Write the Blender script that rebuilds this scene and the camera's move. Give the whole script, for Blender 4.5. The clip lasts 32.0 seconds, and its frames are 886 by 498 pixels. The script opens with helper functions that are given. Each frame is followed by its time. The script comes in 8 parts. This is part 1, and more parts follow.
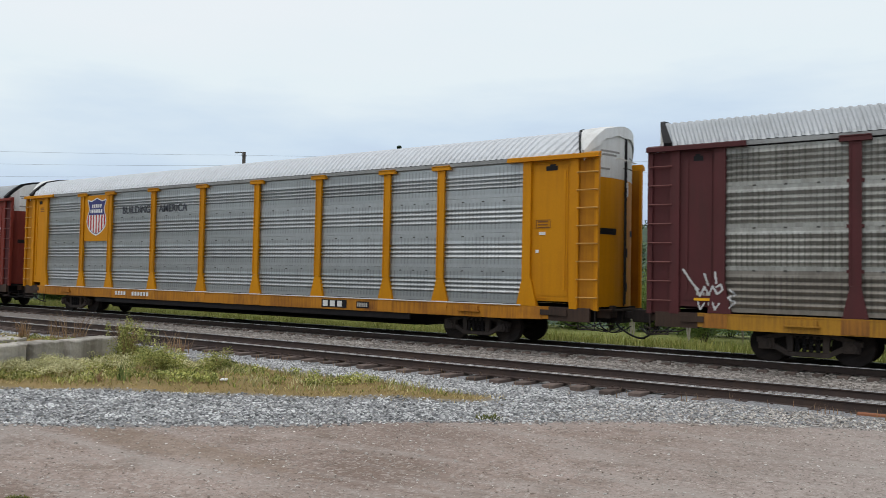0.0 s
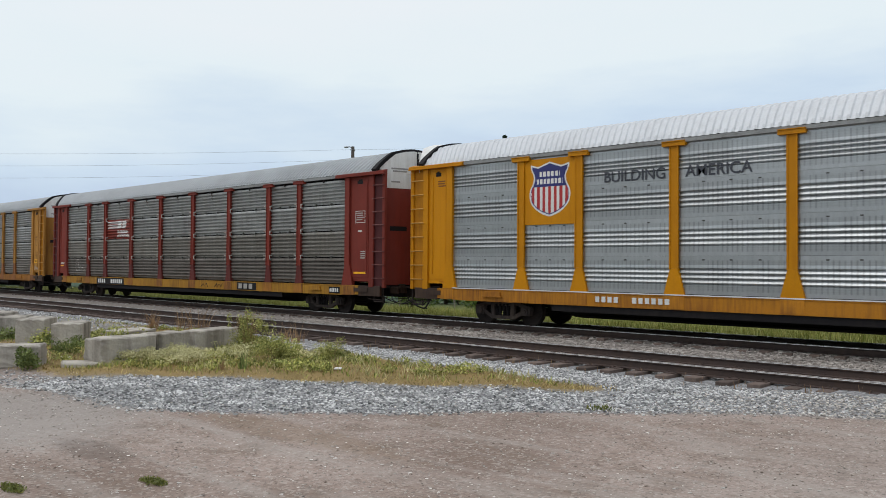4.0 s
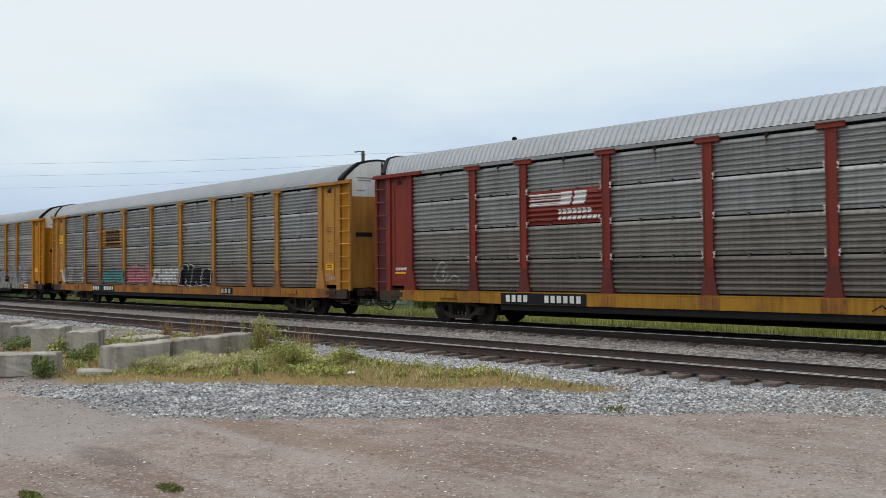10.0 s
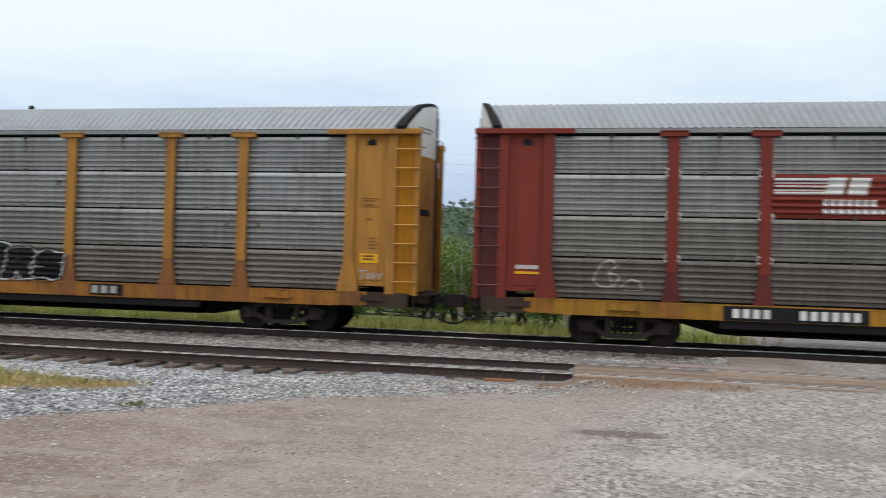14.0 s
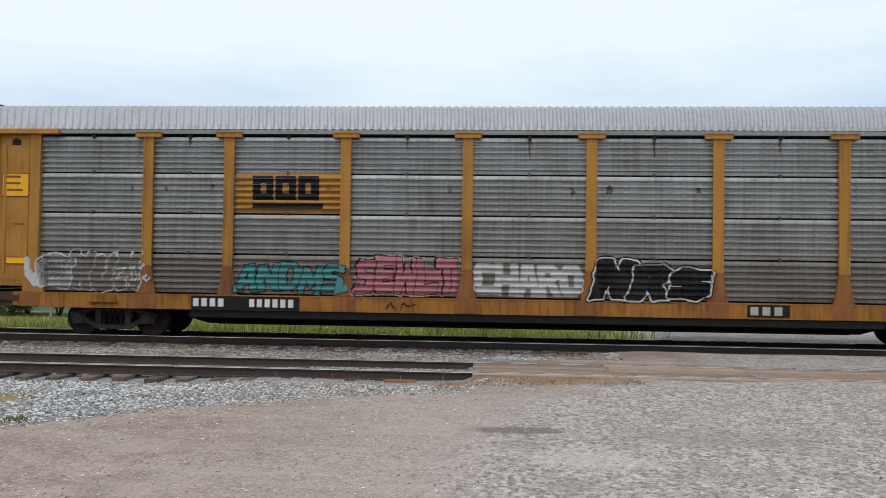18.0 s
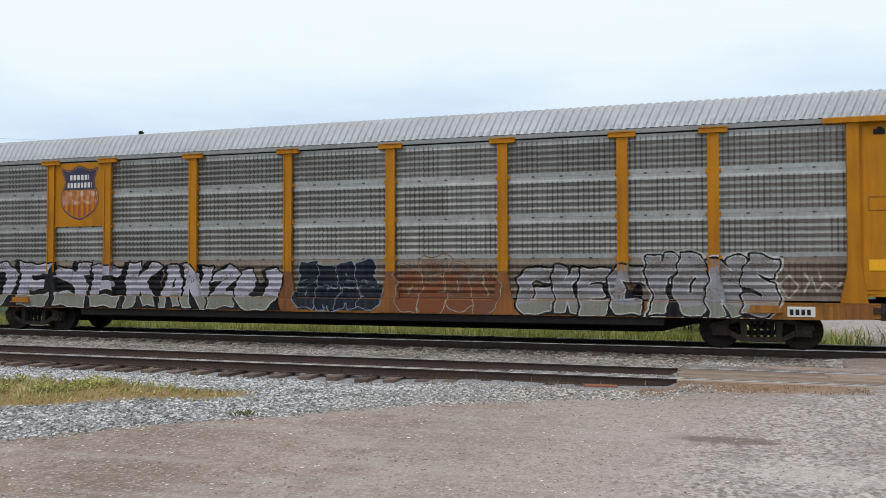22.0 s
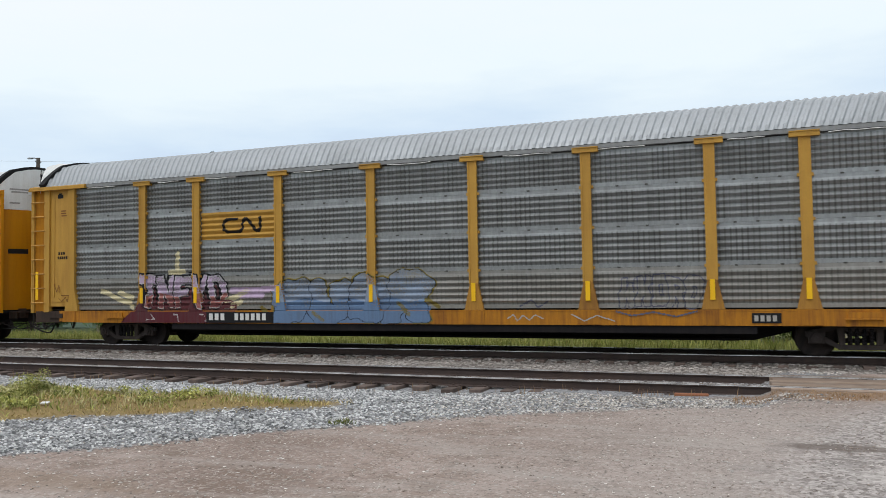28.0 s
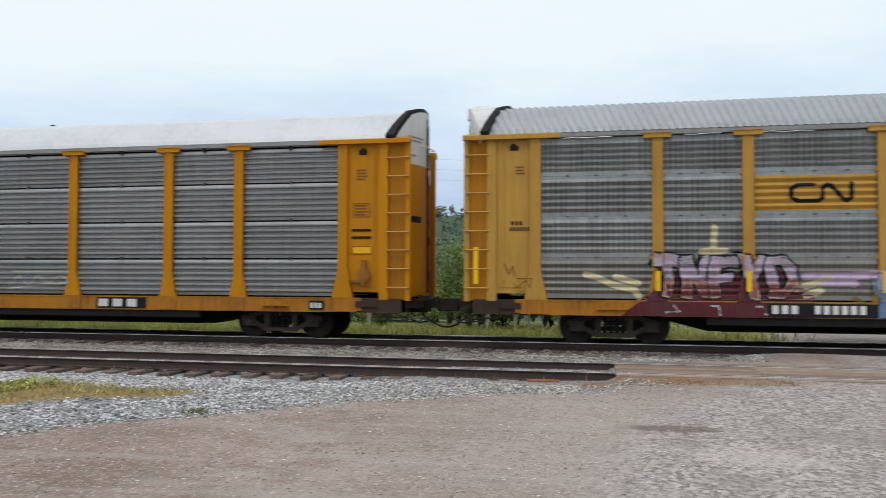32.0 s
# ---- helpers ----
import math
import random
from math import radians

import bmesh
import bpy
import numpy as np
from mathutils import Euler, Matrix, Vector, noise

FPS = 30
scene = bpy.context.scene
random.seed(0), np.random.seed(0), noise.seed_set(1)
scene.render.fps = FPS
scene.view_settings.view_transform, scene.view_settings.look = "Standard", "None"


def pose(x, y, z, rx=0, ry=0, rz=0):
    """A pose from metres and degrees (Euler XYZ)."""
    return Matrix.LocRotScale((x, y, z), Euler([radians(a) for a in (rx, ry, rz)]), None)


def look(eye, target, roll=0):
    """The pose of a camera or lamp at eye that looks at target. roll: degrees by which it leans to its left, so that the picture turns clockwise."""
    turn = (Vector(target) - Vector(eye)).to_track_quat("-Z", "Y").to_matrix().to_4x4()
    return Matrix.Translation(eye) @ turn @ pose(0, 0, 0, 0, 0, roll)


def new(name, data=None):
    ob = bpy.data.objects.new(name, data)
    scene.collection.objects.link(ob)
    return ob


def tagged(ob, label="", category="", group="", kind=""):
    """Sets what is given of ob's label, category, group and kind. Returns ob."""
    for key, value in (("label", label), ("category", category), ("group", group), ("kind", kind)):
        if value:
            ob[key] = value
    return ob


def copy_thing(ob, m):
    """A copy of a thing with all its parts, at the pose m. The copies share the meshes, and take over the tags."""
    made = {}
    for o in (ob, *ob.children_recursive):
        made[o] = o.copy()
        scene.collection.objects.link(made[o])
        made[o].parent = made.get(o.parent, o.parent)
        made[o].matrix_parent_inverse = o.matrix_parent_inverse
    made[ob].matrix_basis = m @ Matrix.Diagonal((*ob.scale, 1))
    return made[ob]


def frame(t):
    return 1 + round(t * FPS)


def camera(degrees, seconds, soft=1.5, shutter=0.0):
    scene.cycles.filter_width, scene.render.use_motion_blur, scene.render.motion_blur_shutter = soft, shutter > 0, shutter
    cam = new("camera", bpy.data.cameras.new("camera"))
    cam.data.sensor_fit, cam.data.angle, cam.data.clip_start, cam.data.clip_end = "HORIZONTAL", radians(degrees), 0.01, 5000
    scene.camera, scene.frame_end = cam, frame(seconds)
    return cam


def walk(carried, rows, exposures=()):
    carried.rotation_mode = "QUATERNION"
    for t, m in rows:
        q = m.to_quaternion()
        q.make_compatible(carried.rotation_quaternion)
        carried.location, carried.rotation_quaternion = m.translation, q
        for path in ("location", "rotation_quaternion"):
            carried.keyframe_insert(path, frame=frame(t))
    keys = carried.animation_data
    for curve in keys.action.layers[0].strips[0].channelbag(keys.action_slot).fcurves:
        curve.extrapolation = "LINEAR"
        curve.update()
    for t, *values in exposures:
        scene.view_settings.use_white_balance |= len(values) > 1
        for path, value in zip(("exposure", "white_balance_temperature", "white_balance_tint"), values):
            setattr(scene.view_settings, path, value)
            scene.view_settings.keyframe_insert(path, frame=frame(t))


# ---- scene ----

# ================= camera =================
EYE = 1.775          # metres above the rail heads
cam = camera(57.67, 32.0, soft=0.85, shutter=0.18)
PATH = [
    (0, 34.89, 1.98, -1.12), (0.5, 36.1, 1.9, -0.76), (1, 36.81, 1.69, -0.89), (1.5, 38.43, 1.48, -0.88),
    (2, 39.98, 1.42, -0.61), (2.5, 40.95, 1.46, -0.45), (3, 41.63, 1.36, -0.44), (3.5, 42.64, 1.16, -0.48),
    (5.5, 41.96, 1.21, 0.15), (6, 42.09, 1.32, 0.16), (6.5, 42.56, 1.3, 0.1), (7, 45.34, 1.25, 0.18),
    (7.5, 45.31, 1.28, 0.43), (8, 45.43, 1.27, 0.46), (8.5, 45.5, 1.14, 0.79), (9, 43.91, 1.03, 0.86),
    (9.5, 43.58, 1.05, 0.68), (10, 43.37, 1.37, 0.47), (10.5, 44.79, 2.09, -0.19), (11, 40.88, 1.87, 0.91),
    (11.5, 33.53, 1.66, 1.09), (12, 21.01, 1.45, 0.53), (12.5, 11.6, 1.24, 0.17), (13, 4.9, 1.17, -0.21),
    (13.5, -1.47, 1, -0.87), (14, 10.8, 1.08, -1.62), (14.5, 21.67, 1.43, -0.2), (15, 25.19, 0.99, -0.11),
    (15.5, 24.38, 2.03, -0.07), (17.5, 10.38, 1.59, -0.68), (18, 3.62, 1.32, -0.79), (18.5, 4.7, 1.03, -1.3),
    (19, 14.39, 0.89, -0.42), (19.5, 23.32, 1.01, -0.55), (20, 28.53, 1.35, -0.54), (20.5, 26.62, 1.47, -0.46),
    (21, 24.27, 1.47, -0.11), (21.5, 21.27, 1.54, 0.29), (22, 17.57, 1.48, 0.06), (22.5, 15.99, 1.49, -0.07),
    (23, 15.27, 1.43, -0.46), (23.5, 10.99, 1.22, -0.7), (24, 4.23, 1.69, -0.74), (24.5, 4.53, 1.8, -0.93),
    (25, 13.97, 1.59, -0.19), (25.5, 25.62, 1.42, -0.44), (26, 30.92, 1.75, -0.36), (26.5, 29.34, 2, -0),
    (28.5, 20.19, 2.29, 0.43), (29, 18.46, 1.97, -0.45), (29.5, 12.99, 2.15, -0.5), (30, 7.41, 2.32, -0.42),
    (30.5, 1.53, 1.91, -0.33), (31, -5.34, 1.79, -0.18), (31.5, 0.25, 1.74, -0.98), (32, 11.74, 1.6, -0.13),
]
STEP = (-0.43, -0.32, EYE - 0.06)     # a short step back and aside before the last stretch
walk(cam, [(t, pose(*(STEP if t > 27.5 else (0, 0, EYE)), 90 + p, r, y)) for t, y, p, r in PATH],
     [(0.0, -0.12), (11.0, -0.14), (13.0, 0.03), (14.5, 0.02), (27.0, 0.02), (32.0, -0.01)])

# ================= sky and sun =================
world = bpy.data.worlds.new("overcast_sky")
scene.world = world
world.use_nodes = True
wt = world.node_tree
wt.nodes.clear()


def wnode(kind, **values):
    n = wt.nodes.new(kind)
    for k, v in values.items():
        n.inputs[k].default_value = v
    return n


SUN_EL, SUN_AZ = 58.0, 205.0
nishita = wt.nodes.new("ShaderNodeTexSky")
nishita.sky_type = "NISHITA"
nishita.sun_disc = False
nishita.sun_elevation, nishita.sun_rotation = radians(SUN_EL), radians(SUN_AZ)
sky_bg = wnode("ShaderNodeBackground", Strength=0.06)
wt.links.new(nishita.outputs[0], sky_bg.inputs[0])
coord = wt.nodes.new("ShaderNodeTexCoord")
split = wt.nodes.new("ShaderNodeSeparateXYZ")
wt.links.new(coord.outputs["Generated"], split.inputs[0])
stretch = wt.nodes.new("ShaderNodeMapping")
stretch.inputs["Scale"].default_value = (1.0, 1.0, 4.5)
wt.links.new(coord.outputs["Generated"], stretch.inputs[0])
cloud = wnode("ShaderNodeTexNoise", Scale=2.2, Detail=6.0, Roughness=0.55)
wt.links.new(stretch.outputs[0], cloud.inputs[0])
wob = wt.nodes.new("ShaderNodeMath")
wob.operation = "MULTIPLY_ADD"
wob.inputs[1].default_value, wob.inputs[2].default_value = 0.28, -0.14
wt.links.new(cloud.outputs[0], wob.inputs[0])
side = wt.nodes.new("ShaderNodeMath")
side.operation = "MULTIPLY_ADD"
side.inputs[1].default_value = -0.07
wt.links.new(split.outputs[0], side.inputs[0])
wt.links.new(split.outputs[2], side.inputs[2])
lift = wt.nodes.new("ShaderNodeMath")
wt.links.new(side.outputs[0], lift.inputs[0])
wt.links.new(wob.outputs[0], lift.inputs[1])
bank = wt.nodes.new("ShaderNodeVectorMath")
bank.operation = "DOT_PRODUCT"
bank.inputs[1].default_value = (-0.42, 0.907, 0.0)
wt.links.new(coord.outputs["Generated"], bank.inputs[0])
thick = wnode("ShaderNodeMapRange")
for k, v in ((1, 0.88), (2, 1.0), (3, 0.012), (4, -0.016)):
    thick.inputs[k].default_value = v
wt.links.new(bank.outputs["Value"], thick.inputs[0])
deep = wt.nodes.new("ShaderNodeMath")
wt.links.new(lift.outputs[0], deep.inputs[0])
wt.links.new(thick.outputs[0], deep.inputs[1])
ramp = wt.nodes.new("ShaderNodeValToRGB")
for at, colour in ((0.0, (0.50, 0.60, 0.77)), (0.10, (0.53, 0.65, 0.86)), (0.19, (0.70, 0.84, 0.99)), (0.28, (0.90, 1.0, 1.05)), (0.5, (1.0, 1.02, 1.06))):
    el = ramp.color_ramp.elements.new(at) if at not in (0.0,) else ramp.color_ramp.elements[0]
    el.position, el.color = at, (*colour, 1)
ramp.color_ramp.elements.remove(ramp.color_ramp.elements[-1])
wt.links.new(deep.outputs[0], ramp.inputs[0])
cloud_bg = wnode("ShaderNodeBackground", Strength=1.0)
wt.links.new(ramp.outputs[0], cloud_bg.inputs[0])
wout = wt.nodes.new("ShaderNodeOutputWorld")
mixsky = wt.nodes.new("ShaderNodeMixShader")
mixsky.inputs[0].default_value = 0.93
wt.links.new(sky_bg.outputs[0], mixsky.inputs[1])
wt.links.new(cloud_bg.outputs[0], mixsky.inputs[2])
wt.links.new(mixsky.outputs[0], wout.inputs[0])

sun_data = bpy.data.lights.new("sun", "SUN")
sun_data.energy, sun_data.angle, sun_data.color = 1.0, radians(25), (1.0, 0.97, 0.94)
sun = new("sun", sun_data)
sun.matrix_world = look((0, 0, 60), (14, 30, 0))


# ================= materials =================
def nodes_of(name, rough=0.7, metal=0.0, spec=0.4):
    m = bpy.data.materials.new(name)
    m.use_nodes = True
    p = m.node_tree.nodes["Principled BSDF"]
    p.inputs["Roughness"].default_value = rough
    p.inputs["Metallic"].default_value = metal
    p.inputs["Specular IOR Level"].default_value = spec
    return m, m.node_tree, p


def mix_rgb(nt, fac, a, b, mode="MIX"):
    n = nt.nodes.new("ShaderNodeMix")
    n.data_type, n.blend_type = "RGBA", mode
    for sock, v in ((n.inputs[0], fac), (n.inputs[6], a), (n.inputs[7], b)):
        if isinstance(v, (int, float)):
            sock.default_value = v
        elif isinstance(v, tuple):
            sock.default_value = (*v[:3], 1)
        else:
            nt.links.new(v, sock)
    return n.outputs[2]


def math_node(nt, op, a, b=0.0, c=0.0, clamp=False):
    n = nt.nodes.new("ShaderNodeMath")
    n.operation, n.use_clamp = op, clamp
    for sock, v in zip(n.inputs, (a, b, c)):
        if isinstance(v, (int, float)):
            sock.default_value = v
        else:
            nt.links.new(v, sock)
    return n.outputs[0]


def coords(nt, scale=(1, 1, 1), shift=True):
    tc = nt.nodes.new("ShaderNodeTexCoord")
    mp = nt.nodes.new("ShaderNodeMapping")
    mp.inputs["Scale"].default_value = scale
    nt.links.new(tc.outputs["Object"], mp.inputs[0])
    if shift:
        info = nt.nodes.new("ShaderNodeObjectInfo")
        off = nt.nodes.new("ShaderNodeVectorMath")
        off.operation = "SCALE"
        comb = nt.nodes.new("ShaderNodeCombineXYZ")
        for k in range(3):
            nt.links.new(info.outputs["Random"], comb.inputs[k])
        nt.links.new(comb.outputs[0], off.inputs[0])
        off.inputs["Scale"].default_value = 37.0
        add = nt.nodes.new("ShaderNodeVectorMath")
        nt.links.new(mp.outputs[0], add.inputs[0])
        nt.links.new(off.outputs[0], add.inputs[1])
        return add.outputs[0]
    return mp.outputs[0]


def noise_out(nt, vec, scale, detail=4.0, rough=0.55):
    n = nt.nodes.new("ShaderNodeTexNoise")
    n.inputs["Scale"].default_value, n.inputs["Detail"].default_value, n.inputs["Roughness"].default_value = scale, detail, rough
    nt.links.new(vec, n.inputs["Vector"])
    return n.outputs[0]


def step_ramp(nt, fac, lo, hi):
    n = nt.nodes.new("ShaderNodeMapRange")
    n.inputs[1].default_value, n.inputs[2].default_value = lo, hi
    nt.links.new(fac, n.inputs[0])
    return n.outputs[0]


def bump(nt, p, height, strength=0.3, dist=0.01):
    b = nt.nodes.new("ShaderNodeBump")
    b.inputs["Strength"].default_value, b.inputs["Distance"].default_value = strength, dist
    nt.links.new(height, b.inputs["Height"])
    nt.links.new(b.outputs[0], p.inputs["Normal"])


def worn(name, base, dirt, rough=0.6, metal=0.0, spec=0.35, amount=0.5, streak=1.0, grain=30.0, vary=0.15, bumpy=0.15, fine=0.12):
    """Paint, metal or wood with broad stains, vertical streaks and fine grain."""
    m, nt, p = nodes_of(name, rough, metal, spec)
    v = coords(nt)
    big = noise_out(nt, v, 0.9, 5)
    run = noise_out(nt, coords(nt, (5.0, 5.0, 0.35)), 1.6 * streak, 4)
    tiny = noise_out(nt, v, grain, 3)
    stain = math_node(nt, "MULTIPLY", step_ramp(nt, math_node(nt, "MULTIPLY_ADD", big, 0.5, math_node(nt, "MULTIPLY", run, 0.5)), 0.44, 0.68), amount)
    col = mix_rgb(nt, stain, base, dirt)
    tone = math_node(nt, "MULTIPLY_ADD", tiny, fine * 2, 1 - fine)
    info = nt.nodes.new("ShaderNodeObjectInfo")
    tone = math_node(nt, "MULTIPLY", tone, math_node(nt, "MULTIPLY_ADD", info.outputs["Random"], vary, 1 - vary / 2))
    hsv = nt.nodes.new("ShaderNodeHueSaturation")
    nt.links.new(col, hsv.inputs["Color"])
    nt.links.new(tone, hsv.inputs["Value"])
    nt.links.new(hsv.outputs[0], p.inputs["Base Color"])
    r = math_node(nt, "MULTIPLY_ADD", big, 0.3, rough - 0.12, clamp=True)
    nt.links.new(r, p.inputs["Roughness"])
    bump(nt, p, tiny, bumpy, 0.004)
    return m


def plain(name, base, rough=0.6, metal=0.0, spec=0.4, vary=0.1):
    return worn(name, base, tuple(c * 0.6 for c in base), rough, metal, spec, 0.35, 1.0, 40.0, vary, 0.1, 0.08)


def sprayed(name, base, rough=0.6, metal=0.0, spec=0.25):
    """Spray paint, thin and dusty in patches."""
    return worn(name, base, tuple(c * 0.45 + 0.05 for c in base), rough, metal, spec, 0.75, 2.0, 25.0, 0.1, 0.1, 0.14)


def screen(name, base, dirt, perf, amount=0.5, metal=0.45, rough=0.46):
    """Galvanised side screens; perf: how strongly the rows of perforations show."""
    m, nt, p = nodes_of(name, rough, metal, 0.5)
    v = coords(nt)
    big = noise_out(nt, v, 0.8, 5)
    run = noise_out(nt, coords(nt, (7.0, 7.0, 0.5)), 1.5, 5)
    tiny = noise_out(nt, v, 45.0, 3)
    stain = math_node(nt, "MULTIPLY", step_ramp(nt, math_node(nt, "MULTIPLY_ADD", big, 0.45, math_node(nt, "MULTIPLY", run, 0.55)), 0.40, 0.66), amount)
    col = mix_rgb(nt, stain, base, dirt)
    # perforations run in upright and level rows that come and go
    tc = nt.nodes.new("ShaderNodeTexCoord")
    sep = nt.nodes.new("ShaderNodeSeparateXYZ")
    nt.links.new(tc.outputs["Object"], sep.inputs[0])
    up = math_node(nt, "SINE", math_node(nt, "MULTIPLY", sep.outputs[0], 52.0))
    lev = math_node(nt, "SINE", math_node(nt, "MULTIPLY", sep.outputs[2], 105.0))
    gate = step_ramp(nt, noise_out(nt, coords(nt, (1.6, 1.6, 0.05)), 2.0, 2), 0.30, 0.55)
    rows = math_node(nt, "MULTIPLY", step_ramp(nt, up, 0.2, 0.9), gate)
    ribs = math_node(nt, "MULTIPLY", step_ramp(nt, sep.outputs[2], 0.08, 0.10), step_ramp(nt, sep.outputs[2], 0.85, 0.83))
    hole = math_node(nt, "MULTIPLY", math_node(nt, "MULTIPLY_ADD", rows, 0.7, math_node(nt, "MULTIPLY_ADD", step_ramp(nt, lev, 0.3, 1.0), 0.15, 0.15)), math_node(nt, "MULTIPLY", ribs, perf))
    col = mix_rgb(nt, hole, col, (0.05, 0.05, 0.045))
    info = nt.nodes.new("ShaderNodeObjectInfo")
    tone = math_node(nt, "MULTIPLY", math_node(nt, "MULTIPLY_ADD", tiny, 0.24, 0.88), math_node(nt, "MULTIPLY_ADD", info.outputs["Random"], 0.16, 0.92))
    hsv = nt.nodes.new("ShaderNodeHueSaturation")
    nt.links.new(col, hsv.inputs["Color"])
    nt.links.new(tone, hsv.inputs["Value"])
    nt.links.new(hsv.outputs[0], p.inputs["Base Color"])
    nt.links.new(math_node(nt, "MULTIPLY_ADD", big, 0.35, rough - 0.15, clamp=True), p.inputs["Roughness"])
    bump(nt, p, tiny, 0.12, 0.003)
    return m


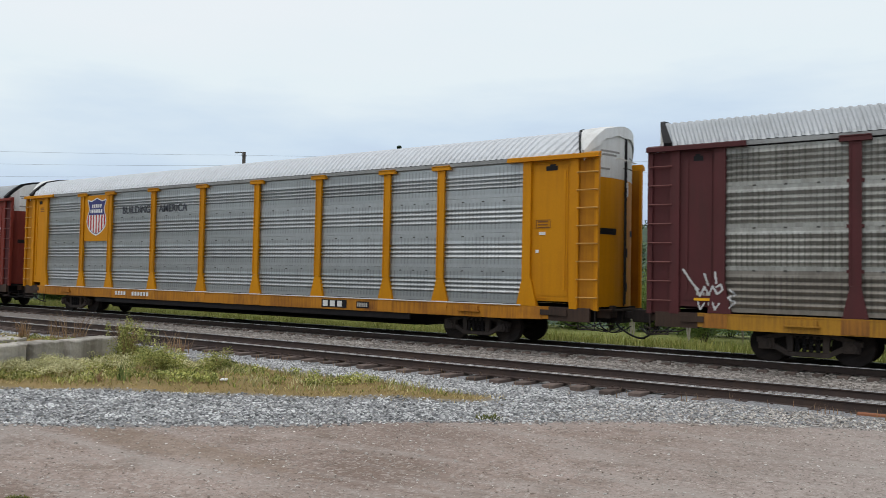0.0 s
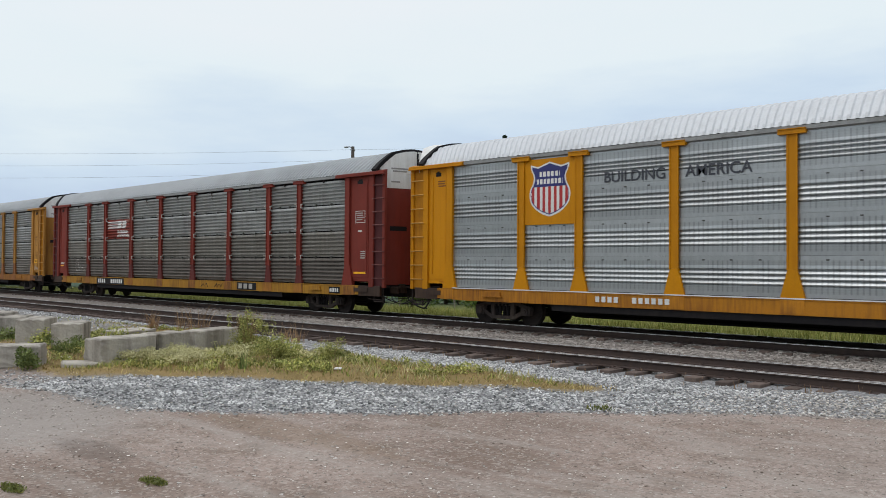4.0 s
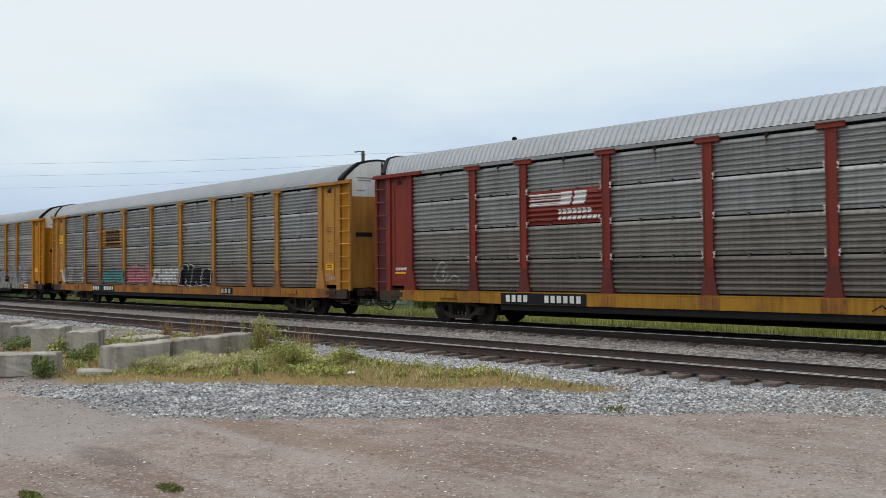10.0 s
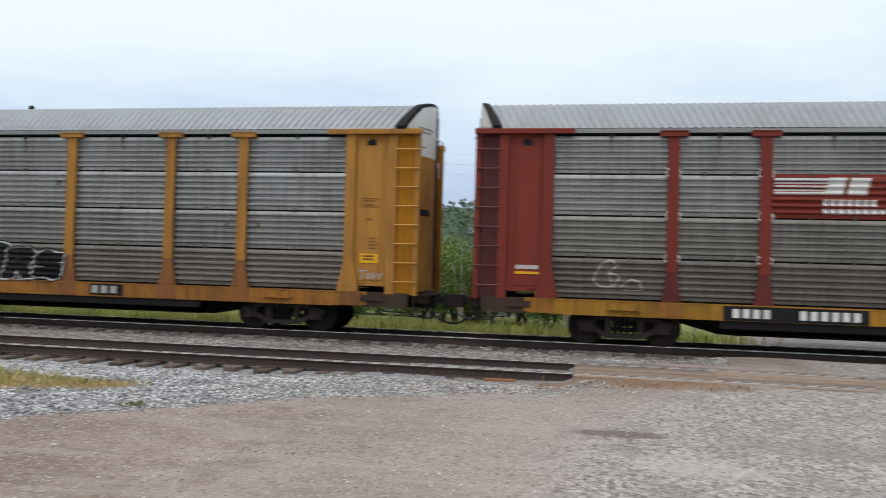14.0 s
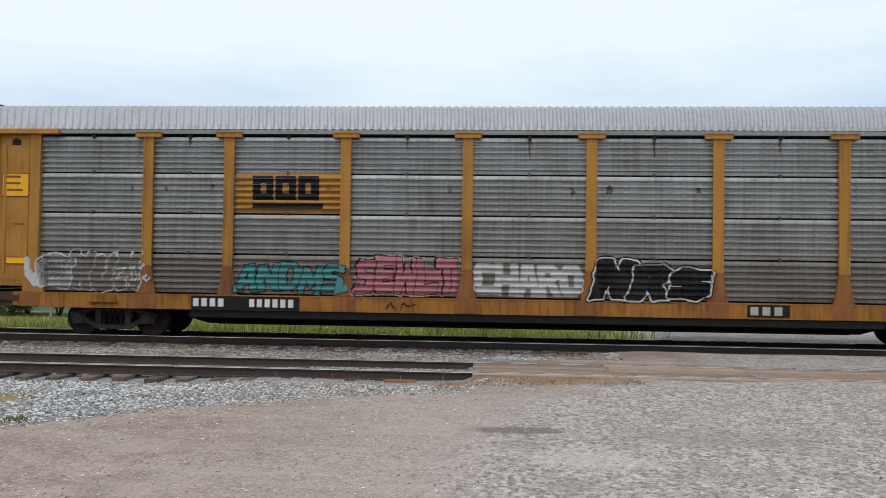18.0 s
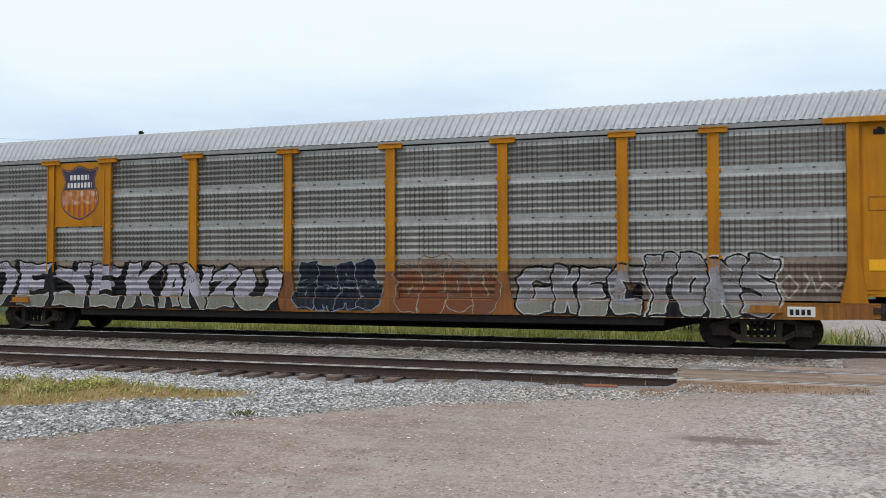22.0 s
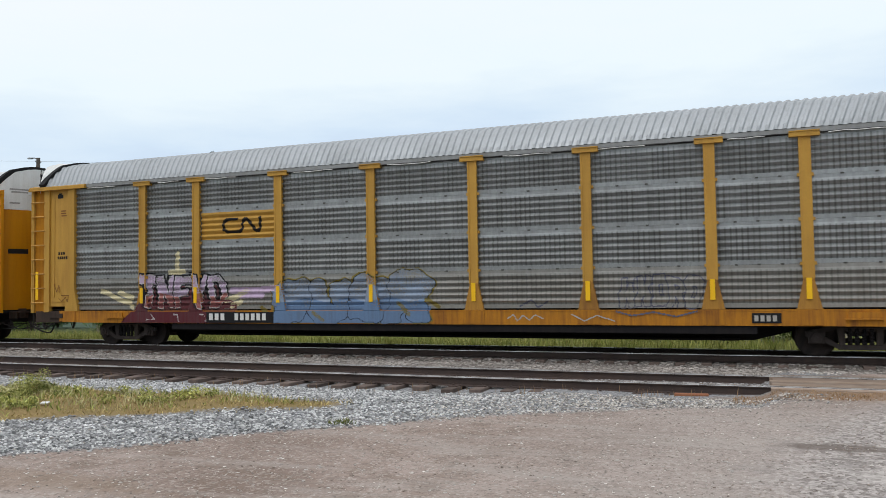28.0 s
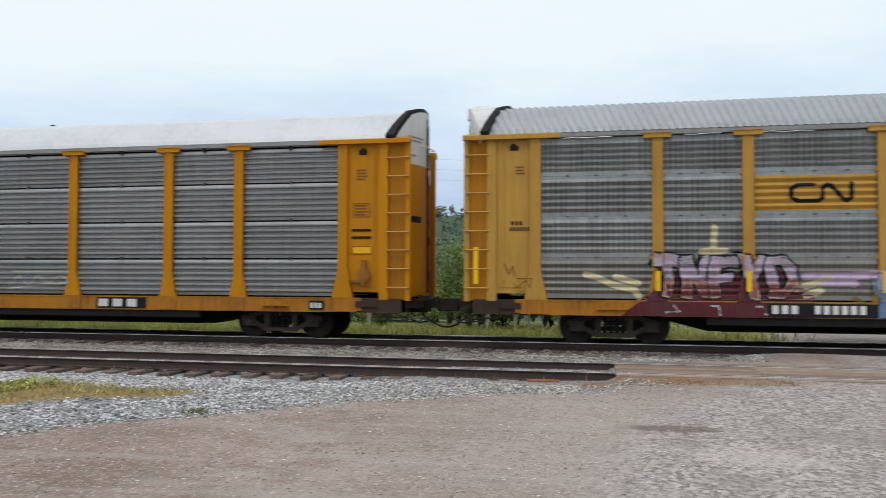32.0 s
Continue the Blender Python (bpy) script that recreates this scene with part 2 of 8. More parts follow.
M = {
    "maroon": worn("maroon_paint", (0.085, 0.018, 0.02), (0.05, 0.02, 0.018), 0.6, amount=0.5),
    "red": worn("oxide_red_paint", (0.20, 0.027, 0.016), (0.11, 0.023, 0.016), 0.6, amount=0.5),
    "yellow": worn("yellow_paint", (0.57, 0.235, 0.002), (0.38, 0.135, 0.006), 0.5, 0.0, 0.22, amount=0.45),
    "yellow_old": worn("weathered_yellow_paint", (0.49, 0.205, 0.008), (0.24, 0.085, 0.015), 0.6, 0.0, 0.22, amount=0.6),
    "ochre": worn("ochre_paint", (0.43, 0.205, 0.036), (0.17, 0.07, 0.024), 0.6, amount=0.7),
    "tan": worn("tan_paint", (0.50, 0.28, 0.048), (0.28, 0.135, 0.032), 0.6, amount=0.5),
    "sill_yellow": worn("sill_yellow_paint", (0.41, 0.205, 0.022), (0.14, 0.065, 0.025), 0.65, 0.0, 0.25, amount=0.8, streak=2),
    "sill_orange": worn("sill_orange_paint", (0.47, 0.19, 0.010), (0.17, 0.06, 0.016), 0.65, amount=0.9, streak=2),
    "sill_dirty": worn("grimy_end_sill_paint", (0.055, 0.032, 0.022), (0.016, 0.014, 0.013), 0.75, amount=0.8, streak=2),
    "sill_rust": worn("rusted_sill_paint", (0.36, 0.15, 0.022), (0.095, 0.04, 0.02), 0.7, amount=1.0, streak=2),
    "foot_rust": worn("rusted_post_foot_paint", (0.27, 0.105, 0.03), (0.09, 0.04, 0.025), 0.75, amount=0.85, streak=1.5),
    "foot_tan": worn("stained_post_foot_paint", (0.43, 0.215, 0.035), (0.20, 0.085, 0.028), 0.7, amount=0.75, streak=1.5),
    "foot_red": worn("grimy_red_post_foot_paint", (0.13, 0.024, 0.02), (0.055, 0.018, 0.016), 0.7, amount=0.7, streak=1.5),
    "white": worn("white_paint", (0.72, 0.73, 0.72), (0.42, 0.40, 0.36), 0.55, amount=0.45),
    # ladder bay paints: stains, plus the recess's shade in the base colour
    "bay_yellow": worn("stained_shaded_ladder_bay_paint", (0.45, 0.185, 0.008), (0.20, 0.065, 0.014), 0.65, 0.0, 0.22, amount=0.65),
    "bay_red": worn("shaded_red_ladder_bay_paint", (0.085, 0.018, 0.02), (0.05, 0.016, 0.016), 0.65, amount=0.5),
    "black": plain("black_paint", (0.014, 0.014, 0.016), 0.6, 0.0, 0.2),
    "steel": worn("dark_running_gear_steel", (0.026, 0.022, 0.022), (0.075, 0.055, 0.045), 0.8, 0.0, 0.2, amount=0.55),
    "cast_steel": worn("dusty_cast_steel", (0.050, 0.042, 0.040), (0.11, 0.085, 0.070), 0.85, 0.0, 0.2, amount=0.7),
    "frame": worn("underframe_black", (0.015, 0.014, 0.016), (0.032, 0.027, 0.024), 0.8, 0.0, 0.15, amount=0.5),
    "hose": plain("black_rubber", (0.012, 0.012, 0.012), 0.6),
    "bolt": plain("pale_bolt_metal", (0.66, 0.63, 0.58), 0.5, 0.1),
    "reflect": plain("reflector_yellow", (0.95, 0.55, 0.01), 0.35),
    "sticker": plain("sticker_yellow", (0.90, 0.45, 0.01), 0.45),
    "letter_white": plain("letter_white", (0.72, 0.72, 0.70), 0.6),
    "letter_pale": plain("letter_pale", (0.42, 0.40, 0.37), 0.7),
    "letter_black": plain("letter_black", (0.012, 0.012, 0.015), 0.6, 0.0, 0.2),
    "letter_slate": plain("letter_slate", (0.055, 0.06, 0.075), 0.6),
    "letter_brown": plain("letter_brown", (0.20, 0.08, 0.02), 0.7),
    "rust_run": worn("rust_run", (0.115, 0.075, 0.050), (0.19, 0.165, 0.14), 0.8, amount=0.9, streak=2.0),
    "sign_red": plain("emblem_red", (0.42, 0.03, 0.03), 0.55),
    "sign_blue": plain("emblem_blue", (0.03, 0.035, 0.16), 0.55),
    "sign_navy": plain("emblem_faded_navy", (0.032, 0.034, 0.075), 0.6),
    "sign_orange": plain("emblem_faded_orange", (0.34, 0.07, 0.02), 0.6),
    "letter_grey": plain("letter_grey", (0.30, 0.29, 0.28), 0.7),
    "rung_pale": worn("worn_pale_rung_paint", (0.52, 0.28, 0.06), (0.36, 0.19, 0.05), 0.6, amount=0.6),
    "rung_red": worn("worn_red_rung_paint", (0.15, 0.05, 0.045), (0.07, 0.02, 0.02), 0.6, amount=0.6),
    "rivet": plain("dull_rivet_metal", (0.09, 0.088, 0.08), 0.6, 0.3),
    "g_pale_blue": sprayed("pale_blue_spray", (0.26, 0.32, 0.42), 0.6),
    "g_olive": sprayed("olive_yellow_spray", (0.22, 0.17, 0.03), 0.6),
    "g_lilac_silver": sprayed("lilac_silver_spray", (0.45, 0.44, 0.53), 0.5, 0.1),
    "scr_A": screen("galvanised_screen_dull", (0.45, 0.45, 0.425), (0.20, 0.195, 0.17), 0.6, 0.75, 0.7, 0.40),
    "scr_B": screen("galvanised_screen_bright", (0.465, 0.49, 0.505), (0.32, 0.338, 0.348), 0.42, 0.5, 0.92, 0.43),
    "scr_C": screen("galvanised_screen_brown", (0.285, 0.273, 0.247), (0.145, 0.134, 0.115), 0.1, 0.8, 0.55, 0.42),
    "scr_D": screen("galvanised_screen_grey", (0.355, 0.357, 0.348), (0.165, 0.157, 0.14), 0.12, 0.8, 0.55, 0.42),
    "scr_E": screen("galvanised_screen_perforated", (0.44, 0.445, 0.44), (0.20, 0.195, 0.185), 0.8, 0.6, 0.7, 0.40),
    "scr_F": screen("galvanised_screen_worn", (0.37, 0.385, 0.39), (0.18, 0.184, 0.18), 0.65, 0.65, 0.7, 0.40),
    "scr_G": screen("galvanised_screen_clean", (0.355, 0.362, 0.37), (0.205, 0.206, 0.203), 0.1, 0.6, 0.6, 0.42),
    # two top rows of screens: paler copies of the scr_ colours
    "top_C": screen("paler_upper_screen_grey_brown", (0.385, 0.393, 0.388), (0.20, 0.195, 0.182), 0.1, 0.75, 0.55, 0.42),
    "top_D": screen("rain_washed_upper_screen_grey", (0.40, 0.412, 0.415), (0.18, 0.175, 0.165), 0.12, 0.75, 0.55, 0.42),
    # lowest row of screens: darker, browner copies of the scr_ colours
    "low_A": screen("browner_lower_screen_dull", (0.27, 0.25, 0.22), (0.13, 0.115, 0.095), 0.5, 0.8, 0.5, 0.5),
    "low_C": screen("browner_lower_screen_brown", (0.175, 0.158, 0.14), (0.088, 0.074, 0.062), 0.1, 0.8, 0.4, 0.5),
    "low_D": screen("browner_lower_screen_grey", (0.235, 0.215, 0.195), (0.125, 0.105, 0.09), 0.12, 0.8, 0.4, 0.5),
    "low_E": screen("browner_lower_screen_perforated", (0.28, 0.235, 0.195), (0.15, 0.115, 0.09), 0.7, 0.7, 0.5, 0.5),
    "low_F": screen("browner_lower_screen_worn", (0.33, 0.325, 0.305), (0.19, 0.18, 0.165), 0.5, 0.6, 0.6, 0.45),
    "roof_grey": worn("galvanised_roof", (0.37, 0.395, 0.415), (0.27, 0.285, 0.29), 0.5, 0.3, 0.5, 0.6),
    "roof_white": worn("white_roof_metal", (0.62, 0.65, 0.68), (0.46, 0.475, 0.49), 0.5, 0.1, 0.5, 0.5),
    "eave": worn("eave_strip_metal", (0.30, 0.31, 0.31), (0.16, 0.16, 0.155), 0.55, 0.2, 0.4, 0.6),
    "g_silver": sprayed("silver_spray", (0.30, 0.30, 0.325), 0.5, 0.1),
    "g_pale_silver": sprayed("pale_silver_spray", (0.34, 0.345, 0.35), 0.55, 0.1),
    "g_silver_low": sprayed("silver_spray_greenish", (0.25, 0.255, 0.22), 0.5, 0.1),
    "g_faint": sprayed("faded_blue_grey_spray", (0.115, 0.12, 0.17), 0.65),
    "g_black": sprayed("black_spray", (0.008, 0.008, 0.010), 0.7, 0.0, 0.15),
    "g_white": sprayed("white_spray", (0.56, 0.56, 0.56), 0.6),
    "g_navy": sprayed("navy_spray", (0.012, 0.017, 0.028), 0.7, 0.0, 0.2),
    "g_rust": sprayed("rust_orange_spray", (0.20, 0.065, 0.025), 0.65),
    "g_teal": sprayed("teal_spray", (0.07, 0.27, 0.28), 0.6),
    "g_pink": sprayed("pink_spray", (0.45, 0.17, 0.20), 0.6),
    "g_lilac": sprayed("lilac_spray", (0.52, 0.40, 0.55), 0.6),
    "g_salmon": sprayed("salmon_spray", (0.40, 0.15, 0.13), 0.6),
    "g_maroon": sprayed("maroon_spray", (0.10, 0.015, 0.022), 0.6),
    "g_blue": sprayed("blue_spray", (0.13, 0.21, 0.35), 0.6),
    "g_cream": sprayed("cream_spray", (0.62, 0.56, 0.36), 0.6),
    "g_dull_cream": sprayed("dull_cream_spray", (0.36, 0.33, 0.25), 0.6),
    "rail": worn("rusted_rail_steel", (0.062, 0.046, 0.042), (0.095, 0.062, 0.048), 0.8, 0.0, 0.25, 0.6),
    "rail_top": worn("polished_rail_head", (0.62, 0.61, 0.60), (0.34, 0.31, 0.29), 0.26, 0.85, 0.5, 0.4),
    "tie": worn("weathered_tie_wood", (0.135, 0.102, 0.088), (0.065, 0.05, 0.043), 0.85, amount=0.6, grain=18, vary=0.6),
    "plank": worn("crossing_plank_wood", (0.25, 0.185, 0.14), (0.36, 0.31, 0.262), 0.9, amount=0.65, streak=0.6, grain=14, vary=0.6),
    "concrete": worn("weathered_concrete", (0.45, 0.42, 0.372), (0.11, 0.097, 0.08), 0.92, amount=0.95, streak=0.4, grain=22, bumpy=1.0, fine=0.26),
    "pole_wood": worn("grey_pole_wood", (0.13, 0.11, 0.10), (0.07, 0.06, 0.05), 0.85, amount=0.5),
    "wire": plain("dark_wire", (0.30, 0.33, 0.38), 0.6),
    "car_white": plain("car_paint_white", (0.84, 0.84, 0.86), 0.25),
    "glass_dark": plain("dark_car_glass", (0.015, 0.017, 0.02), 0.08, 0.0, 0.6),
    "tyre": plain("tyre_rubber", (0.015, 0.015, 0.016), 0.8),
    "alloy": plain("wheel_alloy", (0.42, 0.42, 0.43), 0.35, 0.6),
    "lamp_clear": plain("headlamp_clear", (0.55, 0.56, 0.58), 0.1),
    "brick_orange": worn("orange_debris", (0.30, 0.12, 0.06), (0.20, 0.10, 0.07), 0.9, amount=0.5),
    "pale_stem": worn("pale_stem_bark", (0.42, 0.39, 0.34), (0.22, 0.20, 0.17), 0.9),
    "bark": worn("bark", (0.09, 0.075, 0.06), (0.05, 0.04, 0.035), 0.9),
}


def leafy(name, a, b, rough=0.7, patch=0.6, size=0.6):
    m, nt, p = nodes_of(name, rough, 0.0, 0.25)
    geo = nt.nodes.new("ShaderNodeNewGeometry")
    col = mix_rgb(nt, geo.outputs["Random Per Island"], a, b)
    big = step_ramp(nt, noise_out(nt, coords(nt), size, 4), 0.3, 0.7)
    tone = math_node(nt, "MULTIPLY_ADD", big, patch, 1 - patch / 2)
    hsv = nt.nodes.new("ShaderNodeHueSaturation")
    nt.links.new(col, hsv.inputs["Color"])
    nt.links.new(tone, hsv.inputs["Value"])
    nt.links.new(hsv.outputs[0], p.inputs["Base Color"])
    p.inputs["Transmission Weight"].default_value = 0.0
    return m


M.update({
    "leaf_bush": leafy("bush_leaves", (0.09, 0.16, 0.04), (0.26, 0.34, 0.10)),
    "leaf_tree": leafy("tree_leaves", (0.03, 0.055, 0.018), (0.07, 0.10, 0.035)),
    "leaf_conifer": leafy("conifer_needles", (0.018, 0.04, 0.02), (0.04, 0.07, 0.035)),
    # far greens are lightened; the distance haze is in the colour
    "leaf_far": leafy("hazed_far_leaves", (0.085, 0.135, 0.075), (0.14, 0.20, 0.105)),
    "grass_dry": leafy("dry_grass", (0.22, 0.165, 0.058), (0.57, 0.46, 0.20), 0.7, 0.9, 2.2),
    "grass_green": leafy("green_grass", (0.10, 0.145, 0.03), (0.47, 0.47, 0.14), 0.7, 0.9, 2.0),
    "grass_back": leafy("tall_green_grass", (0.20, 0.25, 0.055), (0.42, 0.40, 0.14)),
    "weed": leafy("weed_leaves", (0.12, 0.155, 0.035), (0.57, 0.56, 0.19), 0.7, 0.9, 1.8),
    "weed_flat": leafy("flat_weed_leaves", (0.09, 0.12, 0.03), (0.22, 0.22, 0.06)),
    "weed_dark": leafy("dark_weed_leaves", (0.08, 0.115, 0.035), (0.24, 0.29, 0.09)),
    "flower": leafy("pale_flowers", (0.50, 0.49, 0.24), (0.68, 0.64, 0.38)),
    "stalk": leafy("dry_stalks", (0.22, 0.13, 0.07), (0.36, 0.24, 0.13)),
    "stone": leafy("ballast_stone", (0.105, 0.108, 0.110), (0.66, 0.665, 0.66), 0.9, 0.75, 2.2),
    "stone_dim": leafy("dim_ballast_stone", (0.09, 0.086, 0.084), (0.40, 0.385, 0.37), 0.9),
    "stone_mixed": leafy("beige_grey_stone", (0.15, 0.132, 0.115), (0.66, 0.62, 0.57), 0.9, 0.6, 2.0),
    "blade_pale": leafy("pale_grass_heads", (0.40, 0.38, 0.18), (0.62, 0.56, 0.32)),
    "stone_brown": leafy("main_ballast_stone", (0.16, 0.14, 0.125), (0.42, 0.39, 0.36), 0.9),
    "grit": leafy("brown_grit", (0.17, 0.135, 0.11), (0.40, 0.33, 0.285), 0.9),
    "pebble": leafy("pale_pebble", (0.34, 0.31, 0.285), (0.78, 0.75, 0.71), 0.9),
})


# ================= mesh helpers =================
def box(bm, x0, x1, y0, y1, z0, z1):
    v = [bm.verts.new((x, y, z)) for x in (x0, x1) for y in (y0, y1) for z in (z0, z1)]
    for f in ((0, 1, 3, 2), (4, 6, 7, 5), (0, 4, 5, 1), (2, 3, 7, 6), (0, 2, 6, 4), (1, 5, 7, 3)):
        bm.faces.new([v[i] for i in f])
    return v


def prism(bm, outline, y0, y1):
    """A closed outline of (x, z), counter-clockwise seen from the front, pushed from y0 to y1."""
    a = [bm.verts.new((x, y0, z)) for x, z in outline]
    b = [bm.verts.new((x, y1, z)) for x, z in outline]
    n = len(outline)
    bm.faces.new(a)
    bm.faces.new(b[::-1])
    for i in range(n):
        bm.faces.new((a[i], b[i], b[(i + 1) % n], a[(i + 1) % n]))


def tube(bm, pts, r, n=6, r_end=None):
    pts = [Vector(p) for p in pts]
    rings = []
    for i, p in enumerate(pts):
        d = (pts[min(i + 1, len(pts) - 1)] - pts[max(i - 1, 0)]).normalized()
        u = d.cross(Vector((0, 0, 1)) if abs(d.z) < 0.9 else Vector((1, 0, 0))).normalized()
        w = d.cross(u)
        rr = r if r_end is None else r + (r_end - r) * i / (len(pts) - 1)
        rings.append([bm.verts.new(p + rr * (math.cos(2 * math.pi * k / n) * u + math.sin(2 * math.pi * k / n) * w)) for k in range(n)])
    for a, b in zip(rings, rings[1:]):
        for k in range(n):
            bm.faces.new((a[k], a[(k + 1) % n], b[(k + 1) % n], b[k]))
    bm.faces.new(rings[0][::-1])
    bm.faces.new(rings[-1])


def disc(bm, c, r, y0, y1, n=24, r1=None):
    """A round drum about the y axis."""
    r1 = r if r1 is None else r1
    a = [bm.verts.new((c[0] + r * math.cos(2 * math.pi * k / n), y0, c[1] + r * math.sin(2 * math.pi * k / n))) for k in range(n)]
    b = [bm.verts.new((c[0] + r1 * math.cos(2 * math.pi * k / n), y1, c[1] + r1 * math.sin(2 * math.pi * k / n))) for k in range(n)]
    bm.faces.new(a)
    bm.faces.new(b[::-1])
    for k in range(n):
        bm.faces.new((a[k], b[k], b[(k + 1) % n], a[(k + 1) % n]))


def finish(bm, name, material, bevel=0.0):
    if bevel:
        bmesh.ops.bevel(bm, geom=bm.edges[:], offset=bevel, segments=1, affect="EDGES")
    bmesh.ops.recalc_face_normals(bm, faces=bm.faces[:])
    me = bpy.data.meshes.new(name)
    bm.to_mesh(me)
    bm.free()
    me.materials.append(material)
    return me


def part(name, bm, material, parent, label="", at=None, bevel=0.0):
    ob = new(name, finish(bm, name, material, bevel) if isinstance(bm, bmesh.types.BMesh) else bm)
    ob.parent = parent
    if at is not None:
        ob.matrix_basis = at
    if label:
        ob["label"] = label
    return ob


SHARED = {}


def shared(key, build, material, bevel=0.0):
    """One mesh for alike pieces."""
    k = (key, material.name)
    if k not in SHARED:
        bm = bmesh.new()
        build(bm)
        SHARED[k] = finish(bm, key if isinstance(key, str) else key[0], material, bevel)
    return SHARED[k]


def raw_mesh(name, verts, faces, material):
    me = bpy.data.meshes.new(name)
    me.from_pydata(verts, [], faces)
    me.materials.append(material)
    me.update()
    return me


# ================= the train =================
TRACK_Y = 20.2            # middle of the main track
EDGE = 11.72              # where the side screens end
POSTS = [-9.07, -7.10, -4.30, -1.43, 1.43, 4.30, 7.10, 9.07]
ROW_Z = [1.10, 2.05, 3.01, 3.97, 4.86]
SIDE_Y = -1.52            # face of the posts
SCREEN_Y = -1.44          # crests of the screens
SILL_Y = -1.50
WHEEL_R = 0.42


def smooth(a, b, v):
    t = np.clip((v - a) / (b - a), 0, 1)
    return t * t * (3 - 2 * t)


def rib_profile(kind, h):
    """(depth, z) over one screen's height; depth 0 is the crest."""
    pts = []
    if kind == 1:
        n = 6
        p = (h - 0.06) / n
        pts.append((0.06, 0.0))
        for i in range(n):
            z = 0.03 + i * p
            pts += [(0.06, z + p * 0.10), (0.06, z + p * 0.32), (0.0, z + p * 0.53), (0.0, z + p * 0.74)]
        pts.append((0.02, h))
    else:
        flat, n, deep, cut = (0.46, 4, 0.044, (0.04, 0.12, 0.42, 0.54)) if kind == 3 else (0.18, 5, 0.052, (0.02, 0.10, 0.58, 0.68))
        p = (h - flat) / n
        pts += [(0.01, 0.0), (0.01, flat / 2)]
        for i in range(n):
            z = flat / 2 + i * p
            pts += [(d, z + p * q) for d, q in zip((deep, deep, 0.0, 0.0), cut)]
        pts += [(0.01, h - flat / 2 + 0.01), (0.01, h)]
    return pts


def screen_depth(kind, z):
    for a, b in zip(ROW_Z, ROW_Z[1:]):
        if a <= z <= b:
            pr = rib_profile(kind, b - a - (0.045 if kind == 1 else 0.004))
            return float(np.interp(z - a, [q[1] for q in pr], [q[0] for q in pr]))
    return 0.03


def post_half(z):
    return 0.105 + (0.15 * (1.75 - z) / 0.7 if z < 1.75 else 0.0)


def surface_y(kind, x, z):
    """The car side's outermost face at (x, z)."""
    if 11.56 < abs(x) < 12.06 and z > 1.05:
        return -1.522
    if abs(x) > EDGE - 0.05:
        return -1.475 if z > 1.05 else SILL_Y
    if z < 1.06:
        return -1.512 if any(abs(x - p) < 0.30 for p in POSTS + [-11.95, 11.95]) else SILL_Y - 0.01
    if any(abs(x - p) < post_half(z) for p in POSTS):
        return SIDE_Y
    return SCREEN_Y + screen_depth(kind, z)


def screen_mesh(kind, w, h, mat):
    def build(bm):
        pr = rib_profile(kind, h)
        a = [bm.verts.new((-w / 2, d, z)) for d, z in pr]
        b = [bm.verts.new((w / 2, d, z)) for d, z in pr]
        for i in range(len(pr) - 1):
            bm.faces.new((a[i], b[i], b[i + 1], a[i + 1]))
        back = [bm.verts.new((x, 0.085, z)) for x in (-w / 2, w / 2) for z in (0, h)]
        bm.faces.new((back[0], back[1], back[3], back[2]))
        bm.faces.new((a[0], back[0], back[2], b[0]))
        bm.faces.new((a[-1], b[-1], back[3], back[1]))
    return shared(("side_screen", kind, round(w, 3), round(h, 3)), build, mat)


def post_mesh(mat, foot):
    def build(bm):
        w = 0.105
        prism(bm, [(-w, 1.74), (w, 1.74), (w, 4.80), (-w, 4.80)], SIDE_Y + 0.02, -1.40)
        for s in (-1, 1):
            box(bm, s * w - 0.018, s * w + 0.018, SIDE_Y, SIDE_Y + 0.03, 1.72, 4.80)
        box(bm, -0.31, 0.31, SIDE_Y - 0.03, -1.42, 4.80, 4.905)
        box(bm, -0.31, 0.31, SIDE_Y - 0.05, -1.42, 4.905, 4.925)
    return shared(("side_post", foot), build, mat)


def foot_mesh(mat, foot):
    def build(bm):
        w, f = 0.107, foot
        prism(bm, [(-f, 1.062), (f, 1.062), (f, 1.11), (w, 1.72), (w, 1.738), (-w, 1.738), (-w, 1.72), (-f, 1.11)], SIDE_Y + 0.017, -1.40)
        box(bm, -f - 0.02, f + 0.02, SIDE_Y + 0.005, -1.42, 1.062, 1.082)
    return shared(("post_foot", foot), build, mat)


def bracket_mesh():
    def build(bm):
        tube(bm, [(0.0, 0.09, -0.075), (0.0, -0.01, -0.06), (0.028, -0.015, 0.0), (0.0, -0.01, 0.06), (0.0, 0.09, 0.075)], 0.021, 6)
    return shared("screen_bracket", build, M["bolt"])


def tab_mesh(mat):
    def build(bm):
        box(bm, -0.04, 0.04, 0.0, 0.08, -0.035, 0.035)
    return shared("screen_tab", build, mat)


def clip_mesh(kind):
    def build(bm):
        if kind == 1:
            box(bm, -0.022, 0.022, -0.014, 0.05, -0.05, 0.03)
        else:
            box(bm, -0.034, 0.034, -0.006, 0.03, -0.02 if kind == 2 else -0.115, 0.014 if kind == 2 else -0.085)
    return shared(("screen_clip", kind), build, M["rivet"])


def latch_mesh():
    def build(bm):
        box(bm, -0.05, 0.05, -0.022, 0.05, -0.045, 0.03)
        box(bm, -0.026, 0.026, -0.03, 0.05, -0.09, -0.04)
    return shared("screen_latch", build, M["steel"])


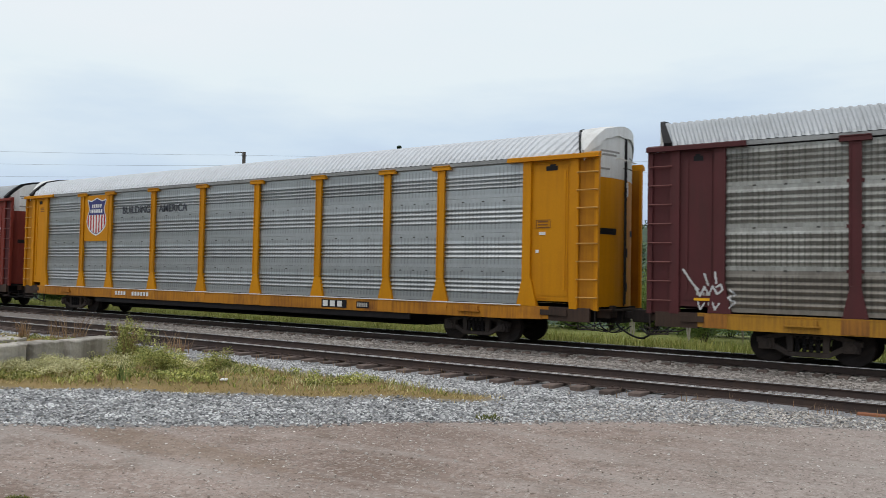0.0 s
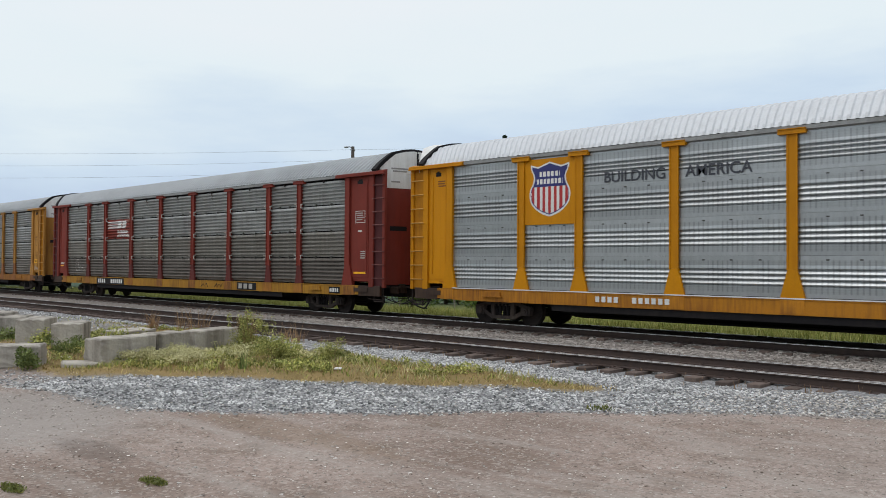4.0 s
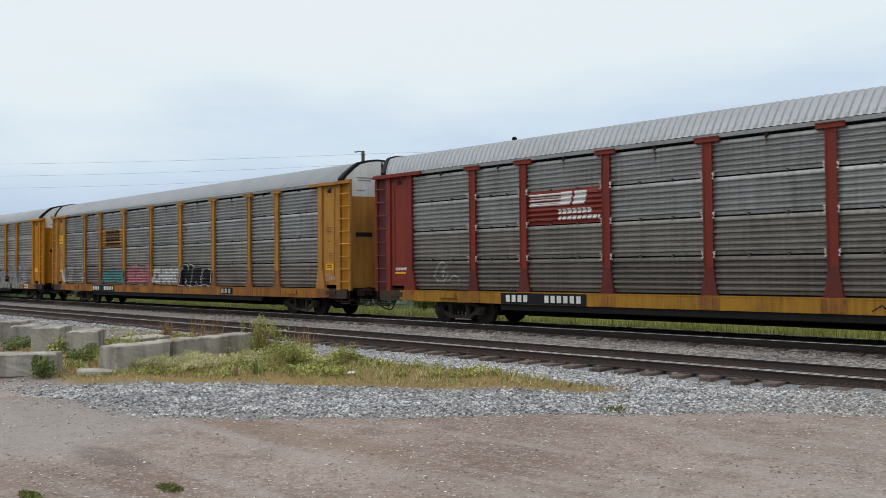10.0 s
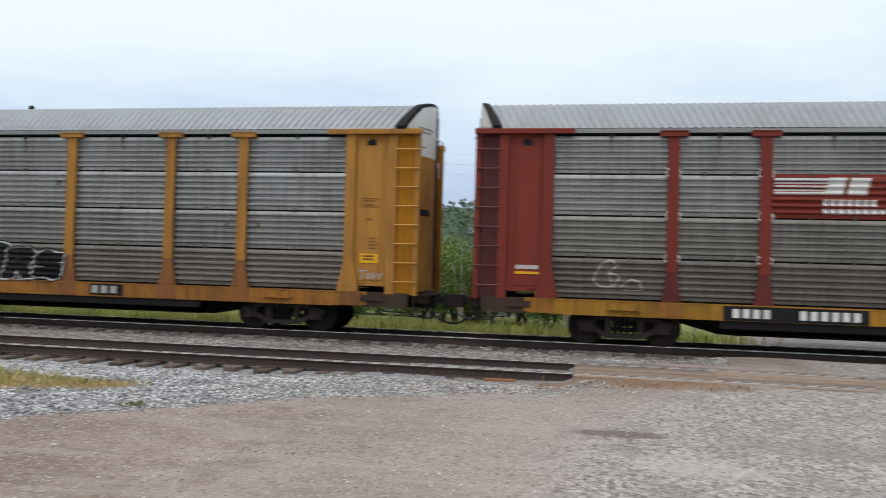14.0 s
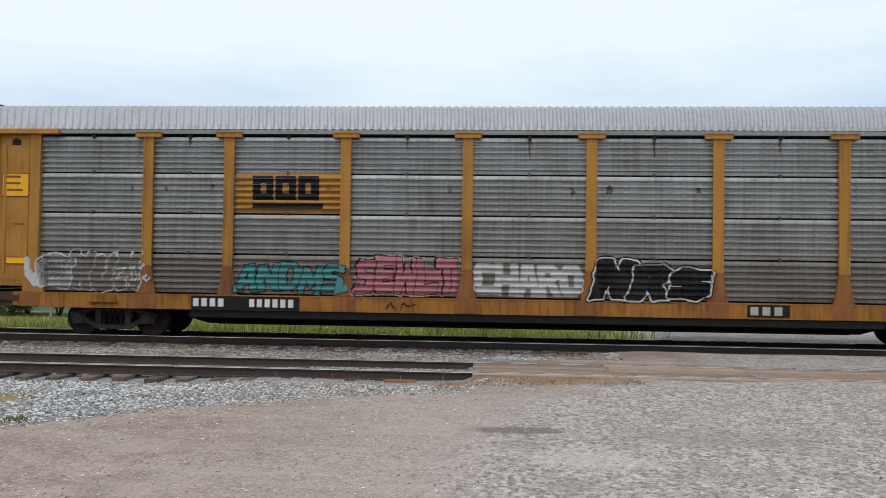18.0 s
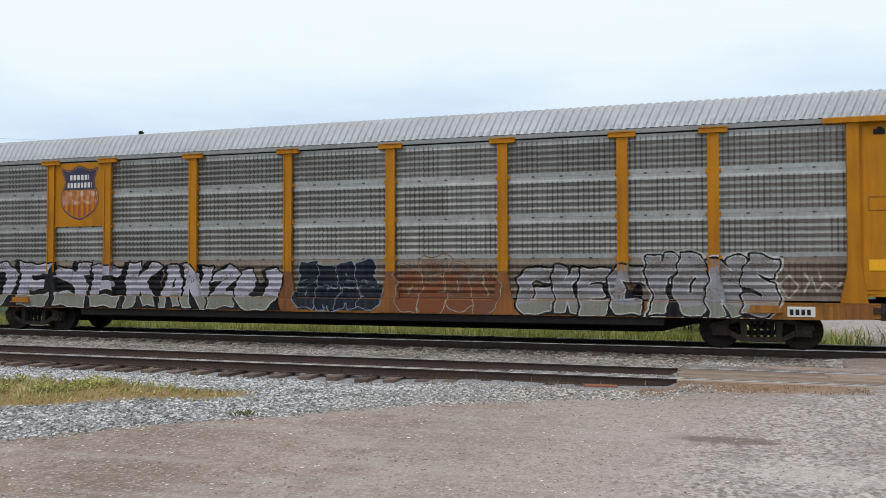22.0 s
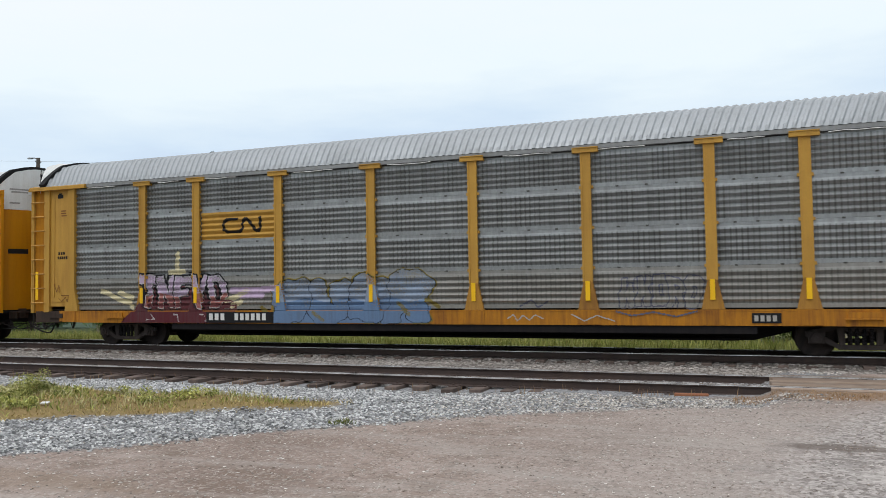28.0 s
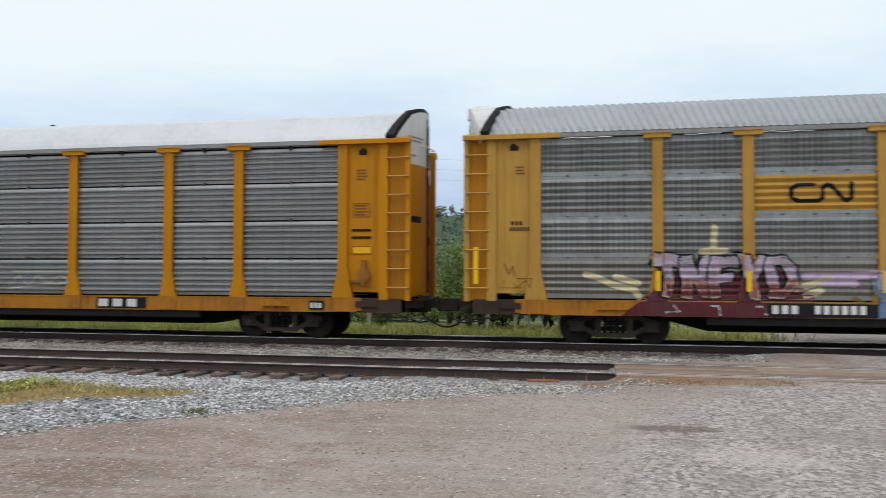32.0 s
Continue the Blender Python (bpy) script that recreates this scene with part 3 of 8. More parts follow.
def roof_outline():
    half = [(-1.50, 4.99), (-1.455, 5.08), (-1.35, 5.22), (-1.18, 5.41), (-1.03, 5.555), (-0.95, 5.605), (-0.55, 5.715), (-0.2, 5.765)]
    return half + [(-y, z) for y, z in half[::-1]]


def roof_z(y):
    o = roof_outline()
    return float(np.interp(y, [p[0] for p in o], [p[1] for p in o]))


def end_x(y):
    """How far the curved car end reaches at y."""
    return 13.14 + 0.52 * max(0.0, 1 - abs(y / 1.5) ** 2.2)


def roof_mesh(ribbed, mat):
    k = ("roof", ribbed, mat.name)
    if k in SHARED:
        return SHARED[k]
    o = roof_outline()
    xs, lift = [], []
    pitch = 0.18
    n = int(26.0 / pitch) if ribbed else 18
    for i in range(n + 1):
        x = -13.0 + 26.0 * i / n
        if ribbed and i < n:
            for a, h in ((0.0, 0.0), (0.075, 0.0), (0.092, 0.025), (0.148, 0.025)):
                xs.append(x + a), lift.append(h)
        else:
            xs.append(x), lift.append(0.0)
    verts, faces = [], []
    for x, h in zip(xs, lift):
        for y, z in o:
            reach = (end_x(y) - 0.02) / 13.0
            h1 = h * min(1.0, 0.35 + (z - 4.99) / 0.12)
            verts.append((x * reach, y * (1 + h1 * 0.7), z + h1))
    m = len(o)
    for i in range(len(xs) - 1):
        for j in range(m - 1):
            faces.append((i * m + j, (i + 1) * m + j, (i + 1) * m + j + 1, i * m + j + 1))
    SHARED[k] = raw_mesh("roof", verts, faces, mat)
    return SHARED[k]


def wheelset_mesh():
    def build(bm):
        for s in (-1, 1):
            y = s * 0.7525
            disc(bm, (0, 0), WHEEL_R, y - 0.06, y + 0.06, 28)
            disc(bm, (0, 0), WHEEL_R + 0.025, y - s * 0.06, y - s * 0.09, 28)
            for k in range(5):
                a = 2 * math.pi * k / 5
                c = Vector((0.24 * math.cos(a), 0, 0.24 * math.sin(a)))
                box(bm, c.x - 0.03, c.x + 0.03, y + s * 0.055, y + s * 0.075, c.z - 0.03, c.z + 0.03)
            disc(bm, (0, 0), 0.11, y, y + s * 0.28, 12)
        disc(bm, (0, 0), 0.085, -0.75, 0.75, 12)
    return shared("wheelset", build, M["steel"])


def side_frame_mesh():
    def build(bm):
        # arched top chord, sagging bottom chord and two columns leave open windows between
        prism(bm, [(-1.08, 0.44), (-0.62, 0.56), (-0.38, 0.64), (0.38, 0.64), (0.62, 0.56), (1.08, 0.44), (1.08, 0.56), (0.66, 0.66), (0.40, 0.76), (-0.40, 0.76), (-0.66, 0.66), (-1.08, 0.56)], -0.07, 0.05)
        prism(bm, [(-0.98, 0.34), (-0.72, 0.34), (-0.42, 0.17), (0.42, 0.17), (0.72, 0.34), (0.98, 0.34), (0.98, 0.43), (0.68, 0.44), (0.40, 0.27), (-0.40, 0.27), (-0.68, 0.44), (-0.98, 0.43)], -0.07, 0.05)
        for s in (-1, 1):
            prism(bm, [(s * 0.30, 0.27), (s * 0.42, 0.27), (s * 0.46, 0.66), (s * 0.30, 0.66)][::s], -0.085, 0.04)
            prism(bm, [(s * 0.864 - 0.16, 0.30), (s * 0.864 + 0.16, 0.30), (s * 0.864 + 0.18, 0.56), (s * 0.864 - 0.18, 0.56)], -0.10, 0.05)
            disc(bm, (s * 0.864, 0.42), 0.12, -0.15, -0.09, 14)
            disc(bm, (s * 0.864, 0.42), 0.06, -0.18, -0.14, 10)
        box(bm, -0.30, 0.30, -0.10, 0.03, 0.57, 0.66)
    return shared("side_frame", build, M["cast_steel"], 0.008)


def spring_mesh():
    def build(bm):
        rings = []
        for j in range(13):
            r = 0.055 if j % 2 else 0.040
            rings.append([bm.verts.new((r * math.cos(a), r * math.sin(a), 0.28 + j * 0.029)) for a in np.linspace(0, 2 * math.pi, 8, endpoint=False)])
        for a, b in zip(rings, rings[1:]):
            for k in range(8):
                bm.faces.new((a[k], a[(k + 1) % 8], b[(k + 1) % 8], b[k]))
        bm.faces.new(rings[0][::-1]), bm.faces.new(rings[-1])
    return shared("spring", build, M["frame"])


def bolster_mesh():
    def build(bm):
        box(bm, -0.22, 0.22, -1.05, 1.05, 0.46, 0.66)
        box(bm, -0.30, 0.30, -0.35, 0.35, 0.60, 0.72)
    return shared("truck", build, M["steel"], 0.01)


WHEELS = []


def truck(car, x):
    t = part("truck", bolster_mesh(), None, car, at=pose(x, 0, 0))
    for y, turn in ((-1.0, 0), (1.0, 180)):
        part("side_frame", side_frame_mesh(), None, t, at=pose(0, y, 0, 0, 0, turn))
        for k in range(4 if y < 0 else 0):
            part("spring", spring_mesh(), None, t, at=pose(-0.21 + 0.14 * k, y - 0.075, 0))
    for dx in (-0.864, 0.864):
        w = part("wheelset", wheelset_mesh(), None, t, at=pose(dx, 0, WHEEL_R))
        WHEELS.append((w, dx))


def ladder(car, x, y, side, mat, rung_mat):
    """A ladder of two stiles and eight rungs; side: -1 for the side that faces the road."""
    def stile(bm):
        box(bm, -0.025, 0.025, -0.025, 0.025, 1.02, 4.86)
    l = part("ladder", shared("ladder", stile, mat), None, car, at=pose(x - 0.27, y, 0))
    part("stile", shared("stile", stile, mat), None, l, at=pose(0.54, 0, 0))

    def rung(bm):
        tube(bm, [(-0.02, 0, 0), (0.0, side * 0.05, 0), (0.54, side * 0.05, 0), (0.56, 0, 0)], 0.021, 6)
    for k in range(8):
        part("rung", shared(("rung", side), rung, rung_mat), None, l, at=pose(0, 0, 1.32 + k * 0.455))


def end_bay(car, s, side, mat, c):
    """The solid bay at one end of one side: jamb, door panel, ladder and header. s: end, side: -1 near, 1 far."""
    y = lambda v: side * v

    def jamb(bm):
        o = [(11.60, 1.06), (12.12, 1.06), (12.02, 1.70), (11.98, 1.80), (11.98, 4.88), (11.74, 4.88), (11.74, 1.75), (11.60, 1.12)]
        prism(bm, [(s * x, z) for x, z in o], y(1.52), y(1.38))
    part("jamb_post", shared(("jamb_post", s, side), jamb, mat), None, car)

    def panel(bm):
        box(bm, s * 11.9, s * 12.86, y(1.44), y(1.39), 1.20, 4.86)
        box(bm, s * 12.05, s * 12.72, y(1.455), y(1.43), 1.34, 4.74)
    dp = part("door_panel", shared(("door_panel", s, side), panel, mat), None, car)

    def strip(bm):
        box(bm, s * 12.60, s * 12.66, y(1.475), y(1.43), 1.5, 4.6)
    part("stiffener", shared(("stiffener", s, side), strip, mat), None, dp)

    def keeper(bm):
        box(bm, s * 12.1, s * 12.3, y(1.46), y(1.43), -0.015, 0.015)
    for z in (1.28, 4.80):
        part("keeper_bar", shared(("keeper_bar", s, side), keeper, mat), None, dp, at=pose(0, 0, z))

    def inner(bm):
        box(bm, s * 12.80, s * 13.00, y(1.50), y(1.36), 1.02, 4.88)
    part("inner_post", shared(("inner_post", s, side), inner, mat), None, car)

    def bay(bm):
        box(bm, s * 12.98, s * 13.52, y(1.425), y(1.38), 1.02, 4.86)
    part("ladder_bay_panel", shared(("ladder_bay_panel", s, side), bay, M["bay_red" if mat in (M["red"], M["maroon"]) else "bay_yellow"]), None, car)

    def header(bm):
        a, b = s * 11.28, s * 13.60
        v = [bm.verts.new((xx, y(yy), zz)) for xx in (a, b) for yy, zz in ((1.40, 4.88), (1.58, 4.88), (1.58, 4.97), (1.40, 5.03))]
        for k in range(4):
            bm.faces.new((v[k], v[(k + 1) % 4], v[4 + (k + 1) % 4], v[4 + k]))
        bm.faces.new(v[:4]), bm.faces.new(v[4:])
        box(bm, min(a, b) + 0.0, max(a, b), y(1.60), y(1.40), 4.865, 4.885)
    part("header_beam", shared(("header_beam", s, side), header, mat), None, car)

    # black plates stand for the dark see-through opening in the panel
    def port(bm):
        box(bm, s * 12.26, s * 12.48, y(1.462), y(1.44), 4.60, 4.72)
        box(bm, s * 12.33, s * 12.44, y(1.462), y(1.44), 4.72, 4.76)
    part("lock_port", shared(("lock_port", s, side), port, M["black"]), None, car)
    ladder(car, s * 13.27, y(1.47), side, mat, c)


def end_wall(car, s, mat, hood=False):
    """The two curved end doors, with their white upper caps, and the corner posts."""
    def bulge(y):
        return s * end_x(y)

    def strip(bm, y0, y1, lo, hi, n=8):
        ys = np.linspace(y0, y1, n + 1)
        ring = [[bm.verts.new((bulge(yy) - s * d, yy, z)) for z, d in ((lo(yy), 0), (hi(yy), 0), (hi(yy), 0.05), (lo(yy), 0.05))] for yy in ys]
        for a, b in zip(ring, ring[1:]):
            for k in range(4):
                bm.faces.new((a[k], a[(k + 1) % 4], b[(k + 1) % 4], b[k]))
        bm.faces.new(ring[0]), bm.faces.new(ring[-1][::-1])

    for q, (y0, y1) in enumerate(((-1.38, -0.025), (0.025, 1.38))):
        def door(bm):
            strip(bm, y0, y1, lambda v: 1.08, lambda v: 4.42)
        d = part("end_door", shared(("end_door", s, q), door, mat), None, car)

        def cap(bm):
            strip(bm, y0, y1, lambda v: 4.425, lambda v: roof_z(v) - 0.01)
        part("end_door_cap", shared(("end_door_cap", s, q), cap, M["white"]), None, d, "white-painted upper end of the door")

        def band(bm):
            strip(bm, *((y1 * 0.35, y1 * 0.78) if q else (y0 * 0.78, y0 * 0.35)), lambda v: 2.95, lambda v: 3.11, 4)
            for v in bm.verts:
                v.co.x += s * 0.012
        part("door_stop", shared(("door_stop", s, q), band, M["black"]), None, d, "black door stop slot")

    def rod(bm):
        x = s * 13.70
        tube(bm, [(x, 0.0, 1.15), (x, 0.0, 5.5)], 0.018, 6)
        for z in (1.6, 2.5, 4.1):
            box(bm, x - 0.03, x + 0.03, -0.05, 0.05, z - 0.12, z + 0.12)
        for z in (4.72,):
            tube(bm, [(x, -0.2, z), (x + s * 0.05, -0.2, z), (x + s * 0.05, 0.25, z), (x, 0.25, z)], 0.012, 5)
    part("locking_rod", shared(("locking_rod", s), rod, M["steel"]), None, car)

    def seal(bm):
        box(bm, s * 13.56, s * 13.672, -0.04, 0.04, 1.10, 5.70)
    part("door_seal", shared(("door_seal", s), seal, M["black"]), None, car, "black rubber seal between the doors")

    def corner(bm):
        box(bm, -0.06, 0.06, -0.05, 0.05, 1.0, 4.9)
    for yy in (-1.44, 1.44):
        part("corner_post", shared("corner_post", corner, mat), None, car, at=pose(s * 13.52, yy, 0))

    def label(bm):
        box(bm, min(s * 13.715, s * 13.74), max(s * 13.715, s * 13.74), -0.035, 0.035, 3.98, 4.36)
    part("lock_label", shared(("lock_label", s), label, M["letter_white"]), None, car, "white label on the locking rod")

    def grab(bm):
        x = s * 13.76
        for y0, y1 in ((-0.55, -0.12), (0.12, 0.5)):
            tube(bm, [(x - s * 0.12, y0, 4.93), (x, y0, 4.93), (x, y1, 4.93), (x - s * 0.12, y1, 4.93)], 0.014, 5)
    part("grab_bar", shared(("grab_bar", s), grab, M["bolt"]), None, car, "pale grab bar on the end doors")

    def marks(bm):
        for y0, y1, z in ((-1.05, -0.35, 5.08), (-1.0, -0.5, 4.99), (0.3, 0.9, 5.02), (-1.05, -0.75, 4.62)):
            strip(bm, y0, y1, lambda v: z, lambda v: z + 0.05, 3)
        for v in bm.verts:
            v.co.x += s * 0.008
    part("end_stencil", shared(("end_stencil", s), marks, M["letter_grey"]), None, car, "faint dark stencil lines on the white door caps")

    # the black rubber seal between roof and end doors, thick at the eaves
    hooded = bool(hood)

    def lip(yy):
        return end_x(yy) - 0.06 if not hooded else 13.08 - 0.45 * (1 - (abs(yy) / 1.5) ** 2)

    def rim(bm):
        ys = np.linspace(-1.5, 1.5, 23)
        rings = []
        for yy in ys:
            w = 0.02 if hooded and s > 0 else 0.045 + 0.07 * (abs(yy) / 1.5) ** 3
            x, z = lip(yy), roof_z(yy)
            rings.append([bm.verts.new((s * (x + dx * w), yy, z + dz)) for dx, dz in ((-1, -0.05), (-1, 0.07), (0.9, 0.07), (0.9, -0.05))])
            for v in rings[-1][1:3]:
                v.co.y *= 1.045
        for a, b in zip(rings, rings[1:]):
            for k in range(4):
                bm.faces.new((a[k], a[(k + 1) % 4], b[(k + 1) % 4], b[k]))
        bm.faces.new(rings[0][::-1]), bm.faces.new(rings[-1])
    part("roof_end_seal", shared(("roof_end_seal", s, hooded), rim, M["black"]), None, car)

    if hood:
        def cover(bm):
            rg = random.Random(7 if s > 0 else 9)
            rows = []
            for yy in np.linspace(-1.5, 1.5, 17):
                x0, x1, z = lip(yy) + 0.04 + rg.uniform(-0.02, 0.03), end_x(yy) + 0.035, roof_z(yy)
                rows.append([bm.verts.new((s * (x0 + (x1 - x0) * q), yy * 1.014, z + 0.05 + dz * rg.uniform(0.2, 1.0))) for q, dz in ((0, 0.02), (0.33, 0.05), (0.7, 0.06), (1.0, 0.02))]
                            + [bm.verts.new((s * (x1 + 0.01), yy * 1.014, z - 0.16 - rg.uniform(0, 0.10)))])
            for a, b in zip(rows, rows[1:]):
                for k in range(4):
                    bm.faces.new((a[k], a[k + 1], b[k + 1], b[k]))
        hd = part("roof_end_cover", shared(("roof_end_cover", s), cover, M["white"]), None, car, "crumpled white cover at the roof's end")
        th = hd.modifiers.new("thickness", "SOLIDIFY")
        th.thickness = 0.012

    def gear(bm):
        box(bm, s * 13.30, s * 13.75, -0.30, 0.30, 0.66, 1.02)
        box(bm, s * 13.60, s * 14.05, -0.09, 0.09, 0.78, 0.96)
        box(bm, s * 13.98, s * 14.30, -0.17, 0.17 if s > 0 else 0.12, 0.70, 1.02)
        box(bm, s * 14.12, s * 14.36, 0.02, 0.20, 0.72, 1.00)
    part("coupler", shared(("coupler", s), gear, M["steel"], 0.012), None, car)

    def hose(bm):
        x = s * 13.62
        pts = [(x, -0.42, 0.70), (x + s * 0.10, -0.43, 0.56)]
        for k in range(1, 8):
            f = k / 7
            pts.append((x + s * (0.10 + 0.58 * f), -0.43 + 0.3 * f, 0.56 - 0.27 * math.sin(math.pi * 0.55 * f)))
        tube(bm, pts, 0.026, 7)
    part("air_hose", shared(("air_hose", s), hose, M["hose"]), None, car)

    def low_hose(bm):
        x = s * 13.40
        pts = [(x, -0.95, 0.74), (x + s * 0.05, -0.98, 0.60)]
        for k in range(1, 7):
            f = k / 6
            pts.append((x + s * (0.05 + 0.5 * f), -0.98 + 0.35 * f, 0.60 - 0.16 * math.sin(math.pi * f)))
        tube(bm, pts, 0.018, 6)
    part("signal_cable", shared(("signal_cable", s), low_hose, M["hose"]), None, car)

    def loop_cable(bm):
        x = s * 13.45
        pts = [(x - s * 0.35, -1.05, 0.70)]
        for k in range(9):
            f = k / 8
            pts.append((x - s * 0.30 + s * 0.95 * f, -1.08 + 0.5 * f, 0.66 - 0.24 * math.sin(math.pi * f) + 0.05 * math.sin(5 * f)))
        tube(bm, pts, 0.016, 6)
        tube(bm, [(x - s * 0.5, -1.2, 0.66), (x - s * 0.2, -1.22, 0.50), (x + s * 0.25, -1.15, 0.47), (x + s * 0.45, -0.9, 0.60)], 0.013, 5)
    part("brake_cable", shared(("brake_cable", s), loop_cable, M["hose"]), None, car, "slack black cables under the car's end")

    def platform(bm):
        box(bm, min(s * 13.30, s * 13.78), max(s * 13.30, s * 13.78), -1.05, 1.05, 0.98, 1.03)
        for yy in (-0.95, -0.55, 0.6, 1.0):
            box(bm, min(s * 13.35, s * 13.70), max(s * 13.35, s * 13.70), yy - 0.03, yy + 0.03, 0.80, 0.98)
        box(bm, min(s * 13.62, s * 13.72), max(s * 13.62, s * 13.72), -0.85, -0.62, 0.82, 1.12)
    part("end_platform", shared(("end_platform", s), platform, M["sill_dirty"]), None, car, "grimy end platform with brake gear")

    def lever(bm):
        x = s * 13.66
        tube(bm, [(x, -1.42, 0.70), (x - s * 0.02, -1.40, 0.62), (x, -0.5, 0.62), (x + s * 0.15, -0.3, 0.72)], 0.014, 5)
        tube(bm, [(x, -1.42, 0.70), (x - s * 0.28, -1.44, 0.58), (x - s * 0.85, -1.44, 0.60), (x - s * 1.02, -1.44, 0.66)], 0.016, 5)
    part("uncoupling_lever", shared(("uncoupling_lever", s), lever, M["steel"]), None, car)

    def step(bm):
        for xx in (13.05, 13.50):
            tube(bm, [(s * xx, -1.46, 1.0), (s * xx, -1.46, 0.52)], 0.016, 5)
        tube(bm, [(s * 13.05, -1.46, 0.52), (s * 13.50, -1.46, 0.52)], 0.018, 5)
    part("sill_step", shared(("sill_step", s), step, M["steel"]), None, car)


FEET = {"ochre": "foot_rust", "yellow_old": "foot_rust", "tan": "foot_tan", "red": "foot_red"}


PLATES = {"sill_yellow": "sill_rust", "sill_rust": "foot_rust"}


def lengthen(car, ext):
    """Draws out the end bays at the car's leading end."""
    for ob in car.children_recursive:
        m, up = ob.matrix_basis.copy(), ob.parent
        while up is not None and up != car:
            m, up = up.matrix_basis @ m, up.parent
        co = [m @ v.co for v in ob.data.vertices]
        if max(v.x for v in co) < 12.05:
            continue
        ob.data = ob.data.copy()
        back = m.inverted()
        for v, c in zip(ob.data.vertices, co):
            v.co = back @ Vector((c.x + ext * min(1.0, max(0.0, (c.x - 12.0) / 0.6)), c.y, c.z))


def raise_roof(car, k):
    """Gives a car a taller roof arch, with its end caps and seals."""
    for ob in car.children_recursive:
        if ob.name.split(".")[0] in ("roof", "roof_end_seal", "roof_end_cover", "end_door_cap"):
            ob.data = ob.data.copy()
            for v in ob.data.vertices:
                if v.co.z > 4.99:
                    v.co.z = 4.99 + (v.co.z - 4.99) * k


def autorack(label, paint, scr, kind, roof, ribbed, sill, foot=0.24, brackets=False, hood=False, gap_strip_mat="black"):
    car = tagged(new("autorack_car"), label, "rail car", "autorack cars of the train")
    mat, smat = M[paint], M[scr]
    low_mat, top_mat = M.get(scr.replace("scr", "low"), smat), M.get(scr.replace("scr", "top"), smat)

    # underframe
    def deck(bm):
        box(bm, -13.45, 13.45, -1.40, 1.40, 0.98, 1.06)
        for k in range(14):
            x = -12.6 + k * 1.94
            box(bm, x - 0.06, x + 0.06, -1.40, 1.40, 0.74, 0.98)
    part("deck", shared("deck", deck, M["frame"]), None, car)

    def belly(bm):
        o = [(-13.4, 0.66), (-9.6, 0.66), (-8.7, 0.52), (-7.9, 0.31), (7.9, 0.31), (8.7, 0.52), (9.6, 0.66), (13.4, 0.66), (13.4, 0.98), (-13.4, 0.98)]
        prism(bm, o, -0.42, 0.42)
        box(bm, -7.6, 7.6, -0.62, 0.62, 0.31, 0.36)
    part("centre_sill", shared("centre_sill", belly, M["frame"]), None, car)
    for side in (-1, 1):
        def edge(bm):
            o = [(-12.35, 0.74), (-11.4, 0.70), (11.4, 0.70), (12.35, 0.74), (12.35, 1.05), (-12.35, 1.05)]
            prism(bm, o, side * 1.50, side * 1.41)
            box(bm, -12.35, 12.35, side * 1.51, side * 1.43, 1.03, 1.06)
        sl = part("side_sill", shared(("side_sill", side), edge, M[sill]), None, car)

        for q in (-1, 1):
            def dirty(bm):
                box(bm, q * 12.35, q * 13.36, side * 1.49, side * 1.40, 0.70, 1.05)
                box(bm, q * 12.2, q * 12.75, side * 1.53, side * 1.44, 0.84, 0.98)
            part("end_sill", shared(("end_sill", side, q), dirty, M["sill_dirty"]), None, sl, "grimy dark end of the sill")

        def skirt(bm):
            box(bm, -8.0, 8.0, side * 1.46, side * 1.40, 0.52, 0.70)
        part("sill_skirt", shared(("sill_skirt", side), skirt, M["frame"]), None, sl, "black lower web of the sill")

        def plate(bm):
            box(bm, -0.27, 0.27, side * 1.512, side * 1.48, 0.72, 1.04)
        for px in POSTS + [-11.95, 11.95]:
            part("sill_plate", shared(("sill_plate", side), plate, M[PLATES.get(sill, sill)]), None, sl, at=pose(px, 0, 0))
        # posts and screens
        turn = 0 if side < 0 else 180
        for px in POSTS:
            po = part("side_post", post_mesh(mat, foot), None, car, at=pose(px, 0, 0, 0, 0, turn))
            if kind == 2 and side < 0:
                for z in ROW_Z[1:4]:
                    for s in (-1, 1):
                        part("screen_tab", tab_mesh(mat), None, po, at=pose(s * 0.125, SIDE_Y + 0.02, z))
            part("post_foot", foot_mesh(M[FEET.get(paint, paint)], foot), None, po)
            if brackets and side < 0:
                for z in ROW_Z[1:4]:
                    for s in (-1, 1):
                        part("screen_bracket", bracket_mesh(), None, po, "pale bent bracket", pose(s * 0.135, SIDE_Y + 0.012, z, 0, 0, 0 if s > 0 else 180))
        bays = [-EDGE - 0.12] + POSTS + [EDGE + 0.12]
        for a, b in zip(bays, bays[1:]):
            w = b - a - 0.16
            if side < 0:
                for z0, z1 in zip(ROW_Z, ROW_Z[1:]):
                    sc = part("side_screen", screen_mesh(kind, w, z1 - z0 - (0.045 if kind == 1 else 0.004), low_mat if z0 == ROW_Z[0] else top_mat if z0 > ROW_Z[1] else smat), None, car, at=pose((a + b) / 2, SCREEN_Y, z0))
                    if kind > 1 and z1 == ROW_Z[-1]:
                        continue
                    if kind == 1 and z1 == ROW_Z[-1]:
                        part("screen_latch", latch_mesh(), None, sc, "dark latch under the eave", pose(0, 0, z1 - z0))
                        continue
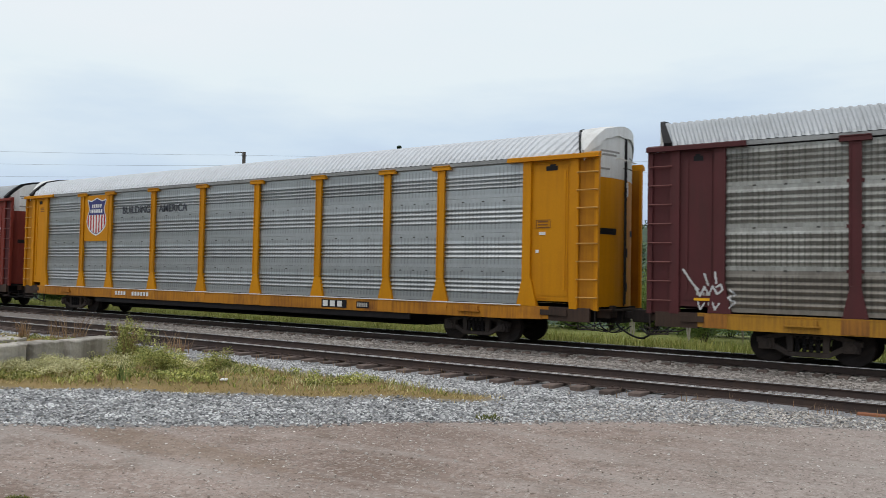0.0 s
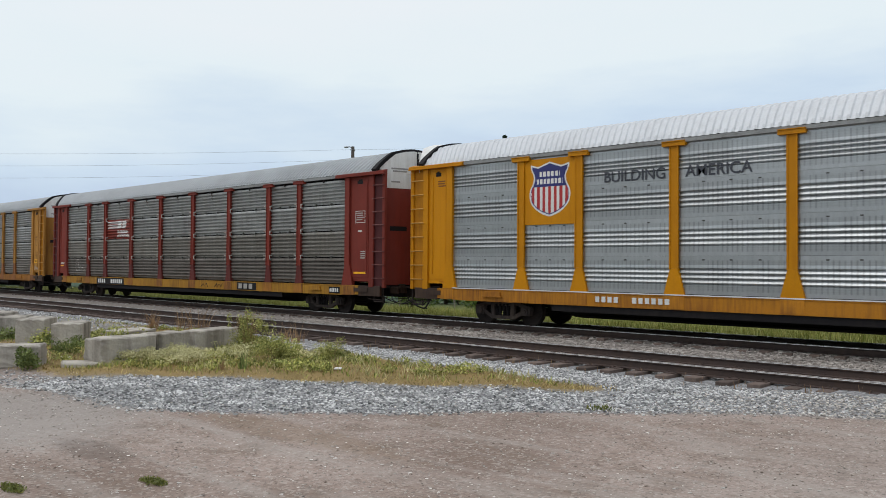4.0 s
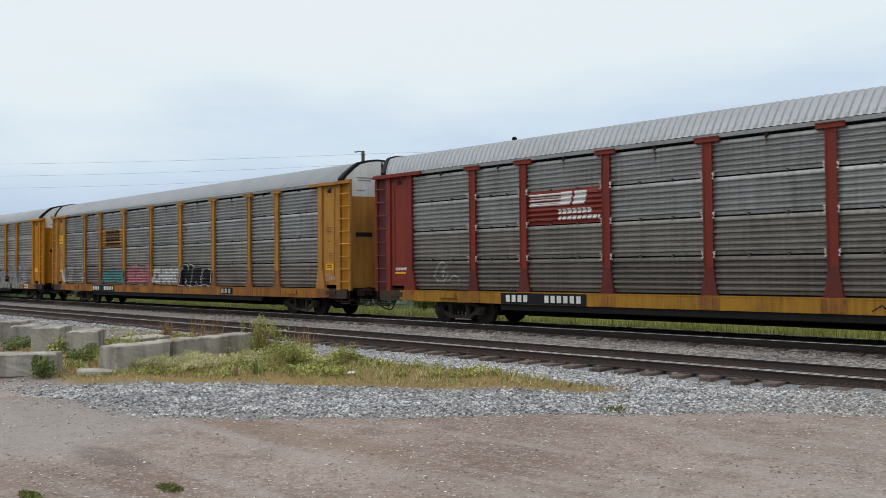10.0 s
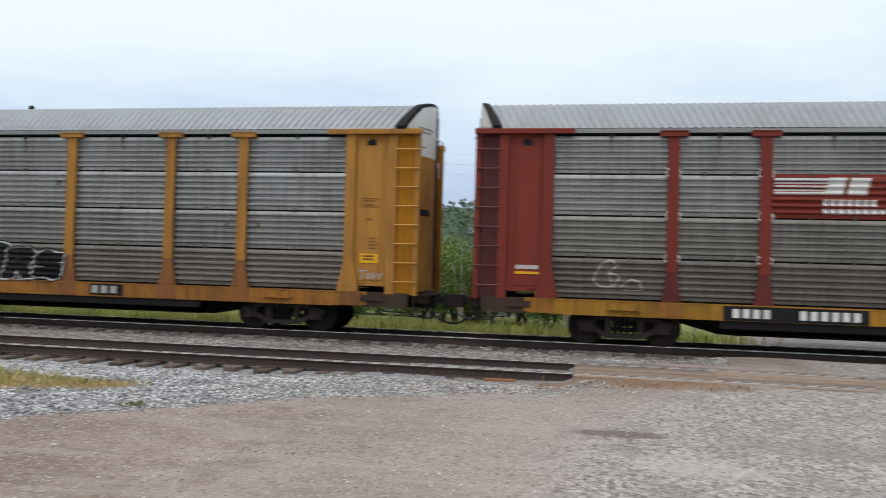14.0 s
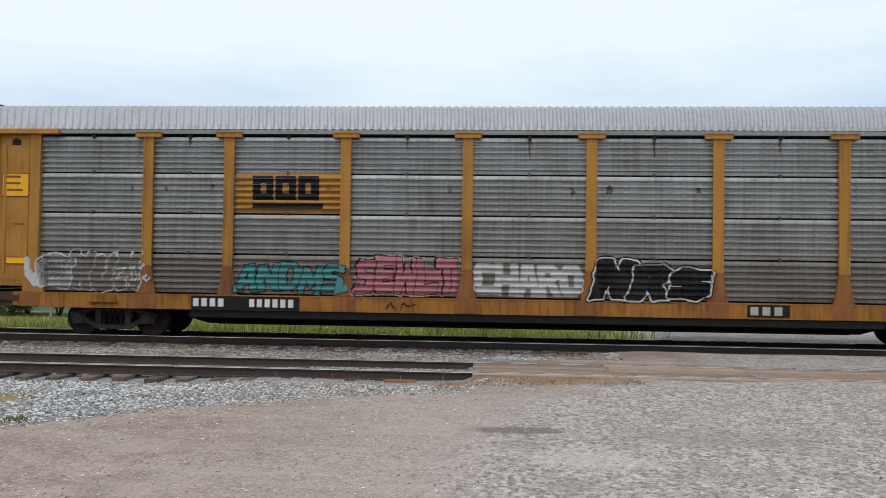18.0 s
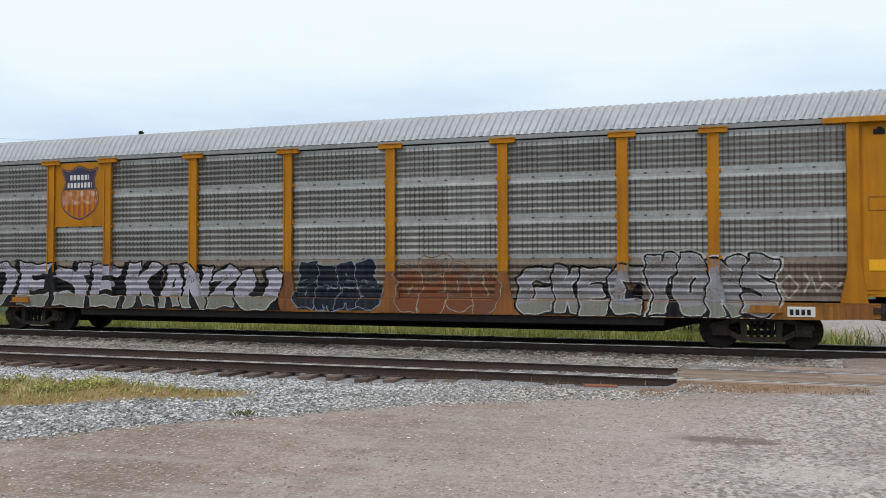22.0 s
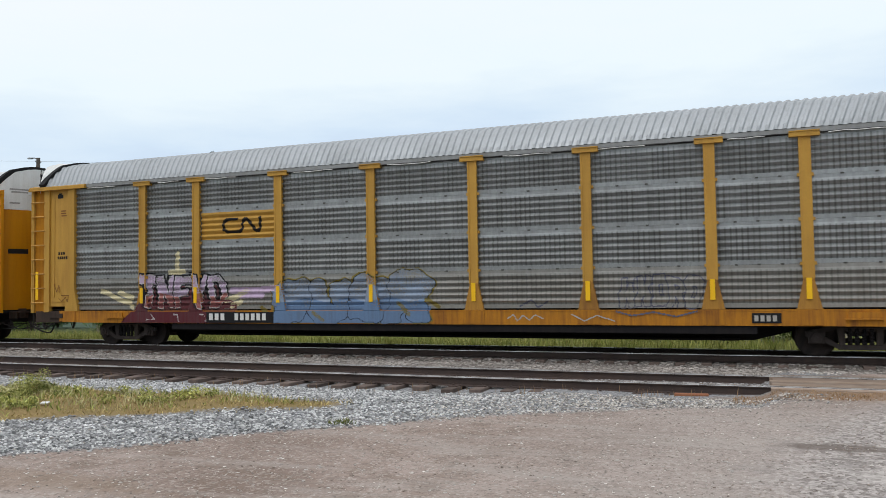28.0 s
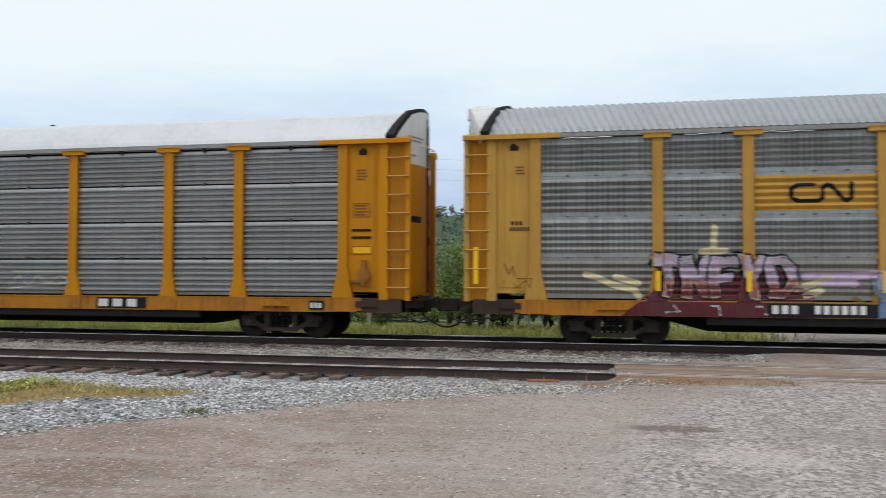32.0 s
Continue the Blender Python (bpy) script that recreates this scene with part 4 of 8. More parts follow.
                    for f in (-0.24, 0.0, 0.24) if kind > 1 else (-0.16, 0.16) if brackets else (0.0,):
                        part("screen_clip", clip_mesh(kind), None, sc, at=pose((b - a) * f, 0, z1 - z0))
            else:
                part("side_screen", screen_mesh(kind, w, ROW_Z[4] - ROW_Z[0], smat), None, car, at=pose((a + b) / 2, 1.44, ROW_Z[0], 0, 0, 180))

        # black sheet added behind the screens; stands for the shade inside the joints
        def backing(bm):
            box(bm, -EDGE, EDGE, side * 1.33, side * 1.31, 1.07, 4.9)
        part("screen_backing", shared(("screen_backing", side), backing, M["frame"]), None, car)

        def eave(bm):
            box(bm, -12.9, 12.9, side * 1.497, side * 1.40, 4.886, 4.984)
        part("eave_strip", shared(("eave_strip", side), eave, M["eave"]), None, car)

        # solid strip, mostly black, stands for the shaded gap under the eave
        def channel(bm):
            box(bm, -12.9, 12.9, side * 1.435, side * 1.40, 4.86, 4.886)
        part("eave_channel", shared(("eave_channel", side), channel, M[gap_strip_mat]), None, car, "solid strip standing for the dark gap under the eave")
        for s in (-1, 1):
            end_bay(car, s, side, mat, M["rung_red" if paint in ("red", "maroon") else "rung_pale"])
    part("roof", roof_mesh(ribbed, M[roof]), None, car)
    for s in (-1, 1):
        end_wall(car, s, mat, hood)
        truck(car, s * 10.06)

    def jack(bm):
        box(bm, -0.30, 0.30, SILL_Y - 0.05, SILL_Y, 0.86, 1.00)
        box(bm, -0.36, 0.36, SILL_Y - 0.07, SILL_Y, 0.84, 0.87)
    for px in (-10.1, 10.1):
        part("jacking_pad", shared("jacking_pad", jack, M[sill]), None, car, at=pose(px, 0, 0))
    return car


# ---- paint laid on the car sides ----
def painted(car, name, kind, x0, x1, z0, z1, rule, mats, label="", sx=0.03, sz=0.03, proud=0.006, flat=None):
    """A thin coat that follows the ribs: rule(X, Z) gives each cell's colour number, or -1."""
    nx, nz = max(1, round((x1 - x0) / sx)), max(1, round((z1 - z0) / sz))
    xs, zs = np.linspace(x0, x1, nx + 1), np.linspace(z0, z1, nz + 1)
    X, Z = np.meshgrid((xs[:-1] + xs[1:]) / 2, (zs[:-1] + zs[1:]) / 2, indexing="ij")
    c = rule(X, Z)
    used, verts, faces, ids = {}, [], [], []

    def vert(i, j):
        if (i, j) not in used:
            used[(i, j)] = len(verts)
            verts.append((float(xs[i]), (surface_y(kind, xs[i], zs[j]) if flat is None else flat) - proud, float(zs[j])))
        return used[(i, j)]
    for i, j in zip(*np.nonzero(c >= 0)):
        faces.append((vert(i, j), vert(i + 1, j), vert(i + 1, j + 1), vert(i, j + 1)))
        ids.append(int(c[i, j]))
    if not faces:
        return None
    me = raw_mesh(name, verts, faces, mats[0])
    for m in mats[1:]:
        me.materials.append(m)
    me.polygons.foreach_set("material_index", ids)
    return part(name, me, None, car, label)


def stroke_dist(X, Z, strokes, square=0.0):
    best = np.full(X.shape, 9.0)
    for line in strokes:
        for (ax, az), (bx, bz) in zip(line, line[1:]):
            dx, dz = bx - ax, bz - az
            t = np.clip(((X - ax) * dx + (Z - az) * dz) / (dx * dx + dz * dz + 1e-9), 0, 1)
            ex, ez = X - ax - t * dx, Z - az - t * dz
            best = np.minimum(best, (1 - square) * np.hypot(ex, ez) + square * np.maximum(np.abs(ex), np.abs(ez)))
    return best


SHAPES = {}      # block shapes in a unit box: the outer outline, then any hole
SHAPES["A"] = [[(0, 0), (0.26, 1), (0.74, 1), (1, 0), (0.68, 0), (0.61, 0.26), (0.40, 0.26), (0.33, 0)], [(0.44, 0.48), (0.57, 0.48), (0.50, 0.78)]]
SHAPES["C"] = [[(0.96, 0.97), (0.20, 1), (0, 0.78), (0.03, 0.18), (0.22, 0), (0.97, 0.02), (0.95, 0.28), (0.38, 0.28), (0.36, 0.72), (0.98, 0.70)]]
SHAPES["D"] = [[(0.08, 0), (0.0, 1), (0.68, 0.97), (1, 0.72), (0.97, 0.28), (0.62, 0)], [(0.38, 0.22), (0.35, 0.78), (0.56, 0.76), (0.68, 0.60), (0.66, 0.38), (0.56, 0.22)]]
SHAPES["E"] = [[(0.06, 0), (0.0, 1), (0.98, 0.96), (0.90, 0.74), (0.36, 0.74), (0.36, 0.63), (0.80, 0.62), (0.84, 0.42), (0.38, 0.38), (0.40, 0.28), (1, 0.30), (0.94, 0)]]
SHAPES["F"] = [[(0.04, 0), (0.0, 1), (1, 0.98), (0.92, 0.72), (0.38, 0.72), (0.38, 0.58), (0.84, 0.58), (0.80, 0.36), (0.38, 0.36), (0.36, 0)]]
SHAPES["G"] = [[(0.92, 0.94), (0.30, 1), (0, 0.74), (0.02, 0.22), (0.28, 0), (1, 0.02), (0.98, 0.52), (0.50, 0.54), (0.52, 0.34), (0.64, 0.27), (0.38, 0.28), (0.34, 0.70), (0.50, 0.77), (0.95, 0.68)]]
SHAPES["H"] = [[(0, 0), (0.02, 1), (0.34, 1), (0.33, 0.64), (0.66, 0.64), (0.66, 1), (1, 1), (1, 0), (0.67, 0), (0.67, 0.36), (0.33, 0.36), (0.33, 0)]]
SHAPES["J"] = [[(0, 0.86), (0.52, 0.80), (0.62, 1), (1, 0.98), (0.90, 0.74), (0.76, 0.70), (0.98, 0.48), (0.92, 0.0), (0.10, 0.0), (0.06, 0.30), (0.42, 0.34), (0.60, 0.30), (0.62, 0.46), (0.30, 0.56), (0.04, 0.62)]]
SHAPES["K"] = [[(0.10, 0), (0.0, 1), (0.36, 0.98), (0.40, 0.64), (0.66, 0.98), (1, 0.94), (0.64, 0.56), (0.98, 0.02), (0.66, 0), (0.42, 0.36), (0.42, 0)]]
SHAPES["L"] = [[(0, 0), (0.04, 1), (0.38, 1), (0.38, 0.28), (1, 0.30), (0.96, 0)]]
SHAPES["M"] = [[(0, 0), (0.05, 1), (0.30, 1), (0.50, 0.58), (0.70, 1), (0.95, 1), (1, 0), (0.74, 0), (0.70, 0.48), (0.50, 0.14), (0.30, 0.48), (0.26, 0)]]
SHAPES["N"] = [[(0.02, 0), (0.0, 1), (0.34, 1), (0.66, 0.52), (0.64, 1), (1, 1), (0.97, 0), (0.68, 0), (0.34, 0.48), (0.35, 0)]]
SHAPES["O"] = [[(0.22, 0), (0, 0.25), (0.02, 0.80), (0.25, 1), (0.78, 1), (1, 0.75), (0.98, 0.20), (0.76, 0)], [(0.37, 0.32), (0.37, 0.70), (0.63, 0.70), (0.63, 0.32)]]
SHAPES["R"] = [[(0, 0), (0.02, 1), (0.70, 1), (1, 0.78), (0.92, 0.55), (0.70, 0.46), (1, 0), (0.66, 0), (0.40, 0.38), (0.34, 0.38), (0.32, 0)], [(0.34, 0.60), (0.34, 0.79), (0.58, 0.77), (0.60, 0.63)]]
SHAPES["S"] = [[(0.98, 0.93), (0.22, 1), (0, 0.76), (0.08, 0.50), (0.60, 0.40), (0.60, 0.27), (0.06, 0.30), (0.02, 0.03), (0.80, 0), (1, 0.22), (0.94, 0.52), (0.42, 0.63), (0.42, 0.74), (0.96, 0.70)]]
SHAPES["T"] = [[(0, 0.72), (0.02, 1), (1, 0.98), (0.98, 0.70), (0.66, 0.72), (0.64, 0), (0.34, 0), (0.34, 0.70)]]
SHAPES["U"] = [[(0.04, 0.92), (0.30, 1), (0.40, 0.60), (0.34, 0.36), (0.62, 0.32), (0.66, 0.62), (0.60, 0.92), (0.82, 1), (1, 0.66), (0.97, 0.18), (0.75, 0), (0.20, 0), (0.0, 0.24)]]
SHAPES["W"] = [[(0, 1), (0.07, 0), (0.34, 0), (0.50, 0.42), (0.66, 0), (0.93, 0), (1, 1), (0.74, 1), (0.72, 0.50), (0.58, 0.86), (0.42, 0.86), (0.28, 0.50), (0.26, 1)]]
SHAPES["Y"] = [[(0, 1), (0.36, 1), (0.52, 0.66), (0.66, 1), (1, 1), (0.68, 0.42), (0.66, 0), (0.34, 0), (0.34, 0.42)]]
SHAPES["Z"] = [[(0.10, 0.80), (0.60, 1), (0.92, 0.86), (0.98, 0.70), (0.56, 0.36), (1, 0.38), (0.95, 0.02), (0.02, 0), (0.0, 0.26), (0.50, 0.66), (0.10, 0.62)]]


def outline_depth(X, Z, poly):
    """Signed distance to a closed outline, negative inside."""
    best, inside = np.full(X.shape, 9.0), np.zeros(X.shape, bool)
    for (ax, az), (bx, bz) in zip(poly, poly[1:] + poly[:1]):
        dx, dz = bx - ax, bz - az
        t = np.clip(((X - ax) * dx + (Z - az) * dz) / (dx * dx + dz * dz + 1e-9), 0, 1)
        best = np.minimum(best, np.hypot(X - ax - t * dx, Z - az - t * dz))
        if abs(dz) > 1e-9:
            inside ^= ((az > Z) != (bz > Z)) & (X < ax + (Z - az) * dx / dz)
    return np.where(inside, -best, best)


def piece(car, kind, word, x0, z0, w, h, mats, label, spans=None, edge=0.045, ink=0.0, gap=0.0, drop=(0.0, 0.0), low=None, swell=0.0, halo=0.0, seed=1, ragged=0.1, warp=0.03, lean=0.08, slope=0.0, fade=None, slim=0.0):
    """Sprayed block shapes with hand-drawn outlines. mats: fill, outline, inner line, low fill, ground, halo; a fill of None stays bare."""
    rnd = random.Random(seed)
    n, cw, drawn = len(word), w / len(word), []
    for i, ch in enumerate(word):
        a, b = spans[i] if spans else (x0 + cw * i - 0.04 * cw, x0 + cw * (i + 1) + 0.04 * cw)
        tall, tilt, base = h * (1 - ragged * rnd.random() - slope * i / n), lean + rnd.uniform(-0.06, 0.06), z0 + 0.04 * rnd.random()
        a, b = a + slim * (b - a), b - slim * (b - a)
        drawn.append([[(a + swell + (u + tilt * (v - 0.5)) * (b - a - 2 * swell), base + swell + v * (tall - 2 * swell)) for u, v in ring] for ring in SHAPES[ch]])
    ends = (min(p[0] for l in drawn for p in l[0]), max(p[0] for l in drawn for p in l[0]))
    use = [m for m in mats if m is not None]
    number = {i: use.index(m) for i, m in enumerate(mats) if m is not None}

    def depth(X, Z, letter):
        d = outline_depth(X, Z, letter[0])
        for hole in letter[1:]:
            d = np.maximum(d, -outline_depth(X, Z, hole))
        return d - swell

    def rule(X, Z):
        Xw = X + warp * np.sin(Z * 7.0 + seed + 1.5 * np.sin(X * 2.3)) + 0.4 * warp * np.sin(Z * 19.0 + X * 5.0)
        Zw = Z + 0.8 * warp * np.sin(X * 4.1 + 2 * seed) + 0.4 * warp * np.sin(X * 13.0 - Z * 3.0)
        ds = [depth(Xw, Zw, l) for l in drawn]
        whole = np.minimum.reduce(ds)
        c = np.full(X.shape, -1)
        if halo:
            c[whole < edge + halo] = number[5]
        if gap:
            top = z0 + h * gap + 0.06 * np.sin(X * 9.0 + seed) + 0.04 * np.sin(X * 23.0)
            c[(Xw > ends[0] + 0.06) & (Xw < ends[1] - 0.06) & (Z < top) & (Z > z0)] = number[4]
        if drop != (0.0, 0.0):
            for l in drawn:
                c[depth(Xw + drop[0], Zw - drop[1], l) < edge * 0.5] = number[1]
        for d in ds:
            c[d < edge] = number[1]
            c[d < 0] = number.get(0, -1)
            if low is not None:
                c[(d < 0) & (Z < low + 0.05 * np.sin(X * 5))] = number[3]
            if ink:
                c[(d < -0.008) & (d > -0.008 - ink)] = number[2]
        if fade:
            # thin paint that lets the screen show, more so upwards
            speck = np.random.default_rng(seed).random(X.shape) * 0.6 + 0.2 + 0.2 * np.sin(X * 6 + seed) * np.sin(Z * 9)
            bare = (whole < 0) & (speck < np.clip((Z - fade[0]) / (fade[1] - fade[0]), 0, 1) * fade[2])
            c[bare & (c != number[1])] = -1
        return c
    return painted(car, "graffiti", kind, ends[0] - 0.35, ends[1] + 0.35, max(0.71, z0 - 0.06), z0 + h + 0.2, rule, use, label, 0.017, 0.017)


def scrawl(car, kind, strokes, width, mat, label, sx=0.022, flat=None):
    xs = [p[0] for l in strokes for p in l]
    zs = [p[1] for l in strokes for p in l]

    def rule(X, Z):
        return np.where(stroke_dist(X, Z, strokes) < width, 0, -1)
    return painted(car, "graffiti", kind, min(xs) - 0.1, max(xs) + 0.1, max(0.71, min(zs) - 0.1), max(zs) + 0.1, rule, [mat], label, sx, sx, flat=flat)


def bars(car, name, x, z, w, h, n, mat, y=SILL_Y - 0.018, gap=0.35, label=""):
    """Writing as plain upright bars."""
    s = w / n

    def build(bm):
        box(bm, 0, s * (1 - gap), -0.004, 0, 0, h)
    me = shared(("bar", round(s, 3), round(h, 3)), build, mat)
    first = part(name, me, None, car, label, pose(x, y, z))
    for k in range(1, n):
        part("character_bar", me, None, first, at=pose(k * s, 0, 0))
    return first


def lines_of_text(car, name, x, z, w, n, mat, y, pitch=0.075, seed=3, label="", thick=0.5):
    rnd = random.Random(seed)
    first = None
    for k in range(n):
        bm = bmesh.new()
        a = rnd.uniform(0, 0.12) * w
        box(bm, a, w - rnd.uniform(0, 0.25) * w, -0.004, 0, -k * pitch, -k * pitch + pitch * thick)
        if first is None:
            first = part(name, bm, mat, car, label, pose(x, y, z))
        else:
            part("text_line", bm, mat, first)
    return first


def plate_box(car, name, x0, x1, z0, z1, mat, y, label="", t=0.01):
    bm = bmesh.new()
    box(bm, x0, x1, y - t, y, z0, z1)
    return part(name, bm, mat, car, label)


def outline_box(car, x0, x1, z0, z1, mat, y, label=""):
    bm = bmesh.new()
    e = 0.018
    for a, b, c, d in ((x0, x1, z0, z0 + e), (x0, x1, z1 - e, z1), (x0, x0 + e, z0 + e, z1 - e), (x1 - e, x1, z0 + e, z1 - e)):
        box(bm, a, b, y - 0.004, y, c, d)
    return part("stencil_frame", bm, mat, car, label)


def shield(car, kind, cx, cz, w, h, faded, label):
    mats = [M["letter_white"], M["sign_navy" if faded else "sign_blue"], M["sign_orange" if faded else "sign_red"], M["yellow_old" if faded else "letter_white"]]

    def inside(u, v, g):
        a = np.abs(u)
        top = 0.50 - 0.30 * np.clip(a, 0, 0.26) + 0.25 * np.clip(a - 0.30, 0, 1) - g
        low = np.clip((-0.10 - v) / (0.40 - g), 0, 1)
        belly = 0.385 + 0.105 * smooth(0.20, -0.08, v) + 0.075 * smooth(0.22, 0.42, v)
        half = belly * (1 - low ** 2.3) ** 0.75 - g
        return (v < top) & (a < half) & (v > -0.5 + g)

    def rule(X, Z):
        u, v = (X - cx) / w, (Z - cz) / h
        c = np.full(X.shape, -1)
        c[inside(u, v, 0)] = 1 if faded else 0
        c[inside(u, v, 0.02 if faded else 0.03)] = 3 if faded else 1
        inner = inside(u, v, 0.03 if faded else 0.045)
        c[inner & (v >= 0.05)] = 1
        low = inner & (v < 0.045)
        c[low] = np.where(np.sin(u * 2 * math.pi / 0.135 + 1.57) > 0, 2, 3)[low]
        if faded:
            fleck = np.sin(X * 47 + 3 * np.sin(Z * 23)) * np.sin(Z * 61 + 2 * np.sin(X * 31))
            c[low & (fleck > 0.62) & (v > -0.22)] = 0
        for vz, reach, p in ((0.28, 0.24, 0.096), (0.14, 0.31, 0.0885)):
            word = inner & (np.abs(v - vz) < 0.045) & (np.abs(u) < reach) & (np.sin((u + reach) * 2 * math.pi / p + 0.3) > -0.55)
            c[word] = 0
        return c
    return painted(car, "emblem", kind, cx - w / 2, cx + w / 2, cz - h / 2, cz + h / 2, rule, mats, label, 0.013, 0.013, 0.004, SCREEN_Y - 0.032)


LABELS = {
    "A": "weathered maroon autorack car with perforated grey side screens",
    "B": "bright yellow autorack car with clean silver side screens and white roof",
    "C": "oxide-red autorack car with grimy brown-grey side screens and yellow sill",
    "D": "ochre-yellow autorack car with grey screens and a row of small graffiti",
    "E": "yellow autorack car with perforated screens and large silver graffiti",
    "F": "tan-yellow autorack car with lilac and blue graffiti along the sill",
    "G": "fresh yellow autorack car with grey screens and smooth white roof",
}
CARS = {
    "A": autorack(LABELS["A"], "maroon", "scr_A", 2, "roof_grey", True, "sill_yellow"),
    "B": autorack(LABELS["B"], "yellow", "scr_B", 3, "roof_white", True, "sill_orange", 0.27, hood=True, gap_strip_mat="eave"),
    "C": autorack(LABELS["C"], "red", "scr_C", 1, "roof_grey", True, "sill_yellow", 0.20, True),
    "D": autorack(LABELS["D"], "ochre", "scr_D", 1, "roof_grey", True, "sill_rust", 0.22),
    "E": autorack(LABELS["E"], "yellow_old", "scr_E", 2, "roof_grey", True, "sill_rust", 0.22),
    "F": autorack(LABELS["F"], "tan", "scr_F", 2, "roof_grey", True, "sill_orange", 0.24, hood=True),
    "G": autorack(LABELS["G"], "yellow", "scr_G", 1, "roof_white", False, "sill_orange", 0.22, gap_strip_mat="eave"),
}
lengthen(CARS["B"], 0.32)
lengthen(CARS["C"], 0.20)
raise_roof(CARS["F"], 1.10)
raise_roof(CARS["G"], 1.12)
CENTRES = {"A": 77.3, "B": 48.55, "C": 19.95, "D": -8.55, "E": -37.05, "F": -65.5, "G": -94.0}
DOOR_Y = -1.458


def train_shift(t):
    u = (t - 16) / 16
    return 74.306 * u + 3.972 * u ** 2 - 1.252 * u ** 3 - 1.991 * u ** 4 + 0.0125 * u ** 5 + 0.3 * max(0.0, (5 - t) / 5) ** 2 + 0.16 * float(smooth(26.0, 29.0, t))


# car A: scrawl on the door panel
a = CARS["A"]
scrawl(a, 2, [[(-12.7, 2.05), (-12.45, 1.7), (-12.35, 1.6)], [(-12.2, 1.95), (-12.12, 1.7)], [(-11.95, 2.0), (-11.92, 1.75)],
              [(-12.4, 1.62), (-12.3, 1.45), (-12.2, 1.66), (-12.1, 1.48), (-12.0, 1.68), (-11.9, 1.5), (-11.78, 1.6), (-11.82, 1.72), (-11.92, 1.66)]], 0.024, M["g_white"], "white spray scrawl")
scrawl(a, 2, [[(-12.35, 1.3), (-12.3, 1.14), (-12.2, 1.28)], [(-12.1, 1.28), (-12.08, 1.15)], [(-12.0, 1.3), (-11.95, 1.15), (-11.86, 1.28)],
              [(-11.62, 1.62), (-11.52, 1.5), (-11.66, 1.42), (-11.52, 1.32), (-11.62, 1.2)]], 0.02, M["g_white"], "white spray scrawl")
plate_box(a, "reflector_strip", -12.45, -11.85, 1.34, 1.40, M["sticker"], DOOR_Y, "pale yellow reflector strip")
bars(a, "car_number", -12.4, 1.46, 0.45, 0.07, 6, M["letter_pale"], DOOR_Y)

# car B: emblem plate, slogan, stencils
b = CARS["B"]
plate_box(b, "emblem_plate", -8.98, -7.19, 2.95, 4.82, M["yellow"], SCREEN_Y - 0.012, "yellow plate over the screens", 0.02)
shield(b, 3, -8.08, 3.95, 1.42, 1.55, False, "shield emblem with blue top and red and white stripes")
plate_box(b, "screen_foot_rail", -EDGE, EDGE, 1.06, 1.09, M["letter_white"], SILL_Y - 0.012, "white foot rail under the screens", 0.01)
for word, x, w in (("BUILDING", -6.35, 1.85), ("AMERICA", -4.02, 1.95)):
    cu = bpy.data.curves.new("slogan", "FONT")
    cu.body, cu.size, cu.extrude, cu.offset = word, 0.40, 0.003, 0.005
    cu.materials.append(M["letter_slate"])
    tx = part("slogan", cu, None, b, "dark blue-black lettering", pose(x, SCREEN_Y - 0.006, 4.02, 90))
lines_of_text(b, "stencil", -12.40, 4.42, 0.36, 3, M["letter_brown"], DOOR_Y)
outline_box(b, 12.12, 12.55, 3.10, 3.32, M["letter_brown"], DOOR_Y)
lines_of_text(b, "stencil", 12.16, 3.25, 0.36, 3, M["letter_brown"], DOOR_Y)
plate_box(b, "placard", 12.22, 12.40, 2.92, 3.00, M["letter_white"], DOOR_Y, "small white placard")
plate_box(b, "placard", 12.12, 12.21, 2.45, 2.53, M["letter_white"], DOOR_Y, "small white placard")
lines_of_text(b, "stencil", 13.10, 2.42, 0.32, 4, M["letter_brown"], -1.36)
lines_of_text(b, "stencil", -13.42, 2.42, 0.32, 4, M["letter_brown"], -1.36)
bars(b, "car_number", -6.55, 0.82, 0.75, 0.15, 4, M["letter_white"])
bars(b, "car_number", -5.45, 0.82, 1.1, 0.15, 6, M["letter_white"])
plate_box(b, "brand_panel", 4.55, 5.6, 0.76, 1.0, M["letter_black"], SILL_Y - 0.014, "black panel with pale bars", 0.003)
bars(b, "brand_mark", 4.62, 0.79, 0.9, 0.18, 3, M["letter_white"], SILL_Y - 0.019)
plate_box(b, "stencil_panel", 6.0, 6.5, 0.78, 0.98, M["letter_black"], SILL_Y - 0.014, "", 0.003)
bars(b, "stencil", 6.04, 0.82, 0.42, 0.12, 5, M["letter_pale"], SILL_Y - 0.019)

# car C: emblem on red ground, numbers, stencils
c = CARS["C"]


def stripes_rule(X, Z):
    k = np.zeros(X.shape, int)
    for i in range(5):
        z = 3.55 + i * 0.075
        k[(np.abs(Z - z) < 0.022) & (X > -6.92) & (X < -5.85 + i * 0.03)] = 1
    u = X - (Z - 3.55) * 0.25
    blk = (Z > 3.52) & (Z < 3.89)
    for x0, x1 in ((-5.86, -5.50), (-5.42, -5.02)):
        k[blk & (u > x0) & (u < x1)] = 1
    for z, x1 in ((3.28, -4.82), (3.09, -4.55)):
        k[(Z > z) & (Z < z + 0.14) & (X > -5.9) & (X < x1) & (np.sin((X + 5.9) * 2 * math.pi / 0.165) > -0.72)] = 1
    return k


painted(c, "emblem", 1, -6.98, -4.42, 3.0, 3.98, stripes_rule, [M["red"], M["letter_white"]], "red panel with white stripes and block shapes", 0.02, 0.02)
